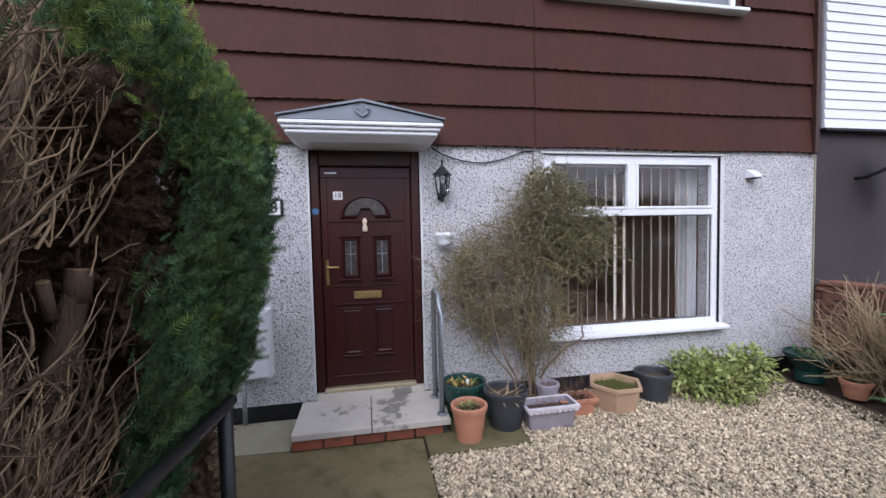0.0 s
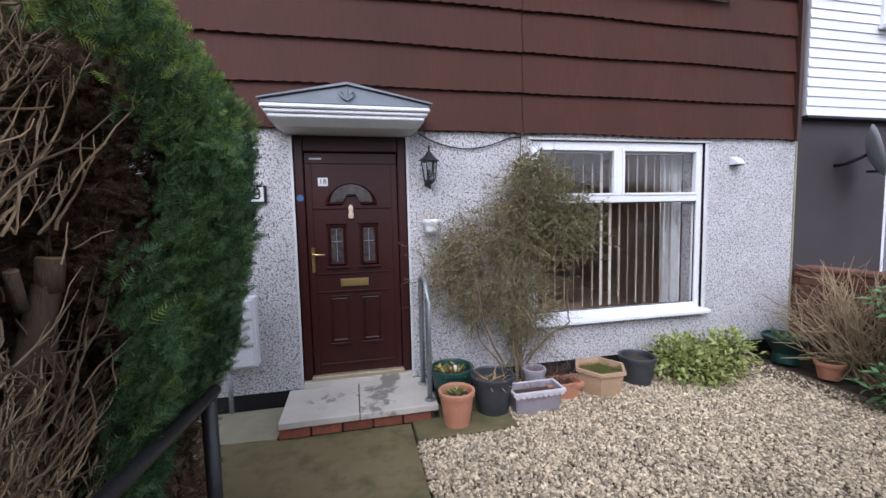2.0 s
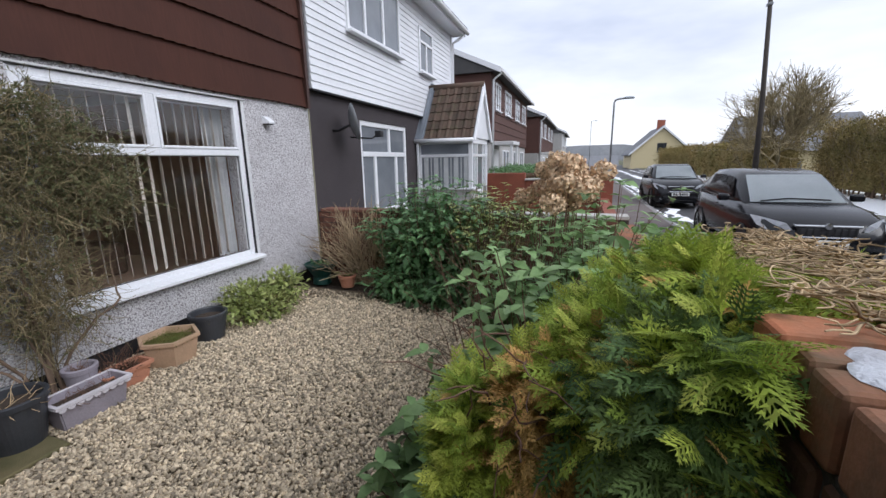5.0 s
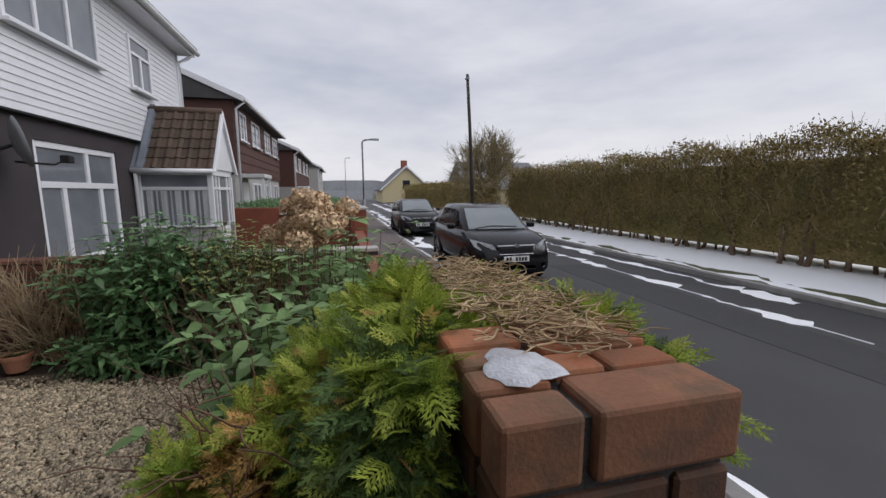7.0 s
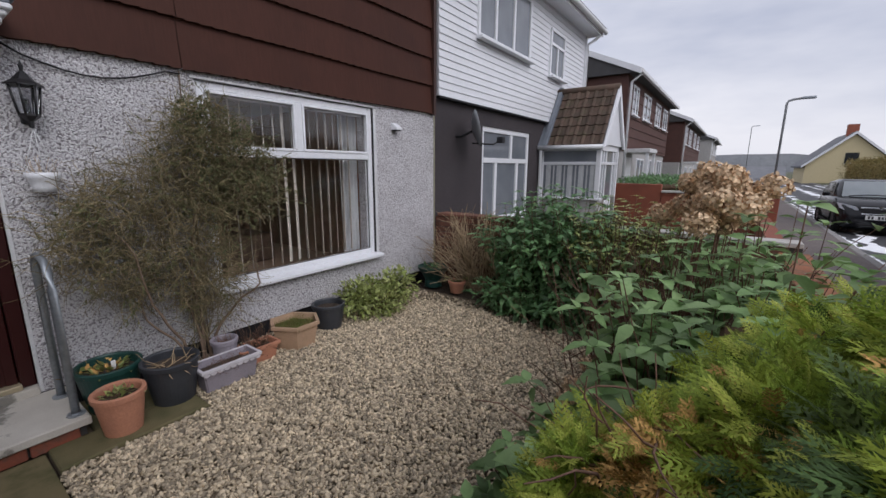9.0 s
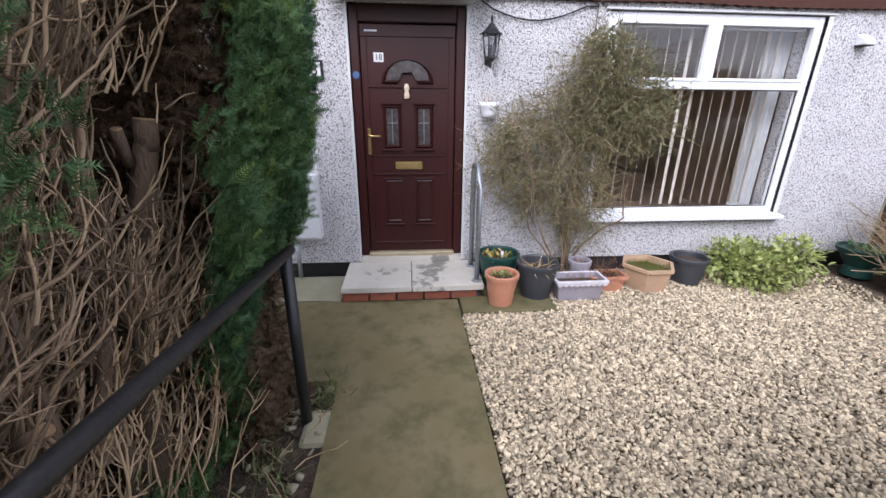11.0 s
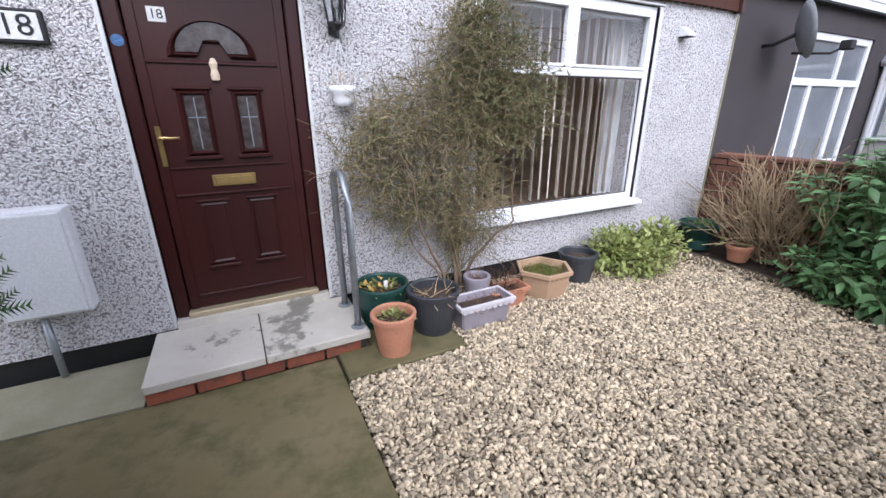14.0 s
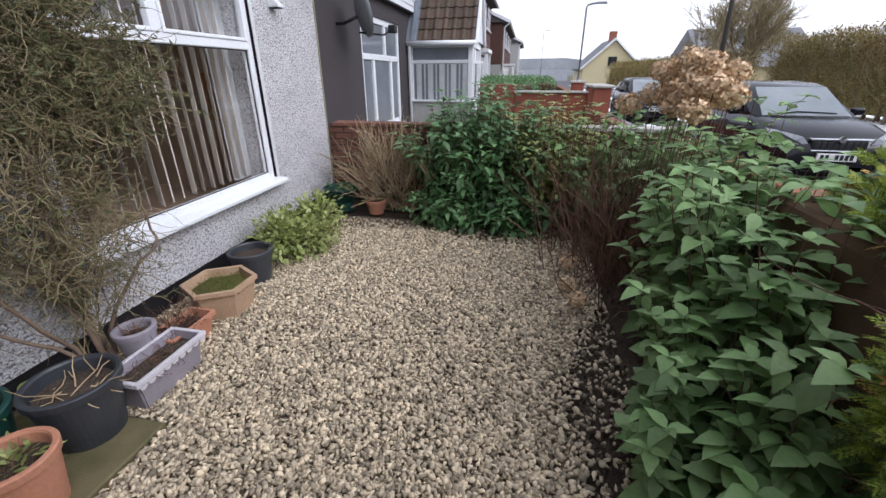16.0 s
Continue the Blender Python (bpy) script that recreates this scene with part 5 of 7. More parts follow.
for pts, r0, r1 in paths:
    pts[:, 1] = np.minimum(pts[:, 1], -0.03)
    pts[:, 0] = np.minimum(pts[:, 0], 5.2)
for row in paths[:112:8]:
    v, f = tubes([row], 6)
    raw("stem", v, f, M["twig_grey"], ba)
v, f = tubes([row for i, row in enumerate(paths) if i >= 112 or i % 8], 4)
raw("twig_mass", v, f, M["twig_grey"], ba, kind="stuff")

# hydrangea with dried heads
hy = thing("hydrangea", (3.7, -3.15, 0), "winter hydrangea with bare red-brown stems and dried flower heads", "shrub", "garden shrubs")
paths, heads = [], []
for i in range(400):
    q = (4.05 + rng.normal(0, 0.42), -3.2 + rng.normal(0, 0.24), -0.02)
    st = wander(rng, q, (rng.normal(0, 0.42), rng.normal(-0.05, 0.42), 1), rng.uniform(0.5, 1.2), 6, 0.16)
    paths.append((st, 0.0045, 0.002))
for i in range(200):
    q = (max(2.9, 3.75 + rng.normal(0, 0.45)), -3.08 + rng.normal(0, 0.14), -0.02)
    paths.append((wander(rng, q, (rng.normal(0, 0.6), rng.normal(0.0, 0.45), 0.8), rng.uniform(0.25, 0.6), 5, 0.2), 0.0035, 0.0015))
v, f = tubes(paths, 4)
raw("stem_thicket", v, f, M["twig_red"], hy, kind="stuff")
for i in range(22):
    c = (3.68 + rng.normal(0, 0.17), -3.45 + rng.normal(0, 0.15), 1.4 + rng.normal(0, 0.09))
    P, d = blob(300, c, (0.092, 0.092, 0.07), 0.7)
    v, f = leaf_mesh(P, np.cross(d, rng.normal(0, 1, d.shape)) + d * 0.6, d, rng.uniform(0.02, 0.034, len(P)), rng.uniform(0.018, 0.03, len(P)), 0.3, 0.2)
    raw("flower_head", v, f, M["dryflower"], hy, "dried tan flower head")
    v, f = tubes([(np.array([(c[0] + rng.normal(0, 0.03), c[1] + 0.15, 0.0), (c[0], c[1] + 0.05, 0.6), c]), 0.005, 0.003)], 4)
    raw("stem", v, f, M["twig_red"], hy)
for c in ((3.5, -2.78, 0.12), (2.95, -2.8, 0.1), (3.2, -2.75, 0.08)):
    P, d = blob(160, c, (0.06, 0.06, 0.05), 0.7)
    v, f = leaf_mesh(P, np.cross(d, rng.normal(0, 1, d.shape)) + d * 0.6, d, rng.uniform(0.02, 0.03, len(P)), rng.uniform(0.016, 0.026, len(P)), 0.3, 0.2)
    raw("flower_head", v, f, M["dryflower"], hy)

# wall shrub in the black tub
ws = thing("wall_shrub", (1.6, -0.45, 0.25), "scruffy olive broom-like shrub trained against the wall", "shrub", "garden shrubs")
for q, aim, rad, ln in (((1.84, -0.3, 0.02), (-0.05, 0.1, 1.0), 0.016, 1.5), ((1.88, -0.28, 0.02), (0.1, 0.1, 1.0), 0.014, 1.6), ((1.8, -0.32, 0.05), (-0.2, 0.14, 1.0), 0.013, 1.3), ((1.63, -0.44, 0.25), (-0.2, 0.25, 1.0), 0.01, 0.8), ((1.9, -0.26, 0.1), (0.25, 0.08, 1.0), 0.012, 1.4), ((1.66, -0.42, 0.25), (0.12, 0.2, 1.0), 0.011, 1.0)):
    limb = wander(rng, q, aim, ln, 12, 0.18, 0.08)
    limb[:, 0] = np.clip(limb[:, 0], 1.3, 2.35)
    limb[:, 1] = np.clip(limb[:, 1], -0.5, -0.05)
    v, f = tubes([(limb, rad, rad * 0.35)], 7)
    raw("limb", v, f, M["bark"], ws, smooth=True)


def shrub_room(x, z):
    """How full the shrub is at a place on the wall: clumps inside a lopsided outline."""
    lobes = (((1.45, 1.12), (0.38, 0.42)), ((1.82, 1.35), (0.36, 0.5)), ((2.12, 1.62), (0.36, 0.3)), ((1.98, 1.82), (0.2, 0.26)), ((2.3, 1.42), (0.3, 0.22)), ((1.86, 0.85), (0.22, 0.35)), ((1.22, 1.2), (0.16, 0.22)), ((1.6, 0.92), (0.27, 0.24)), ((1.98, 0.85), (0.2, 0.4)))
    full = max(1 - ((x - c[0]) / r[0]) ** 2 - ((z - c[1]) / r[1]) ** 2 for c, r in lobes)
    return full + 0.35 * math.sin(x * 11 + z * 7) * math.sin(z * 13 - x * 5)


paths, P, D = [], [], []
n = 0
while n < 3200:
    x, z, y = rng.uniform(1.0, 2.7), rng.uniform(0.45, 2.1), rng.uniform(-0.4, -0.04)
    if shrub_room(x, z) < rng.uniform(0.0, 0.55) * rng.random():
        continue
    n += 1
    away = np.array((x - 1.8, rng.normal(-0.1, 0.4), z - 0.95))
    tw = wander(rng, (x, y, z), unit(away) * 0.5 + rng.normal(0, 0.75, 3), rng.uniform(0.14, 0.38), 7, 0.4, -0.1)
    tw[:, 1] = np.minimum(tw[:, 1], -0.02)
    paths.append((tw, 0.003, 0.0011))
    if rng.random() < 0.15 + 0.55 * (x > 1.85 and z > 1.25):
        for k in (1, 2, 3, 4):
            P.append(tw[k])
            D.append(tw[k] - tw[k - 1] + rng.normal(0, 0.05, 3))
v, f = tubes(paths, 3)
raw("twig_mass", v, f, M["twig_olive"], ws, kind="stuff")
P, D = np.repeat(np.array(P), 4, 0), np.repeat(unit(np.array(D)), 4, 0)
D = D + rng.normal(0, 0.55, D.shape)
v, f = leaf_mesh(P, D, rng.normal(0, 1, P.shape), rng.uniform(0.02, 0.045, len(P)), rng.uniform(0.004, 0.009, len(P)))
raw("foliage", v, f, mat("olive_leaf", (0.1, 0.115, 0.045), (0.16, 0.155, 0.07), rough=0.7, sub=0.2, bump=0, island=0.4), ws, kind="stuff")
paths = []
for i in range(60):
    q = (1.86 + rng.normal(0, 0.05), -0.22 + rng.normal(0, 0.04), rng.uniform(0.12, 0.7))
    paths.append((wander(rng, q, (rng.normal(0.03, 0.12), rng.normal(0, 0.1), 1), rng.uniform(0.3, 0.6), 7, 0.36), 0.0042, 0.0018))
v, f = tubes(paths, 3)
raw("dead_growth", v, f, M["twig_olive"], ws, kind="stuff")


# ---- conifer hedge beside the path ----
def hedge_face(y, z):
    """Distance in x of the clipped face that looks on the path."""
    return -0.27 - 0.1 * np.clip((1.2 - z) / 0.5, 0, 1) + 0.28 * np.clip((z - 0.1) / 1.5, 0, 1) ** 0.8 - 0.42 * np.clip((z - 1.8) / 0.8, 0, 1) ** 1.7 - 0.3 * np.clip((y + 1.5) / 0.3, 0, 1) ** 2 - 0.16 * np.clip((y + 2.0) / 0.5, 0, 1) * np.clip((1.0 - z) / 0.6, 0, 1) + 0.03 * np.sin(y * 9 + z * 4) + 0.02 * np.sin(z * 13 - y * 5)


def in_cut(y, z):
    """Where the face is cut back to bare wood."""
    right = -2.33 + 0.13 * np.clip((z - 1.2) / 0.4, 0, 1) + 0.05 * np.sin(z * 9) + 0.2 * np.clip((0.75 - z) / 0.3, 0, 1)
    left = -2.93 - 0.8 * np.clip((1.42 - z) / 0.12, 0, 1) + 0.04 * np.sin(z * 7)
    high = 2.6 - 0.62 * np.clip((y + 2.85) / 0.25, 0, 1)
    low = 0.2 + 0.3 * np.exp(-(((y + 2.75) / 0.2) ** 2))
    return (y > left) & (y < right) & (z > low) & (z < high)


he = thing("conifer_hedge", (-0.7, -2.4, 0), "tall clipped green conifer hedge cut back to bare brown wood", "hedge")
n = 62000
y = rng.uniform(-4.1, -1.2, n)
z = rng.uniform(0.03, 2.55, n)
top = 2.35 + 0.08 * np.sin(y * 5)
keep = ~in_cut(y + rng.normal(0, 0.03, n), z + rng.normal(0, 0.03, n)) & (z < top)
y, z = y[keep], z[keep]
clump = np.sin(y * 37 + 3 * np.sin(z * 11)) * np.sin(z * 31 + 2 * np.sin(y * 13)) + 0.6 * np.sin(y * 71 + z * 53)
x = hedge_face(y, z) + 0.022 * clump - 0.13 * rng.uniform(0, 1, len(y)) ** 1.2
P1 = np.stack([x, y, z], 1)
D1 = np.stack([np.full(len(y), 0.62), rng.normal(0, 0.55, len(y)) + 0.5 * np.clip((y + 1.6) / 0.3, 0, 1), 0.7 + rng.normal(0, 0.45, len(y))], 1)
m = 12000
yt, xt = rng.uniform(-4.1, -1.22, m), rng.uniform(-1.5, -0.3, m)
P2 = np.stack([xt, yt, 2.28 + 0.1 * np.sin(yt * 5) + 0.18 * np.clip((-0.3 - xt) / 0.6, 0, 1) + rng.uniform(-0.08, 0.04, m)], 1)
P2 = P2[~(abs(P2[:, 1] + 2.7) < 0.5)]
D2 = np.concatenate([rng.normal(0.1, 0.45, (len(P2), 2)), np.ones((len(P2), 1))], 1)
m = 12000
ze, xe = rng.uniform(0.05, 2.35, m), rng.uniform(-1.5, -0.15, m)
P3 = np.stack([xe, -1.2 - 0.06 * np.sin(ze * 7) - rng.uniform(0, 0.08, m) - 0.2 * np.clip((xe + 0.5) / 0.3, 0, 1), ze], 1)
P3 = P3[P3[:, 0] < hedge_face(P3[:, 1], P3[:, 2])]
D3 = np.stack([rng.normal(0, 0.4, len(P3)), np.full(len(P3), 0.7), 0.6 + rng.normal(0, 0.3, len(P3))], 1)
m = 16000
yd, zd = rng.uniform(-2.2, -1.3, m), rng.uniform(0.05, 2.3, m)
P4 = np.stack([hedge_face(yd, zd) - rng.uniform(0.1, 0.5, m), yd, zd], 1)
P4 = P4[P4[:, 0] > -0.1 - 0.28 * np.clip((P4[:, 1] + 2.0) / 0.5, 0, 1)]
D4 = rng.normal(0, 0.6, P4.shape) + (0.5, 0, 0.5)
P, D = np.concatenate([P1, P2, P3, P4]), np.concatenate([D1, D2, D3, D4])
N4 = np.stack([np.full(len(P), 0.8), rng.normal(0, 0.8, len(P)), rng.normal(0.2, 0.6, len(P))], 1)
size = rng.uniform(0.03, 0.08, len(P)) * np.where(P[:, 1] < -2.7, 0.7, 1.0)
crest = rng.random(len(P)) < 0.015 + 0.5 * np.clip((P[:, 2] - 1.75) / 0.5, 0, 1)
v, f = spray_mesh(P[~crest], D[~crest], N4[~crest], size[~crest])
raw("foliage", v, f, M["conifer"], he, "dense green needled sprays", kind="stuff")
v, f = spray_mesh(P[crest] + 0.012 * unit(D[crest]), D[crest], N4[crest], size[crest])
raw("crest_foliage", v, f, M["conifer_crest"], he, "yellow-green young sprays", kind="stuff")
# Brown blocks close the hedge and stand in for its shaded depth.
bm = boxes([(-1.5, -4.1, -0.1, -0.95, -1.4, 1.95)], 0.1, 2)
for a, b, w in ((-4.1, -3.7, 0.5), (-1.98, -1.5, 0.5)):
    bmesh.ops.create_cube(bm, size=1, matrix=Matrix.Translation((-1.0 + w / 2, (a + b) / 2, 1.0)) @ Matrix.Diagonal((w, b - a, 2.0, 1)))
part("inner_mass", bm, M["deadneedle"], he, "brown blocks standing for the shaded inside of the hedge")
m = 26000
P = np.stack([rng.uniform(-1.0, -0.3, m), rng.uniform(-3.8, -1.75, m), rng.uniform(0.0, 2.3, m)], 1)
keep = P[:, 0] < -0.62 + 0.34 * np.clip((abs(P[:, 1] + 2.65) - 0.42) / 0.3, 0, 1) + 0.08 * rng.normal(0, 1, m)
P = P[keep]
P = np.concatenate([P, np.stack([rng.uniform(-0.62, -0.2, 15000), rng.uniform(-2.1, -1.55, 15000), rng.uniform(0.0, 2.15, 15000)], 1)])
v, f = spray_mesh(P, rng.normal(0, 1, P.shape) + (0.6, 0, 0), rng.normal(0, 1, P.shape), rng.uniform(0.03, 0.08, len(P)))
raw("dead_sprays", v, f, M["deadneedle"], he, "dead brown sprays in the cut-back hollow", kind="stuff")


def keep_in(pts, lim=-0.13):
    pts = np.array(pts)
    over = pts[:, 0] > lim
    pts[over, 0] = lim - 0.15 * (pts[over, 0] - lim)
    return pts


leaders = []
for i in range(30):
    q = (rng.uniform(-0.85, -0.45), rng.uniform(-3.4, -2.1), rng.uniform(-0.05, 0.6))
    pts = keep_in(wander(rng, q, (rng.normal(0.08, 0.08), rng.normal(0.1, 0.2), 1), rng.uniform(1.2, 2.1), 10, 0.1), -0.42)
    leaders.append((pts, rng.uniform(0.014, 0.032), 0.006))
leaders.append((np.array([(-0.56, -2.4, -0.05), (-0.5, -2.36, 0.3), (-0.53, -2.28, 0.6), (-0.46, -2.25, 0.9), (-0.47, -2.16, 1.15), (-0.42, -2.12, 1.4)]), 0.06, 0.036))
leaders.append((np.array([(-0.46, -2.24, 0.8), (-0.56, -2.3, 1.3), (-0.52, -2.2, 1.8), (-0.5, -2.1, 2.2)]), 0.04, 0.025))
for i, (pts, r0, r1) in enumerate(leaders):
    v, f = tubes([(pts, r0, r1)], 9)
    raw("branch", v, f, M["bark"], he, smooth=True)
side, fine_t = [], []
for pts, r0, r1 in leaders[:30]:
    for _ in range(38):
        j = rng.integers(1, 9)
        d = unit(pts[j] - pts[j - 1])
        w = keep_in(wander(rng, pts[j], d * 0.7 + np.array((0.5 + rng.normal(0, 0.25), rng.normal(0.15, 0.5), 0.25)), rng.uniform(0.16, 0.48), 8, 0.2, 0.13))
        side.append((w, rng.uniform(0.0035, 0.009), 0.0018))
        for _ in range(4):
            k = rng.integers(1, 6)
            fine_t.append((keep_in(wander(rng, w[k], unit(w[k + 1] - w[k]) + rng.normal(0, 0.45, 3) + (0.15, 0, 0.2), rng.uniform(0.04, 0.14), 4, 0.2)), 0.0022, 0.0009))


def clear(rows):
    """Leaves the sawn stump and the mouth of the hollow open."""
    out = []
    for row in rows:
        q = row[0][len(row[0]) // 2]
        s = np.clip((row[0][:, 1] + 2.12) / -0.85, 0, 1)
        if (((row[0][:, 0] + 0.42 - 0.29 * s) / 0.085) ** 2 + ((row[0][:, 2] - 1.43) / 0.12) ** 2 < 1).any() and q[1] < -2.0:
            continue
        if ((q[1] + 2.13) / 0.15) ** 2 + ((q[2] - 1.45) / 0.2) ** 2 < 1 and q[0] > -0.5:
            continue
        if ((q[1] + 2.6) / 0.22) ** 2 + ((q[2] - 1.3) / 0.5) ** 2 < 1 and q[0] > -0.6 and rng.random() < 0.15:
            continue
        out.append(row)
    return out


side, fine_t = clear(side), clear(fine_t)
v, f = tubes(side, 5)
raw("dead_growth", v, f, M["hedge_twig"], he, "pale dead twigs", kind="stuff")
v, f = tubes(fine_t, 3)
raw("fine_growth", v, f, M["hedge_twig"], he, kind="stuff")
sticks = []
for i in range(1300):
    q = (rng.uniform(-0.85, -0.4), rng.uniform(-3.4, -1.95), 2.2 * rng.uniform(0, 1) ** 1.25)
    sticks.append((keep_in(wander(rng, q, rng.normal(0, 1, 3) + (0.35, 0.1, 0.35), rng.uniform(0.08, 0.3), 5, 0.35), -0.2), 0.0035, 0.0012))
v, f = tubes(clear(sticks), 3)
raw("brown_growth", v, f, M["bark"], he, kind="stuff")
for c, r, ln, aim in (((-0.42, -2.12, 1.38), 0.035, 0.1, (0.12, 0.0, 1)), ((-0.45, -2.18, 1.34), 0.017, 0.12, (0.1, -0.35, 1)), ((-0.38, -2.07, 1.24), 0.02, 0.08, (0.8, 0.3, 0.5)), ((-0.38, -2.85, 0.85), 0.018, 0.07, (0.8, 0.1, 0.5))):
    e = np.asarray(c) + unit(np.asarray(aim, float)) * ln
    st = pipe("stump", [c, tuple((np.asarray(c) + e) / 2), tuple(e)], r, M["bark"], he, 14)
    pipe("cut_end", [tuple(e), tuple(e + unit(np.asarray(aim, float)) * 0.003)], r * 0.93, M["cutwood"], st, 14, "pale sawn end")
front = []
for i in range(230):
    q = (rng.uniform(-0.55, -0.3), rng.uniform(-2.8, -2.1), 1.85 * rng.uniform(0, 1) ** 1.1)
    w = keep_in(wander(rng, q, (rng.normal(0.12, 0.15), rng.normal(0.5, 0.3), 0.9), rng.uniform(0.22, 0.55), 9, 0.15, 0.08), -0.11)
    front.append((w, rng.uniform(0.003, 0.0062), 0.0014))
    for _ in range(5):
        k = rng.integers(2, 8)
        front.append((keep_in(wander(rng, w[k], unit(w[k] - w[k - 1]) + rng.normal(0, 0.5, 3) + (0.1, 0.1, 0.45), rng.uniform(0.04, 0.13), 5, 0.2, 0.15), -0.1), 0.0032, 0.0013))
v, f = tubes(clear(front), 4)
raw("front_growth", v, f, M["front_twig"], he, "pale dead upright twigs", kind="stuff")
v, f = tubes([(keep_in(wander(rng, (rng.uniform(-0.9, -0.35), rng.uniform(-3.2, -2.35), 2.05), (rng.normal(-0.1, 0.3), rng.normal(0, 0.4), 0.8), rng.uniform(0.25, 0.5), 6, 0.2), -0.25), 0.005, 0.0015) for _ in range(90)], 4)
raw("top_growth", v, f, M["bark"], he, kind="stuff")

# soil bed edge: grass tufts and rubble beside the path
bd = tagged(thing("bed_grass", (-0.15, -2.1, -0.03), "straggly grass and weeds in the soil strip", "grass"), kind="stuff")
P = np.concatenate([np.stack([rng.normal(cx, 0.05, 60), rng.normal(cy, 0.06, 60), np.full(60, -0.035)], 1) for cx, cy in ((-0.05, -1.7), (-0.2, -2.15), (-0.16, -2.4), (-0.3, -1.95), (-0.02, -1.66), (-0.1, -2.65))])
v, f = leaf_mesh(P, rng.normal(0, 0.6, P.shape) * (1, 1, 0.2) + (0, 0, 0.9), rng.normal(0, 1, P.shape), rng.uniform(0.06, 0.17, len(P)), rng.uniform(0.003, 0.006, len(P)), 0.1, 0.4)
raw("blades", v, f, mat("grass_blade", (0.1, 0.15, 0.04), (0.2, 0.19, 0.08), rough=0.6, bump=0, island=0.4), bd)
stones("rubble", np.stack([rng.uniform(-0.3, 0.0, 26), rng.uniform(-2.5, -1.6, 26)], 1), -0.02, 0.03, M["pale_conc"], "broken stones in the soil strip", "stones")
v, f = tubes([(wander(rng, (rng.uniform(-0.35, 0.0), rng.uniform(-2.8, -1.6), -0.025), rng.normal(0, 1, 3) * (1, 1, 0.15), rng.uniform(0.1, 0.3), 6, 0.35), 0.004, 0.002) for _ in range(60)], 4)
v[:, 2] = np.maximum(v[:, 2], -0.03)
tagged(raw("fallen_twigs", v, f, M["twig_pale"], None), "dry fallen twigs on the soil", "twig_mass", kind="stuff")

# ---- brick gate pillar and boundary walls ----
PX0, PX1, PY0, PY1, PZ = 0.795, 1.13, -4.23, -3.862, 1.34
pil = thing("gate_pillar", (0.96, -4.04, 0), "weathered red brick gate pillar topped with bricks on edge", "pillar")
part("core", boxes([(PX0 + 0.012, PY0 + 0.012, -0.3, PX1 - 0.012, PY1 - 0.012, PZ - 0.018)]), M["mortar"], pil)
for r in range(17):
    z0 = PZ - 0.112 - 0.075 * (r + 1)
    out = 0.03 if r == 1 else 0.0
    ys = [PY0, PY0 + 0.215, PY1] if r % 2 else [PY0, PY0 + 0.105, PY0 + 0.32, PY1]
    for a, b in zip(ys, ys[1:]):
        part("brick", boxes([(PX0 - out, a + 0.005, z0, PX0 + 0.1, b - 0.005, z0 + 0.065)], 0.006), M["grimebrick"], pil)
    xs = [PX0 + 0.105, PX0 + 0.22, PX1] if r % 2 else [PX0 + 0.105, PX1]
    for a, b in zip(xs, xs[1:]):
        for y0, y1 in ((PY1 - 0.1, PY1), (PY0, PY0 + 0.1)):
            part("brick", boxes([(a + 0.005, y0, z0, b - 0.005, y1, z0 + 0.065)], 0.006), M["grimebrick"], pil)
for x0, x1, y0, y1 in ((PX0 - 0.004, PX0 + 0.072, PY1 - 0.118, PY1), (PX0 - 0.006, PX0 + 0.1, PY0, PY1 - 0.135), (PX0 + 0.082, PX0 + 0.15, PY1 - 0.118, PY1 + 0.003), (PX0 + 0.11, PX0 + 0.178, PY0, PY0 + 0.13), (PX0 + 0.11, PX0 + 0.178, PY0 + 0.14, PY1 - 0.13),
                       (PX0 + 0.16, PX0 + 0.228, PY1 - 0.12, PY1), (PX0 + 0.188, PX0 + 0.256, PY0, PY0 + 0.215), (PX0 + 0.238, PX1, PY0 + 0.225, PY1), (PX0 + 0.266, PX1, PY0, PY0 + 0.215)):
    part("brick", boxes([(x0, y0, PZ - 0.105, x1, y1, PZ + rng.uniform(-0.004, 0.004))], 0.009, 2), M["buffbrick"] if x0 < PX0 and y1 == PY1 or y1 == PY1 - 0.135 else M["oldbrick"], pil)
sn = thing("snow_patch", (0.93, -3.93, PZ), "small patch of melting snow on the pillar", "snow")
bm = bmesh.new()
c0 = bm.verts.new((0.935, -3.953, PZ + 0.01))
rim = []
for i in range(26):
    a = math.tau * i / 26
    k = 1.0 + 0.12 * math.sin(3 * a + 1) + 0.08 * math.sin(5 * a) + 0.05 * math.sin(11 * a)
    rim.append((bm.verts.new((0.935 + 0.055 * k * math.cos(a), -3.953 + 0.05 * k * math.sin(a), PZ + 0.0075)), bm.verts.new((0.935 + 0.066 * k * math.cos(a), -3.953 + 0.062 * k * math.sin(a), PZ + 0.001))))
for i in range(26):
    j = (i + 1) % 26
    bm.faces.new((c0, rim[i][0], rim[j][0]))
    bm.faces.new((rim[i][0], rim[i][1], rim[j][1], rim[j][0]))
part("snow", bm, M["old_snow"], sn, smooth=True)
structure("front_wall", boxes([(1.13, -4.16, -0.3, 5.3, -3.93, 0.85)], 0.01), M["oldbrick"], "low weathered brick front wall under the plants", "wall")
dw = tagged(thing("dividing_wall", (5.27, -2.0, 0), "red-brown brick dividing wall with pale coping", "wall"), kind="structure")
part("core", boxes([(5.265, -4.1, -0.2, 5.44, -0.005, 0.9)]), M["mortar"], dw)
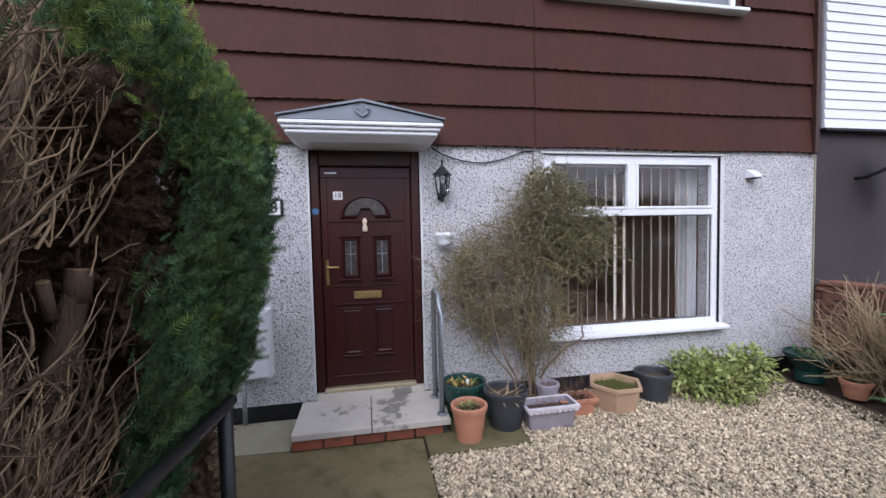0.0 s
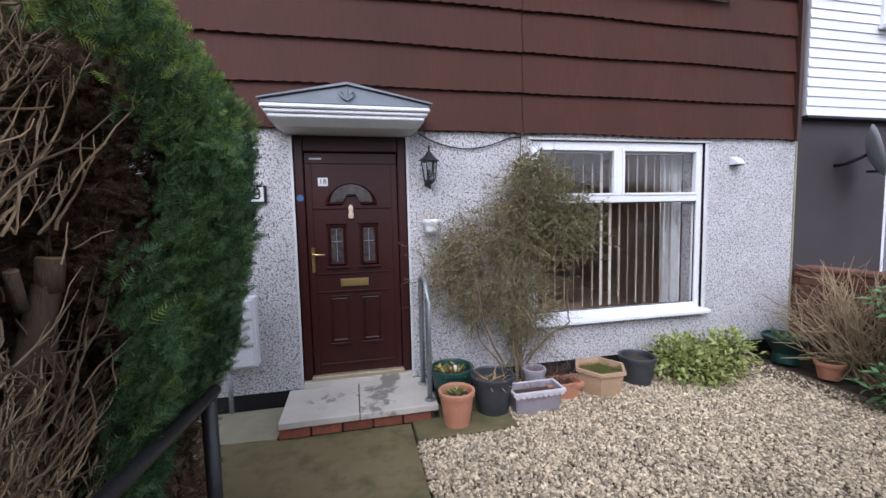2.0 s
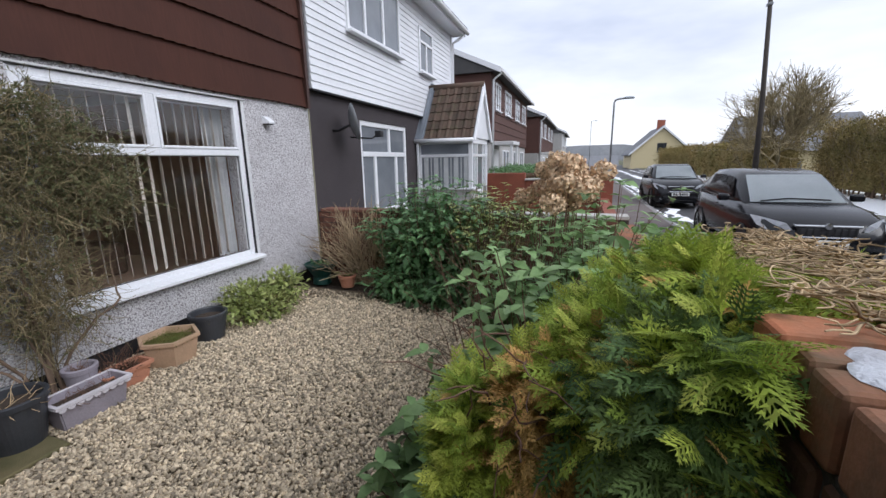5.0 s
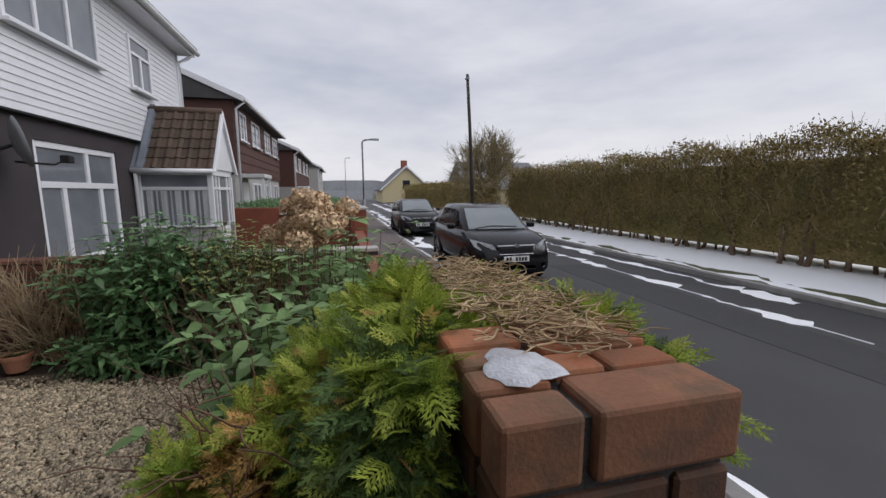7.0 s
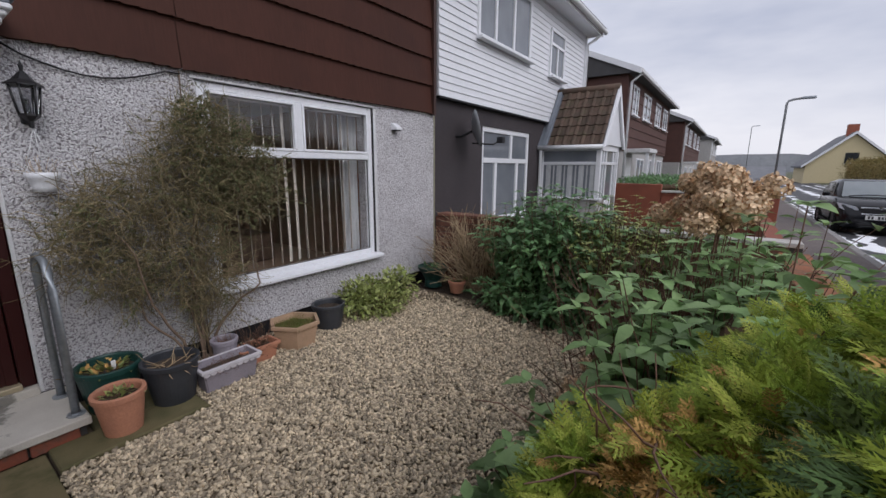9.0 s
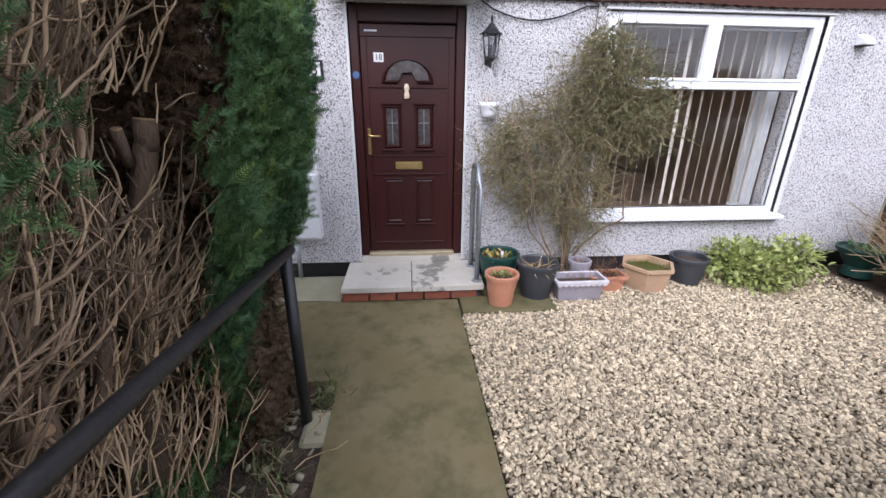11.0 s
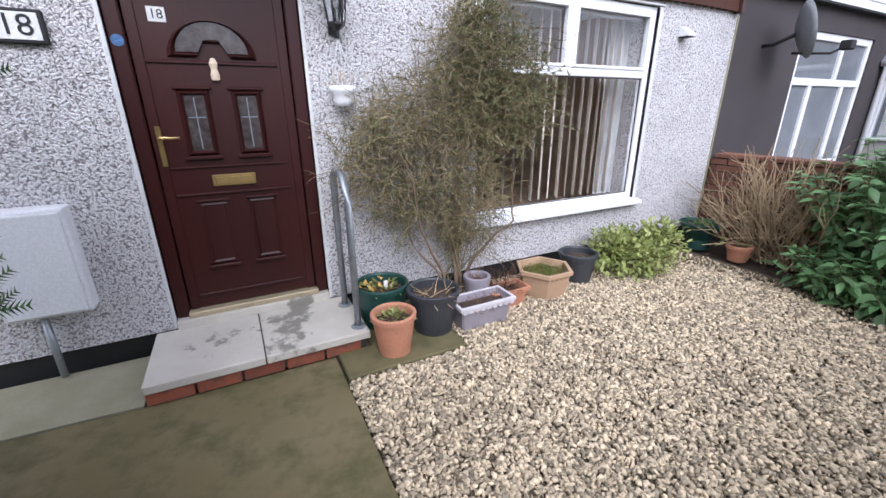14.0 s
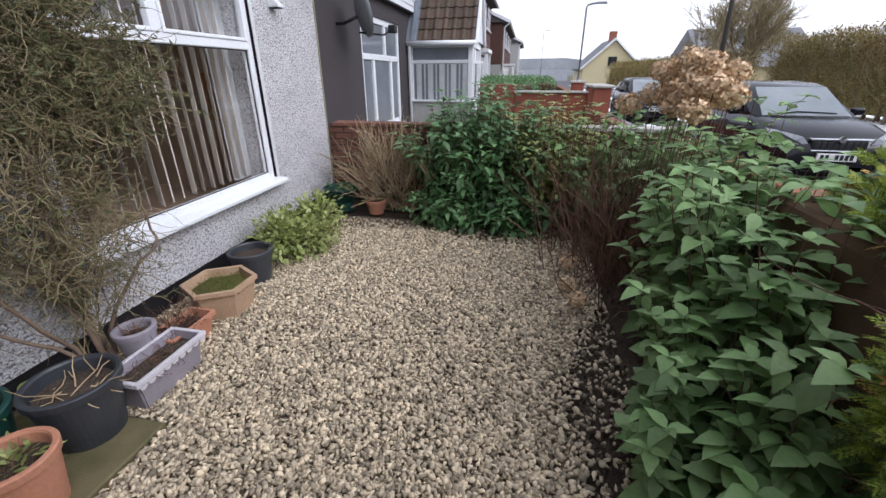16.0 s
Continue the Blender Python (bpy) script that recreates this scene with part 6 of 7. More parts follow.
for r in range(12):
    y0 = -4.1 + (0.11 if r % 2 else 0.0)
    while y0 < -0.03:
        y1 = min(y0 + 0.213, -0.006)
        part("brick", boxes([(5.25, y0, 0.002 + r * 0.075, 5.34, y1, 0.067 + r * 0.075)], 0.004), M["darkbrick"], dw)
        y0 += 0.224
y0 = -4.1
while y0 < -0.1:
    part("coping", boxes([(5.23, y0, 0.902, 5.47, min(y0 + 0.445, -0.006), 0.945)], 0.006), M["darkbrick"] if y0 > -2.5 else M["stone_cap"], dw)
    y0 += 0.45

# low conifer draped over the pillar and wall
lo = thing("low_conifer", (1.5, -3.7, 0), "lime-green conifer with dead brown patches beside the brick pillar", "shrub", "garden shrubs")
LP, LD, OP, OD, DP, DD = [], [], [], [], [], []
# centre, radii, count, share of dark sprays, share of dead ones
for c, rad, n, old, dry in (((1.44, -3.7, 1.07), (0.38, 0.18, 0.12), 1900, 0.25, 0.06), ((1.13, -3.76, 1.15), (0.22, 0.08, 0.13), 1000, 0.75, 0.02), ((1.3, -3.35, 0.78), (0.2, 0.06, 0.26), 900, 0.1, 0.04), ((1.3, -3.51, 0.93), (0.13, 0.12, 0.2), 1300, 0.1, 0.9),
                            ((1.95, -3.84, 0.98), (0.45, 0.23, 0.2), 1500, 0.25, 0.1), ((2.4, -3.98, 0.8), (0.5, 0.25, 0.35), 1000, 0.3, 0.1), ((1.5, -4.03, 1.13), (0.42, 0.18, 0.13), 1000, 0.1, 0.7), ((1.28, -4.3, 1.19), (0.36, 0.09, 0.1), 900, 0.3, 0.0),
                            ((1.75, -4.24, 1.08), (0.5, 0.15, 0.18), 900, 0.3, 0.05), ((1.4, -3.7, 0.7), (0.2, 0.14, 0.3), 160, 0.9, 0.1), ((1.1, -3.82, 1.29), (0.16, 0.05, 0.05), 160, 0.3, 0.1), ((1.45, -3.87, 1.27), (0.32, 0.08, 0.07), 520, 0.2, 0.05)):
    P, d = blob(n, c, rad, 0.55)
    ok2 = (P[:, 2] > 0) & ~((P[:, 0] < 1.15) & (P[:, 1] < -3.85) & (P[:, 1] > -4.24)) & (P[:, 0] > 0.88)
    P, d = P[ok2], d[ok2]
    # Downward-facing places get more of the dark green sprays.
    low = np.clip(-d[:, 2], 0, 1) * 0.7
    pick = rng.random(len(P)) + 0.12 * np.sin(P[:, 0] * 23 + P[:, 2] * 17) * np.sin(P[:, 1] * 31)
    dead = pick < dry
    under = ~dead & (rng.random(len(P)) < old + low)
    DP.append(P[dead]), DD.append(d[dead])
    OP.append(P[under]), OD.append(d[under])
    LP.append(P[~under & ~dead]), LD.append(d[~under & ~dead])


def sprays(name, P, d, lo_l, hi_l, material, label, lift=0.3, loose=0.35):
    v, f = spray_mesh(P, d * (1, 1, 0.6) + rng.normal(0, loose, d.shape) + (-0.15, 0.08, lift), rng.normal(0, 0.5, P.shape) + (0, 0, 1), lo_l + (hi_l - lo_l) * rng.uniform(0, 1, len(P)) ** 1.4, 0.3, FAN)
    raw(name, v, f, material, lo, label, kind="stuff")


P, d = np.concatenate(LP), np.concatenate(LD)
sprays("foliage", P, d, 0.05, 0.125, M["conifer_lime"], "lime-green feathery sprays")
tip = rng.random(len(P)) < 0.17 + 0.4 * (P[:, 1] > -3.5)
sprays("new_growth", P[tip] + 0.03 * d[tip], d[tip], 0.04, 0.09, M["conifer_tip"], "bright yellow-green tips", 0.4)
sprays("old_growth", np.concatenate(OP), np.concatenate(OD), 0.05, 0.13, M["conifer_dark"], "dark green sprays, more of them on the undersides", -0.25, 0.45)
sprays("dead_foliage", np.concatenate(DP), np.concatenate(DD), 0.04, 0.1, M["conifer_dead"], "dead orange-brown sprays", 0.0, 0.9)
paths = []
for i in range(170):
    q = (rng.uniform(0.99, 1.8), rng.uniform(-4.2, -3.94), PZ + rng.uniform(0.01, 0.035))
    ang = rng.normal(3.3, 1.1)
    main = wander(rng, q, (math.cos(ang), 0.7 * math.sin(ang), rng.normal(0, 0.05)), rng.uniform(0.08, 0.2), 9, 0.34)
    rad = rng.uniform(0.0015, 0.0038)
    paths.append((main, rad, rad * 0.5))
    for _ in range(4):
        j = rng.integers(2, 8)
        paths.append((wander(rng, main[j], unit(main[j] - main[j - 1]) + rng.normal(0, 0.7, 3) * (1, 1, 0.25), rng.uniform(0.04, 0.12), 6, 0.3), rad * 0.6, 0.0012))
for pts, r0, r1 in paths:
    pts[:, 2] = PZ + 0.008 + 0.35 * abs(pts[:, 2] - PZ - 0.008)
paths = [row for row in paths if row[0][:, 0].min() > 0.91 and row[0][:, 1].min() > -4.27 and row[0][:, 1].max() < -3.9 and row[0][:, 2].max() < PZ + 0.07]
v, f = tubes(paths, 5)
raw("bare_wood", v, f, M["twig_pale"], lo, "bare pale twigs lying over the bricks", kind="stuff")
v, f = tubes([(wander(rng, (rng.uniform(1.15, 1.6), rng.uniform(-3.8, -3.38), rng.uniform(0.3, 1.05)), (rng.normal(-0.2, 0.7), rng.normal(0.2, 0.6), rng.normal(0.4, 0.5)), rng.uniform(0.12, 0.4), 7, 0.3), 0.004, 0.0013) for _ in range(320)], 4)
raw("inner_growth", v, f, M["twig_red"], lo, kind="stuff")
# Solid brown block, put behind the hollow in place of deep shade.
part("inner_mass", boxes([(1.5, -3.84, -0.1, 2.7, -3.56, 0.95)], 0.05, 2), M["deadneedle"], lo, "brown block standing for the shaded inside of the shrub")

# ---- neighbouring house ----
NX0, NX1, NZ = 5.24, 11.4, 2.57
nh = thing("neighbour_house", (8.3, 3, 0), "terraced house with charcoal ground floor and white boarding above", "house", "terraced houses")
NW0, NW1, NWB, NWT = 6.57, 8.49, 0.62, 2.28
for bx in ((NX0, 0.0, -0.2, NW0, 0.3, NZ), (NW1, 0.0, -0.2, NX1, 0.3, NZ), (NW0, 0.0, -0.2, NW1, 0.3, NWB), (NW0, 0.0, NWT, NW1, 0.3, NZ)):
    part("wall", boxes([bx]), M["charcoal"], nh, "charcoal painted render")
part("upper_wall", boxes([(NX0, -0.05, NZ, NX1, 0.3, 4.86)]), M["weather_white"], nh)
part("back", boxes([(NX0, 0.3, -0.2, NX1, 7.0, 4.86)]), M["charcoal"], nh)
zb, r = NZ, 0
while zb < 4.8:
    part("board", prism([(-0.05, zb), (-0.085, zb), (-0.071, min(zb + 0.106, 4.85)), (-0.05, min(zb + 0.106, 4.85))], "x", NX0 - 0.01, NX1), M["weather_white"], nh)
    zb += 0.1
part("drip_trim", boxes([(NX0, -0.09, NZ - 0.03, NX1, 0.0, NZ - 0.002)], 0.004), M["ink"], nh)
part("corner_trim", boxes([(NX1 - 0.01, -0.115, NZ, NX1 + 0.05, 0.0, 4.86)], 0.004), M["upvc"], nh)
part("soffit", boxes([(NX0, -0.4, 4.8, 11.6, -0.05, 4.83)]), M["upvc"], nh)
part("fascia", boxes([(NX0, -0.43, 4.78, 11.62, -0.4, 4.98)], 0.004), M["upvc"], nh)
v, f = tubes([([(NX0, -0.48, 4.9), (11.66, -0.48, 4.88)], 0.06, 0.06)], 10)
raw("gutter", v, f, M["upvc_dull"], nh)
pipe("downpipe", [(11.5, -0.47, 4.86), (11.46, -0.3, 4.7), (11.44, -0.12, 4.6), (11.44, -0.12, 0.0)], 0.04, M["upvc"], nh)
part("roof", prism([(-0.5, 4.97), (3.3, 6.7), (7.4, 4.97), (7.4, 4.9), (-0.5, 4.9)], "x", NX0, 11.65), M["roof"], nh)
ww = tagged(part("window", boxes([(NW0, 0.05, NWB, NW1, 0.06, NWB + 0.01)]), M["upvc"], nh), label="white plastic front window")


def flat_window(parent, x0, x1, z0, z1, y, cols, transom=None, sill=True, name="window", pane="paneback", w=0.055, curtain=True, recess=0.04):
    """A window of a house front: frame, bars, panes and sill as pieces of one part."""
    items = [(x0, y, z0, x0 + w, y + 0.06, z1), (x1 - w, y, z0, x1, y + 0.06, z1), (x0 + w, y, z0, x1 - w, y + 0.06, z0 + w), (x0 + w, y, z1 - w, x1 - w, y + 0.06, z1)]
    win = part(name, boxes(items, 0.004), M["upvc"], parent)
    for c in cols:
        part("mullion", boxes([(c - w / 2, y - 0.004, z0 + w, c + w / 2, y + 0.056, z1 - w if transom is None else transom)], 0.003), M["upvc"], win)
    if transom is not None:
        part("transom", boxes([(x0 + w, y - 0.006, transom - w / 2, x1 - w, y + 0.056, transom + w / 2)], 0.003), M["upvc"], win)
    part("pane", boxes([(x0 + w * 0.8, y + 0.025, z0 + w * 0.8, x1 - w * 0.8, y + 0.035, z1 - w * 0.8)]), M[pane], win)
    if sill:
        part("sill", boxes([(x0 - 0.04, y - 0.09, z0 - 0.05, x1 + 0.04, y + 0.02, z0 - 0.003)], 0.006), M["upvc"], win)
    return win


bpy.data.objects.remove(ww)
w1 = flat_window(nh, NW0, NW1, NWB, NWT, 0.02, (7.1, 7.98), 1.72, pane="paneback", w=0.085)
part("mullion", boxes([(7.66, 0.014, 1.75, 7.73, 0.076, NWT - 0.05)], 0.003), M["upvc"], w1)
flat_window(nh, 6.2, 8.1, 3.56, 4.62, -0.115, (6.75, 7.4), None)
w2 = flat_window(nh, 9.1, 9.93, 3.5, 4.42, -0.115, (9.5,), 4.12)
sd = thing("satellite_dish", (5.75, -0.3, 2.1), "dark satellite dish on the charcoal wall", "satellite dish")
part("dish", lathe([(0, 0.0), (0.12, 0.012), (0.22, 0.045), (0.27, 0.075), (0.275, 0.072), (0.22, 0.036), (0.12, 0.002), (0, -0.01)], (0, 0, 0), 28), M["steelgrey"], sd, smooth=True).matrix_basis = pose(5.78, -0.3, 2.15, 78, 0, 38)
pipe("arm", [(5.8, -0.28, 1.95), (5.95, -0.55, 1.93), (6.0, -0.62, 1.98)], 0.012, M["ink"], sd, 8)
part("receiver", boxes([(5.95, -0.7, 1.95, 6.05, -0.6, 2.04)], 0.015, 2), M["ink"], sd)
pipe("bracket", [(5.78, -0.28, 2.12), (5.78, -0.1, 2.05), (5.78, 0.0, 2.05)], 0.02, M["ink"], sd, 8)

# porch
po = thing("porch", (9.75, -0.7, 0), "white glazed porch with a steep brown tiled gable roof", "porch")
QX0, QX1, QY, QZ = 9.02, 10.5, -1.3, 2.06
for bx in ((QX0, QY, -0.1, QX0 + 0.1, -0.01, 0.95), (QX1 - 0.1, QY, -0.1, QX1, -0.01, 0.95), (QX0 + 0.1, QY, -0.1, QX0 + 0.5, QY + 0.1, 0.95)):
    part("dwarf_wall", boxes([bx], 0.004), M["greyrender"], po)
for bx in ((QX0, QY, 0.95, QX0 + 0.09, QY + 0.09, QZ), (QX1 - 0.09, QY, 0.95, QX1, QY + 0.09, QZ), (QX0, -0.1, 0.95, QX0 + 0.09, -0.01, QZ)):
    part("corner_post", boxes([bx], 0.004), M["upvc"], po)
part("sill", boxes([(QX0 - 0.05, QY - 0.05, 0.95, QX0 + 0.12, -0.01, 0.985)], 0.005), M["upvc"], po)
part("head", boxes([(QX0, QY, QZ - 0.12, QX0 + 0.08, -0.01, QZ), (QX0, QY, QZ - 0.12, QX1, QY + 0.08, QZ), (QX1 - 0.08, QY, QZ - 0.12, QX1, -0.01, QZ)], 0.004), M["upvc"], po)
part("transom", boxes([(QX0 + 0.01, QY + 0.09, 1.66, QX0 + 0.07, -0.1, 1.72)], 0.004), M["upvc"], po)
part("pane", boxes([(QX0 + 0.03, QY + 0.09, 0.985, QX0 + 0.04, -0.1, 1.66)]), M["net"], po, "pale vertical blind behind the glass")
part("pane", boxes([(QX0 + 0.03, QY + 0.09, 1.72, QX0 + 0.04, -0.1, QZ - 0.12)]), M["paneback"], po)
for i in range(14):
    part("blind_slat", boxes([(QX0 + 0.022, QY + 0.12 + i * 0.078, 0.99, QX0 + 0.03, QY + 0.165 + i * 0.078, 1.65)]), M["paneback" if i % 3 else "net"], po)
part("door", boxes([(QX0 + 0.5, QY + 0.02, 0.0, QX0 + 0.56, QY + 0.08, QZ - 0.12), (QX1 - 0.4, QY + 0.02, 0, QX1 - 0.34, QY + 0.08, QZ - 0.12), (QX0 + 0.56, QY + 0.02, 0, QX1 - 0.4, QY + 0.08, 0.9)], 0.004), M["upvc"], po)
part("pane", boxes([(QX0 + 0.1, QY + 0.04, 0.99, QX1 - 0.1, QY + 0.05, QZ - 0.12)]), M["paneback"], po)
part("front_bar", boxes([(QX0 + 0.28, QY + 0.01, 0.95, QX0 + 0.32, QY + 0.06, QZ - 0.12), (QX1 - 0.2, QY + 0.01, 0.95, QX1 - 0.16, QY + 0.06, QZ - 0.12), (QX0 + 0.09, QY + 0.01, 1.66, QX1 - 0.09, QY + 0.06, 1.72)], 0.003), M["upvc"], po)
RX, RZ = (QX0 + QX1) / 2, 3.24
part("gable", prism([(QX0 - 0.02, QZ), (QX1 + 0.02, QZ), (RX, RZ - 0.06)], "y", QY - 0.04, QY + 0.02), M["weather_white"], po)
part("bargeboard", prism([(QX0 - 0.14, QZ - 0.06), (RX, RZ + 0.02), (QX1 + 0.14, QZ - 0.06), (QX1 + 0.02, QZ - 0.06), (RX, RZ - 0.17), (QX0 - 0.02, QZ - 0.06)], "y", QY - 0.1, QY - 0.05, 0.004), M["upvc"], po)
slope = math.hypot(RX - QX0 + 0.1, RZ - QZ)
ux, uz = (RX - QX0 + 0.1) / slope, (RZ - QZ) / slope
part("roof_deck", prism([(QX0 - 0.12, QZ - 0.02), (RX, RZ - 0.02), (QX1 + 0.12, QZ - 0.02), (QX1 + 0.08, QZ - 0.05), (RX, RZ - 0.07), (QX0 - 0.08, QZ - 0.05)], "y", QY - 0.04, -0.002), M["lead"], po)
for row in range(6):
    s0, s1 = row * slope / 6, (row + 1) * slope / 6 + 0.02
    for c in range(6):
        y0, y1 = QY - 0.04 + c * 0.185, QY - 0.04 + c * 0.185 + 0.19
        bm, prev = bmesh.new(), None
        for i in range(9):
            y = y0 + (y1 - y0) * i / 8
            lift = 0.012 + 0.026 * max(0, math.cos(math.pi * (i - 2) / 4))
            a = bm.verts.new((QX0 - 0.1 + ux * s0 - uz * (lift + 0.022), y, QZ - 0.02 + uz * s0 + ux * (lift + 0.022)))
            b = bm.verts.new((QX0 - 0.1 + ux * s1 - uz * lift, y, QZ - 0.02 + uz * s1 + ux * lift))
            g = bm.verts.new((QX0 - 0.1 + ux * s0, y, QZ - 0.02 + uz * s0))
            if prev:
                bm.faces.new((prev[0], a, b, prev[1]))
                bm.faces.new((prev[2], g, a, prev[0]))
            prev = (a, b, g)
        part("roof_tile", bm, M["tile"], po)
pipe("ridge", [(RX, QY - 0.08, RZ + 0.0), (RX, -0.02, RZ + 0.0)], 0.07, M["tile"], po)
part("flashing", prism([(QX0 - 0.14, QZ), (RX, RZ + 0.1), (RX + 0.02, RZ), (QX0 - 0.02, QZ)], "y", -0.19, -0.1), M["lead"], po, "grey lead flashing")
pipe("gutter", [(QX0 - 0.13, QY - 0.05, QZ - 0.05), (QX0 - 0.13, -0.02, QZ - 0.05)], 0.045, M["upvc"], po)
pipe("downpipe", [(QX0 - 0.12, -0.08, QZ - 0.06), (QX0 - 0.05, -0.05, QZ - 0.25), (QX0 - 0.05, -0.05, 0.0)], 0.032, M["upvc"], po)


# ---- further terraces ----
def terrace(x0, x1, y, zg, eave, label, wallmat, lowmat, wins, depth=7.0, porch=True):
    h = thing("terraced_house", ((x0 + x1) / 2, y + 3, zg), label, "house", "terraced houses")
    part("lower_wall", boxes([(x0, y, -0.3, x1, y + depth, zg + 2.35)]), M[lowmat], h)
    part("upper_wall", boxes([(x0, y - 0.08, zg + 2.35, x1, y + depth, eave)]), M[wallmat], h)
    zz = zg + 2.5
    while zz < eave - 0.1:
        part("board", boxes([(x0 - 0.02, y - 0.11, zz, x1, y - 0.08, zz + 0.03)]), M[wallmat], h)
        zz += 0.34
    mid = y + depth / 2
    part("roof", prism([(y - 0.45, eave + 0.02), (mid, eave + 1.75), (y + depth + 0.3, eave + 0.02), (y + depth + 0.3, eave - 0.08), (y - 0.45, eave - 0.08)], "x", x0 - 0.15, x1 + 0.1), M["roof"], h)
    part("gable_wall", prism([(y, eave - 0.1), (mid, eave + 1.6), (y + depth, eave - 0.1)], "x", x0, x0 + 0.2), M[wallmat], h)
    part("bargeboard", prism([(y - 0.5, eave - 0.16), (mid, eave + 1.6), (mid, eave + 1.8), (y - 0.5, eave + 0.04)], "x", x0 - 0.2, x0 - 0.14, 0.004), M["upvc"], h)
    part("gutter", boxes([(x0 - 0.15, y - 0.55, eave - 0.12, x1, y - 0.43, eave + 0.02)], 0.02), M["upvc_dull"], h)
    pipe("downpipe", [(x0 + 0.1, y - 0.48, eave - 0.1), (x0 + 0.08, y - 0.18, eave - 0.35), (x0 + 0.08, y - 0.15, zg)], 0.045, M["upvc"], h)
    for a, b in wins:
        flat_window(h, x0 + a, x0 + b, eave - 1.35, eave - 0.3, y - 0.12, ((2 * x0 + a + b) / 2,), w=0.07)
        flat_window(h, x0 + a, x0 + b, zg + 0.85, zg + 2.1, y - 0.05, ((2 * x0 + a + b) / 2,), w=0.07)
    if porch:
        part("porch", boxes([(x0 + 0.6, y - 0.9, zg + 2.25, x0 + 2.2, y - 0.08, zg + 2.4)], 0.02), M["upvc_dull"], h)
        for px in (x0 + 0.65, x0 + 2.05):
            part("porch_post", boxes([(px, y - 0.85, zg, px + 0.1, y - 0.75, zg + 2.25)]), M["upvc"], h)
        part("door", boxes([(x0 + 0.9, y - 0.05, zg, x0 + 1.85, y - 0.005, zg + 2.1)], 0.01), M["upvc"], h)


terrace(16.4, 27.0, 0.0, -0.1, 4.9, "brown boarded terraced house with white windows", "brownhouse", "greyrender", ((0.9, 1.9), (3.0, 4.6), (6.0, 7.4), (8.4, 9.8)))
terrace(29.0, 42.0, -0.6, -0.4, 4.4, "brown boarded terraced house further down the street", "brownhouse", "greyrender", ((0.9, 2.0), (3.4, 5.0), (7.0, 8.4), (10.0, 11.6)))
terrace(46.0, 58.0, -1.2, -0.8, 4.3, "pale rendered terraced house far down the street", "greyrender", "greyrender", ((1.5, 3.0), (5.5, 7.0), (9, 10.5)))

rw = tagged(thing("red_garden_wall", (12.0, -2.4, 0), "stepped red painted garden wall beyond the neighbour", "wall"), kind="structure")
part("high_part", boxes([(11.95, -2.05, -0.2, 12.15, -0.3, 1.2)], 0.01), M["redwall"], rw)
part("low_part", boxes([(11.95, -4.1, -0.2, 12.15, -2.06, 1.0)], 0.01), M["redwall"], rw)
part("coping", boxes([(11.9, -4.12, 1.002, 12.2, -2.06, 1.05)], 0.006), M["stone_cap"], rw)
structure("neighbour_front_wall", boxes([(5.4, -4.2, -0.3, 11.0, -3.98, 0.62), (12.2, -4.2, -0.3, 16.0, -3.98, 0.85), (17.5, -4.2, -0.3, 27.0, -3.98, 0.8)], 0.01), M["redwall"], "low red brick front walls along the pavement", "wall")
for x in (11.2, 12.1, 16.2):
    g = thing("gate_pier", (x, -4.1, 0), "red brick gate pier with a pale snowy cap", "pillar", "gate piers")
    part("shaft", boxes([(x - 0.2, -4.3, -0.3, x + 0.2, -3.9, 1.15)], 0.01), M["redwall"], g)
    part("cap", boxes([(x - 0.25, -4.35, 1.15, x + 0.25, -3.85, 1.22)], 0.02), M["stone_cap"], g)


def hedge_block(name, x0, x1, y0, y1, z0, z1, n, size, material, label, core="deadneedle", lump=0.12, category="hedge"):
    h = thing(name, ((x0 + x1) / 2, (y0 + y1) / 2, z0), label, category)
    part("inner_mass", boxes([(x0 + lump, y0 + lump, z0 - 0.1, x1 - lump, y1 - lump, z1 - 1.5 * lump)], 0.05), M[core], h, "dark inside of the hedge")
    face = rng.choice(3, n, p=(0.62, 0.3, 0.08))
    P = np.stack([rng.uniform(x0, x1, n), np.where(rng.random(n) < 0.75, y1, y0) + 0.0, rng.uniform(z0, z1, n)], 1)
    P[face == 1, 1] = rng.uniform(y0, y1, (face == 1).sum())
    P[face == 1, 2] = z1
    P[face == 2, 0] = x0
    P[face == 2, 1] = rng.uniform(y0, y1, (face == 2).sum())
    wob = lump * (np.sin(P[:, 0] * 1.9) * np.cos(P[:, 2] * 2.3) + 0.6 * np.sin(P[:, 0] * 5.3 + 1))
    P[:, 1] += np.where(face == 0, wob * np.sign(P[:, 1] - (y0 + y1) / 2), 0) + rng.normal(0, lump * 0.5, n)
    P[:, 2] += np.where(face == 1, wob, 0) + rng.normal(0, lump * 0.5, n)
    P[:, 2] = np.maximum(P[:, 2], z0)
    D = rng.normal(0, 1, (n, 3)) + np.where(face[:, None] == 1, (0, 0, 1.0), (0, 0.6, 0.5))
    v, f = leaf_mesh(P, D, rng.normal(0, 1, (n, 3)), size * rng.uniform(0.6, 1.4, n), size * 0.45 * rng.uniform(0.6, 1.4, n))
    raw("foliage", v, f, M[material], h, kind="stuff")
    return h


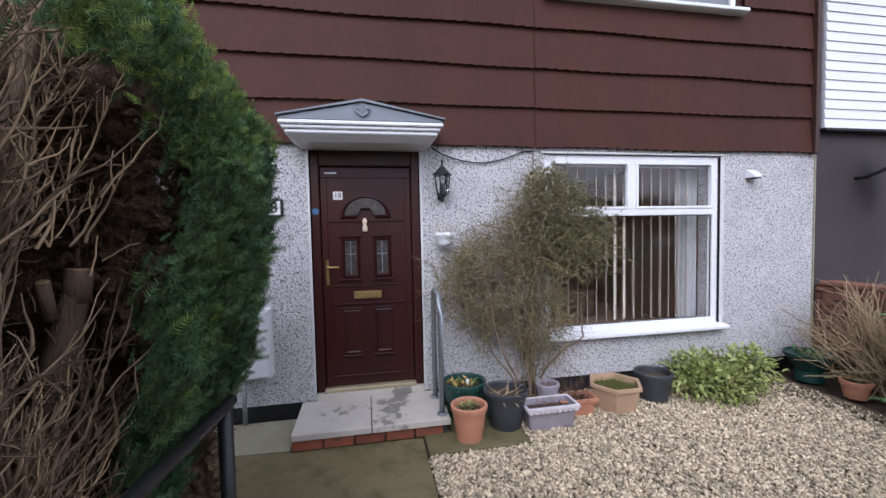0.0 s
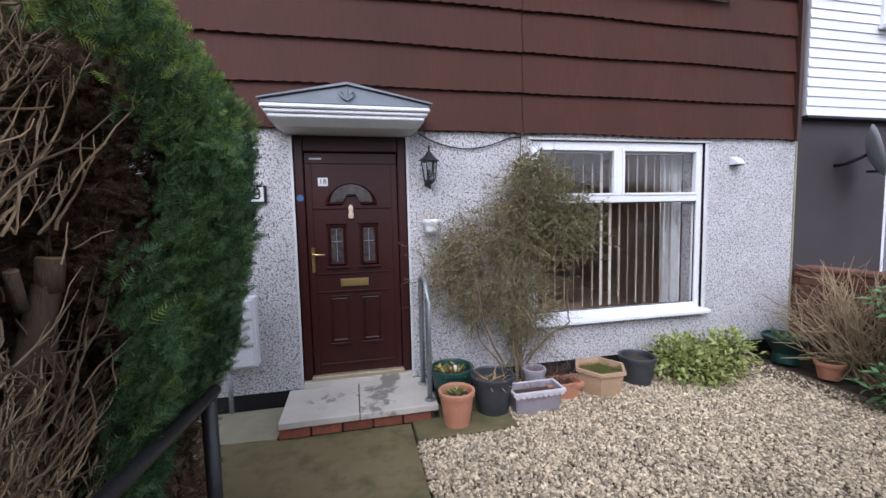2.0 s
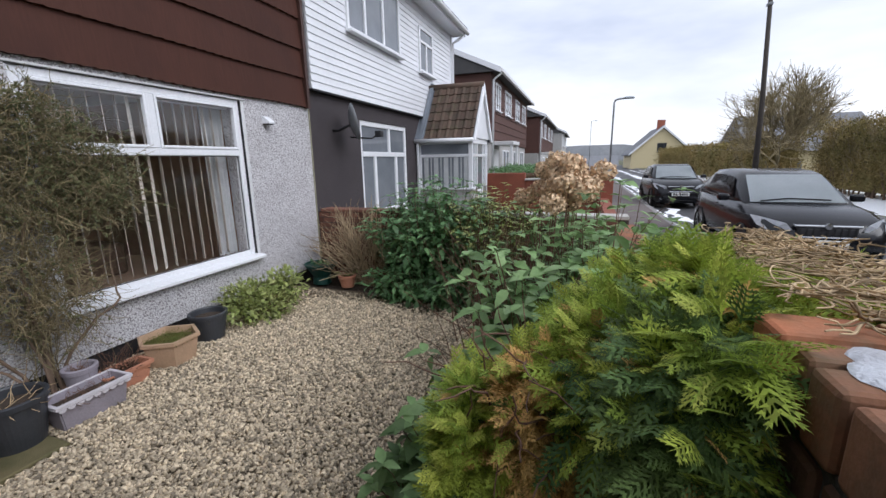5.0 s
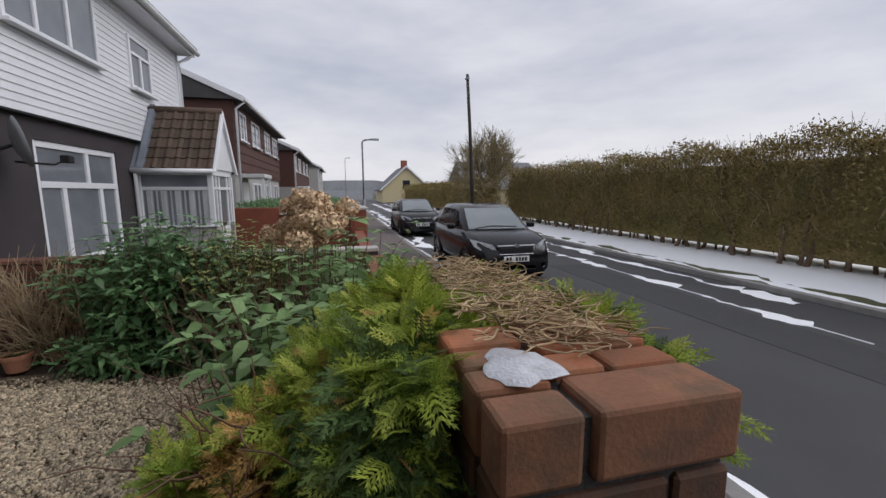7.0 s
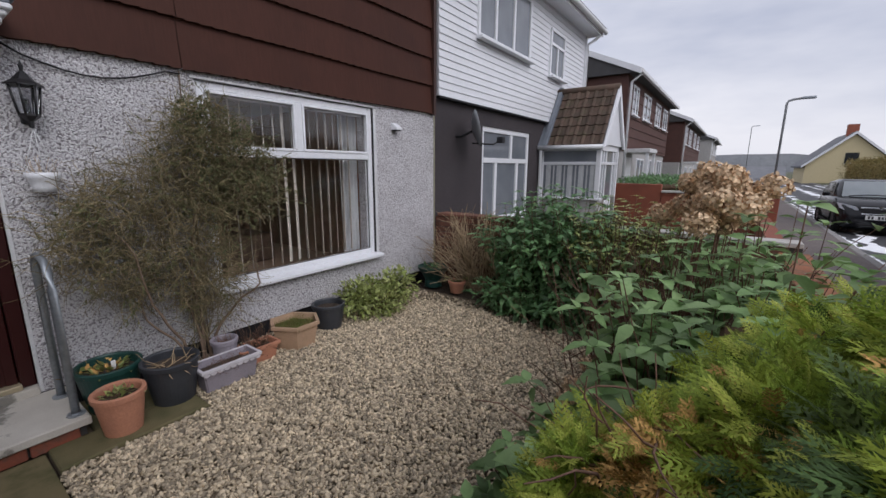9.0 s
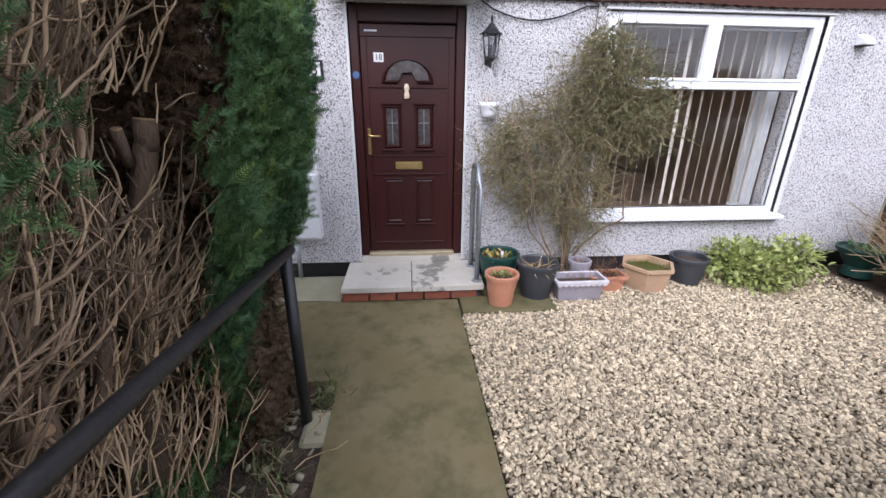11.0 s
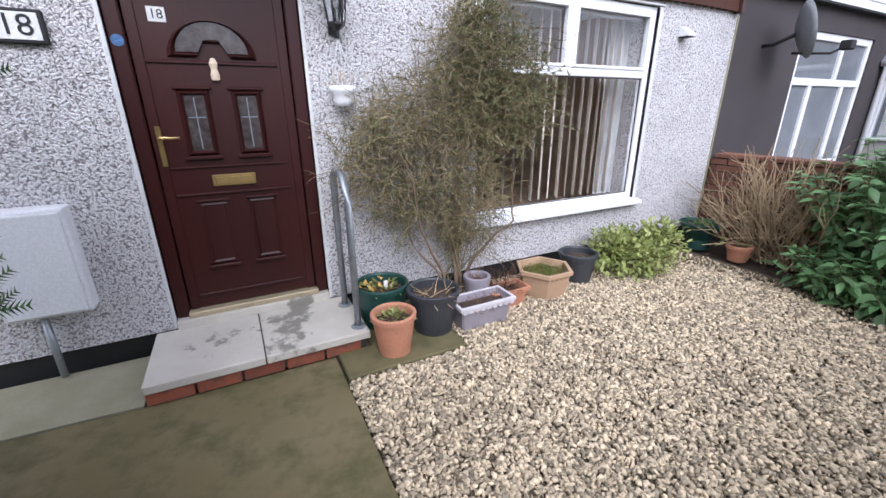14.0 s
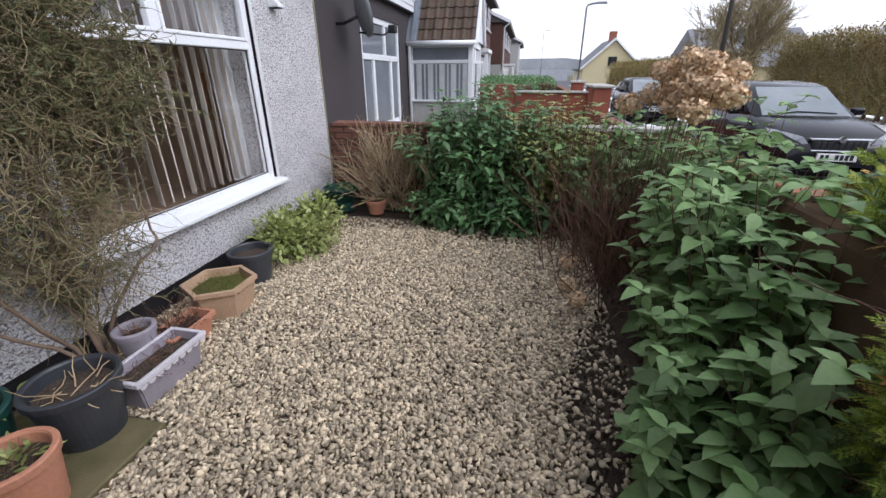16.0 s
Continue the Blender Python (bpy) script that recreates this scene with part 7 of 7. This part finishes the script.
hb = hedge_block("street_hedge", 2.0, 24.0, -15.2, -13.6, 0.22, 2.62, 85000, 0.075, "hedgefar", "long brown-green winter hedge across the street", core="hedgefar", lump=0.21)
v, f = tubes([(wander(rng, (2.2 + 0.24 * i + rng.normal(0, 0.06), -14.0 + rng.normal(0, 0.25), -0.15), (rng.normal(0, 0.14), rng.normal(0, 0.1), 1), rng.uniform(0.9, 1.3), 4, 0.08), rng.uniform(0.03, 0.07), 0.03) for i in range(90)], 6)
raw("trunk_row", v, f, M["bark"], hb, "bare hedge trunks", kind="stuff")
v, f = tubes([(wander(rng, (rng.uniform(2, 24), rng.uniform(-15, -13.45), 0.2 + 2.1 * rng.uniform(0, 1) ** 0.6), (rng.normal(0, 0.3), rng.normal(0.2, 0.4), 1), rng.uniform(0.4, 1.0), 5, 0.18), 0.011, 0.004) for _ in range(4200)], 3)
raw("twig_mass", v, f, M["twig_olive"], hb, kind="stuff")
hedge_block("street_hedge", -30.0, 2.0, -15.4, -13.8, -0.1, 3.0, 5000, 0.2, "hedgefar", "long brown-green winter hedge across the street", lump=0.22)
hb = hedge_block("street_hedge", 27.0, 62.0, -14.6, -12.9, -0.1, 2.3, 16000, 0.14, "hedgefar", "brown-green winter hedge further down the street", core="hedgefar", lump=0.22)
hedge_block("clipped_hedge", 12.6, 16.2, -2.6, -0.9, -0.1, 1.25, 7000, 0.07, "leaf_dark", "dark green clipped garden hedge before the brown house", lump=0.07)
hedge_block("clipped_hedge", 19.5, 26.0, -3.6, -2.2, -0.1, 1.15, 4500, 0.09, "leaf_dark", "dark green clipped garden hedge before the brown house", lump=0.08)

# ---- snow on the street ----
def snow_strip(name, x0, x1, y0, y1, z, seed, label, gaps=0.25, width=1.0, step=0.16):
    """A thin ragged sheet of snow between two wandering edges, broken by bare gaps."""
    r = np.random.default_rng(seed)
    s = thing(name, ((x0 + x1) / 2, (y0 + y1) / 2, z), label, "snow", "snow on the street")
    n = int((x1 - x0) / step)
    e0 = y0 + np.convolve(r.normal(0, 0.16, n + 8), np.ones(3) / 3, "same")[:n + 1] * width + 0.12 * width * np.sin(np.arange(n + 1) * 0.37 + seed)
    e1 = y1 + np.convolve(r.normal(0, 0.16, n + 8), np.ones(4) / 4, "same")[:n + 1] * width
    hole = np.convolve(r.normal(0, 1, n + 12), np.ones(6) / 6, "same")[:n + 1]
    e0[hole < -gaps], e1[hole < -gaps] = (y0 + y1) / 2 - 0.01, (y0 + y1) / 2 + 0.01
    bm, prev = bmesh.new(), None
    for i in range(n + 1):
        x = x0 + i * step
        a, b = min(e0[i], e1[i]), max(e0[i], e1[i])
        row = [bm.verts.new((x, a, z)), bm.verts.new((x, a + (b - a) * 0.2, z + 0.012)), bm.verts.new((x, a + (b - a) * 0.8, z + 0.014)), bm.verts.new((x, b, z))]
        if prev:
            for k in range(3):
                bm.faces.new((prev[k], prev[k + 1], row[k + 1], row[k]))
        prev = row
    part("sheet", bm, M["snow"], s, smooth=True)


snow_strip("snow_verge", 1.0, 60.0, -15.6, -11.62, -0.083, 1, "thin white snow lying on the far verge", gaps=2.0, width=1.5)
snow_strip("snow_line", 2.0, 60.0, -11.42, -11.2, -0.083, 2, "thin line of snow along the far kerb", gaps=0.8)
snow_strip("snow_line", 5.0, 60.0, -10.72, -10.54, ROAD_Z + 0.002, 3, "thin line of snow along the far gutter", gaps=0.7)
snow_strip("snow_streak", 3.5, 60.0, -9.78, -9.52, ROAD_Z + 0.002, 4, "broken streak of snow on the tarmac", gaps=0.1, width=0.8)
snow_strip("snow_streak", 11.5, 60.0, -8.4, -7.9, ROAD_Z + 0.002, 5, "broken streak of snow on the tarmac", gaps=0.3)
snow_strip("snow_line", 6.5, 60.0, -6.05, -5.87, ROAD_Z + 0.002, 6, "line of snow in the near gutter", gaps=0.3, width=0.5)
snow_strip("snow_streak", 12.0, 40.0, -6.6, -6.25, ROAD_Z + 0.002, 8, "broken streak of snow beside the parked cars", gaps=0.1)
snow_strip("snow_patch", 1.6, 2.4, -5.98, -5.88, ROAD_Z + 0.002, 9, "small patch of snow in the gutter", gaps=2)
structure("road_repair", boxes([(-10, -9.45, ROAD_Z, 9, -8.5, ROAD_Z + 0.004)]), mat("tarmac_repair", (0.042, 0.042, 0.045), rough=0.7, bump=0.4), "darker strip of patched tarmac", "road")


# ---- cars ----
def car(name, x, y, z, label, plate, grille_y=0.0, L=4.0, W=1.66, H=1.5):
    """A parked hatchback facing -x; lower body, cabin, glass, lamps, grille, plate, mirrors and wheels."""
    c = thing(name, (x + L / 2, y, z), label, "car", "parked cars")
    h = W / 2

    def loft(sections, closed=True):
        bm = bmesh.new()
        loops = []
        for sx, pts in sections:
            half = [(yy, zz) for yy, zz in pts]
            ring_pts = half + [(-yy, zz) for yy, zz in half[::-1]]
            loops.append([bm.verts.new((x + sx, y + yy, z + zz)) for yy, zz in ring_pts])
        for a, b in zip(loops, loops[1:]):
            n = len(a)
            for i in range(n):
                bm.faces.new((a[i], a[(i + 1) % n], b[(i + 1) % n], b[i]))
        bm.faces.new(loops[0])
        bm.faces.new(loops[-1][::-1])
        return bm

    def lower(w, zb, zw, zt):
        return [(w * 0.86, zb), (w * 0.97, zb + 0.08), (w, zw), (w * 0.985, zw + 0.1), (w * 0.93, zt - 0.03), (w * 0.8, zt)]

    body = part("body", loft([(0.0, lower(h * 0.78, 0.3, 0.42, 0.58)), (0.06, lower(h * 0.86, 0.2, 0.44, 0.72)), (0.22, lower(h * 0.94, 0.18, 0.5, 0.83)), (0.6, lower(h * 0.985, 0.18, 0.55, 0.93)), (1.15, lower(h, 0.18, 0.58, 1.0)),
                              (2.2, lower(h, 0.18, 0.6, 0.98)), (3.3, lower(h, 0.2, 0.62, 1.0)), (3.8, lower(h * 0.95, 0.25, 0.62, 0.98)), (3.97, lower(h * 0.85, 0.36, 0.62, 0.9))]), M["carblack"], c, smooth=True)

    def cabin(w0, zb, w1, zt):
        return [(w0, zb), (w0 * 0.97, zb + (zt - zb) * 0.35), (w1 * 1.03, zb + (zt - zb) * 0.85), (w1 * 0.9, zt)]

    part("cabin", loft([(0.98, cabin(h * 0.86, 0.95, h * 0.85, 0.975)), (1.35, cabin(h * 0.92, 0.95, h * 0.79, 1.2)), (1.72, cabin(h * 0.93, 0.95, h * 0.74, 1.42)), (2.0, cabin(h * 0.93, 0.95, h * 0.73, 1.47)), (2.6, cabin(h * 0.93, 0.95, h * 0.73, H)),
                        (3.3, cabin(h * 0.92, 0.95, h * 0.7, H - 0.04)), (3.65, cabin(h * 0.9, 0.95, h * 0.68, 1.36)), (3.9, cabin(h * 0.86, 0.93, h * 0.74, 1.0))]), M["carblack"], c, smooth=True)

    def sheet(name, pts, material, thick=0.012, label="", parent=None):
        bm = bmesh.new()
        bm.faces.new([bm.verts.new((x + a, y + b, z + d)) for a, b, d in pts])
        r = bmesh.ops.solidify(bm, geom=bm.faces[:], thickness=thick)
        return part(name, bm, material, parent or c, label)

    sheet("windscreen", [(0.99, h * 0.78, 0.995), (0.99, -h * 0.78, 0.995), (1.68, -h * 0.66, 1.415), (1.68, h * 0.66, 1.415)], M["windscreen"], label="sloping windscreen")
    for s in (-1, 1):
        k = h * 0.925 * s
        sheet("side_window", [(1.42, k, 1.02), (2.15, k, 1.02), (2.15, k * 0.86, 1.39), (1.82, k * 0.87, 1.37)], M["darkglass"], 0.03)
        sheet("side_window", [(2.22, k, 1.02), (3.15, k, 1.03), (3.05, k * 0.85, 1.39), (2.22, k * 0.86, 1.4)], M["darkglass"], 0.03)
        m = part("wing_mirror", boxes([(x + 1.3, y + s * (h + 0.02), z + 0.98, x + 1.42, y + s * (h + 0.2), z + 1.1)], 0.035, 2), M["carblack"], c)
        bm = bmesh.new()
        pts = [(0.045, 0.40, 0.68), (0.10, 0.68, 0.665), (0.28, 0.765, 0.72), (0.48, 0.80, 0.85), (0.3, 0.73, 0.845), (0.075, 0.47, 0.775)]
        bm.faces.new([bm.verts.new((x + a - 0.02, y + s * b * h / 0.83 * 1.01, z + d)) for a, b, d in pts])
        bmesh.ops.solidify(bm, geom=bm.faces[:], thickness=0.03)
        part("headlight", bm, M["headlamp"], c, "clear headlight")
        part("fog_lamp", lathe([(0, 0), (0.05, 0), (0.05, 0.02), (0, 0.02)], (0, 0, 0), 14), M["headlamp"], c).matrix_basis = pose(x + 0.02, y + s * 0.56, z + 0.36, 0, -90, 0)
        part("sill_strip", boxes([(x + 0.95, y + s * h * 1.0 - 0.012, z + 0.2, x + 3.05, y + s * h * 1.0 + 0.012, z + 0.27)], 0.006), M["tyre"], c)
        part("door_handle", boxes([(x + 1.98, y + s * (h - 0.005), z + 0.86, x + 2.12, y + s * (h + 0.03), z + 0.885)], 0.006), M["carblack"], c)
        for ax in (0.72, 3.2):
            wc = (x + ax, y + s * (h - 0.12), z + 0.3)
            ty = part("wheel", lathe([(0.19, -0.1), (0.27, -0.105), (0.3, -0.08), (0.305, 0.0), (0.3, 0.08), (0.27, 0.105), (0.19, 0.1)], (0, 0, 0), 28), M["tyre"], c, "tyre and alloy wheel")
            ty.matrix_basis = Matrix.Translation(wc) @ pose(0, 0, 0, 90, 0, 0)
            rim = part("rim", lathe([(0, 0.06), (0.04, 0.085), (0.05, 0.06), (0.17, 0.075), (0.2, 0.1), (0.2, -0.06), (0, -0.06)], (0, 0, 0), 10), M["alloy"], ty)
            rim.matrix_basis = pose(0, 0, 0, 180 if s > 0 else 0, 0, 0)
            part("wheel_arch", lathe([(0.31, -0.02), (0.35, -0.02), (0.355, 0.0), (0.35, 0.012), (0.31, 0.01)], (0, 0, 0), 28), M["tyre"], c).matrix_basis = Matrix.Translation((x + ax, y + s * (h - 0.01), z + 0.32)) @ pose(0, 0, 0, 90, 0, 0)
    part("grille", boxes([(x + 0.005, y - 0.36, z + 0.6, x + 0.07, y + 0.36, z + 0.73)], 0.03, 2), M["ink"], c)
    part("grille_surround", boxes([(x - 0.004, y - 0.39, z + 0.73, x + 0.08, y + 0.39, z + 0.765), (x - 0.01, y - 0.36, z + 0.575, x + 0.05, y + 0.36, z + 0.6)], 0.012, 2), M["chrome"], c, "chrome grille surround")
    for i in range(9):
        part("grille_bar", boxes([(x - 0.002, y - 0.33 + i * 0.08, z + 0.61, x + 0.03, y - 0.318 + i * 0.08, z + 0.72)]), M["tyre"], c)
    part("badge", lathe([(0, 0), (0.045, 0), (0.045, 0.012), (0, 0.014)], (0, 0, 0), 16), M["chrome"], c).matrix_basis = pose(x - 0.002, y, z + 0.752, 0, -90, 0)
    part("lower_intake", boxes([(x + 0.0, y - 0.42, z + 0.27, x + 0.06, y + 0.42, z + 0.37)], 0.015), M["tyre"], c)
    pl = part("number_plate", boxes([(x - 0.022, y - 0.26, z + 0.44, x + 0.05, y + 0.26, z + 0.55)], 0.004), M["plate"], c, "white number plate")
    for i in range(7):
        if i != 4:
            part("plate_mark", boxes([(x - 0.025, y - 0.21 + i * 0.064, z + 0.458, x - 0.022, y - 0.165 + i * 0.064, z + 0.533)]), M["ink"], pl)
    pipe("wiper", [(x + 1.0, y + 0.5, z + 1.01), (x + 1.06, y + 0.1, z + 1.05), (x + 1.03, y - 0.45, z + 1.03)], 0.012, M["tyre"], c, 6)
    part("tail_light", boxes([(x + 3.88, y + 0.52, z + 0.75, x + 3.95, y + 0.7, z + 0.95), (x + 3.88, y - 0.7, z + 0.75, x + 3.95, y - 0.52, z + 0.95)], 0.02), mat("red_lens", (0.3, 0.01, 0.01), rough=0.2, bump=0), c)
    pipe("aerial", [(x + 2.3, y, z + H - 0.01), (x + 2.5, y, z + H + 0.14)], 0.004, M["tyre"], c, 5)
    return c


car("parked_car", 7.45, -6.92, ROAD_Z, "black five-door hatchback parked at the kerb facing up the street", 0)
car("parked_car", 15.9, -6.75, ROAD_Z, "black hatchback parked further down the street", 1, H=1.45)

# ---- street furniture and distance ----
pl = thing("telegraph_pole", (24, -11.5, -0.1), "tall tarred wooden telegraph pole", "telegraph pole")
pipe("pole", [(24, -11.5, -0.2), (24.0, -11.35, 4.0), (24, -11.1, 8.4)], 0.125, M["polewood"], pl, 12, r1=0.085)
part("bracket", boxes([(23.86, -11.2, 8.1, 24.14, -11.0, 8.22)], 0.02), M["steelgrey"], pl)


def lamp_post(x, y, h, label):
    o = thing("street_lamp", (x, y, -0.1), label, "street lamp", "street lamps")
    pipe("post", [(x, y, -0.15), (x, y, 1.2)], 0.09, M["steelgrey"], o, 12)
    pipe("column", [(x, y, 1.2), (x, y, h - 0.1), (x + 0.02, y - 0.05, h), (x + 0.02, y - 0.2, h + 0.05), (x, y - 0.5, h + 0.08)], 0.045, M["steelgrey"], o, 10)
    part("lantern", boxes([(x - 0.1, y - 0.92, h + 0.03, x + 0.1, y - 0.46, h + 0.14)], 0.04, 2), M["galv"], o)


lamp_post(23.5, -4.9, 4.4, "grey steel street lamp with a bent arm at the kerb")
lamp_post(75.0, -4.5, 7.5, "grey steel street lamp far down the street")


def bare_tree(x, y, z, h, spread, label, seed, depth=4):
    r = np.random.default_rng(seed)
    o = thing("bare_tree", (x, y, z), label, "tree", "trees")
    paths = []

    def grow(q, d, ln, rad, lvl):
        pts = wander(r, q, d, ln, 5, 0.12, 0.04)
        paths.append((pts, rad, rad * 0.6))
        if lvl:
            for _ in range(5 if lvl > 1 else 6):
                j = r.integers(2, 5)
                grow(pts[j], unit(pts[j] - pts[j - 1]) + r.normal(0, spread, 3) + (0, 0, 0.12), ln * r.uniform(0.55, 0.8), rad * 0.62, lvl - 1)

    for _ in range(5):
        grow(np.array((x + r.normal(0, 0.2), y + r.normal(0, 0.2), z)), (r.normal(0, 0.3), r.normal(0, 0.3), 1), h * 0.3, 0.085, depth)
    v, f = tubes(paths[:5], 6)
    raw("trunk", v, f, M["bark"], o)
    v, f = tubes(paths[5:], 3)
    raw("crown", v, f, M["twig_olive"], o, "fine bare twigs", kind="stuff")


bare_tree(27.5, -13.4, -0.2, 8.4, 0.5, "spreading bare winter tree beyond the hedge", 3)


def gable_house(x, y, z, w, d, eave, ridge, wallmat, label, ridge_along="x"):
    o = thing("distant_house", (x, y, z), label, "house", "distant houses")
    if ridge_along == "x":
        part("wall", prism([(y - w / 2, z - 2), (y + w / 2, z - 2), (y + w / 2, z + eave), (y, z + ridge), (y - w / 2, z + eave)], "x", x, x + d), M[wallmat], o)
        part("roof", prism([(y - w / 2 - 0.4, z + eave - 0.25), (y, z + ridge + 0.1), (y + w / 2 + 0.4, z + eave - 0.25), (y + w / 2 + 0.4, z + eave - 0.02), (y, z + ridge + 0.35), (y - w / 2 - 0.4, z + eave - 0.02)], "x", x - 0.3, x + d), M["farroof"], o)
        wn_ = part("window", boxes([(x - 0.06, y - 0.6, z + eave + 0.3, x + 0.02, y + 0.6, z + eave + 1.5)], 0.02), M["darkglass"], o)
        part("window_sill", boxes([(x - 0.15, y - 0.7, z + eave + 0.2, x + 0.02, y + 0.7, z + eave + 0.3)]), M["upvc"], wn_)
        part("chimney", boxes([(x + 2, y - 0.5, z + ridge - 0.2, x + 2.8, y + 0.5, z + ridge + 1.3)]), M["brick"], o)
        part("bargeboard", prism([(y - w / 2 - 0.4, z + eave - 0.3), (y, z + ridge + 0.05), (y + w / 2 + 0.4, z + eave - 0.3), (y + w / 2 + 0.4, z + eave), (y, z + ridge + 0.35), (y - w / 2 - 0.4, z + eave)], "x", x - 0.36, x - 0.3), M["upvc"], o)
    else:
        part("wall", boxes([(x, y - w / 2, z - 2, x + d, y + w / 2, z + eave)]), M[wallmat], o)
        part("roof", prism([(x - 0.4, z + eave - 0.1), (x + d / 2, z + ridge), (x + d + 0.4, z + eave - 0.1)], "y", y - w / 2 - 0.3, y + w / 2 + 0.3), M["farroof"], o)
        for k in (-0.25, 0.25):
            part("window", boxes([(x - 0.05, y + k * w - 0.7, z + 0.9, x + 0.02, y + k * w + 0.7, z + 2.1)], 0.02), M["paneback"], o)


gable_house(68.0, -14.3, -2.0, 8.0, 12.0, 4.0, 7.6, "cream", "cream rendered gable house down the street")
gable_house(44.0, -22.0, -1.0, 9.0, 8.0, 3.6, 6.2, "greyrender", "pale rendered bungalow behind the far hedge", "y")
gable_house(36.0, -19.5, -1.0, 8.0, 8.0, 2.9, 4.6, "cream", "pale rendered house behind the bare tree", "y")
gable_house(95.0, -6.0, -4.0, 9.0, 10.0, 3.5, 6.0, "greyrender", "pale house at the foot of the street", "y")
rb = np.random.default_rng(11)
for i in range(16):
    gable_house(120 + rb.uniform(0, 90), -70 + i * 8.0 + rb.uniform(-2, 2), -7 + rb.uniform(0, 1.5), 9, 8, 3.2, 5.6, ("greyrender", "cream", "brownhouse")[i % 3], "small far house in the valley", "y")
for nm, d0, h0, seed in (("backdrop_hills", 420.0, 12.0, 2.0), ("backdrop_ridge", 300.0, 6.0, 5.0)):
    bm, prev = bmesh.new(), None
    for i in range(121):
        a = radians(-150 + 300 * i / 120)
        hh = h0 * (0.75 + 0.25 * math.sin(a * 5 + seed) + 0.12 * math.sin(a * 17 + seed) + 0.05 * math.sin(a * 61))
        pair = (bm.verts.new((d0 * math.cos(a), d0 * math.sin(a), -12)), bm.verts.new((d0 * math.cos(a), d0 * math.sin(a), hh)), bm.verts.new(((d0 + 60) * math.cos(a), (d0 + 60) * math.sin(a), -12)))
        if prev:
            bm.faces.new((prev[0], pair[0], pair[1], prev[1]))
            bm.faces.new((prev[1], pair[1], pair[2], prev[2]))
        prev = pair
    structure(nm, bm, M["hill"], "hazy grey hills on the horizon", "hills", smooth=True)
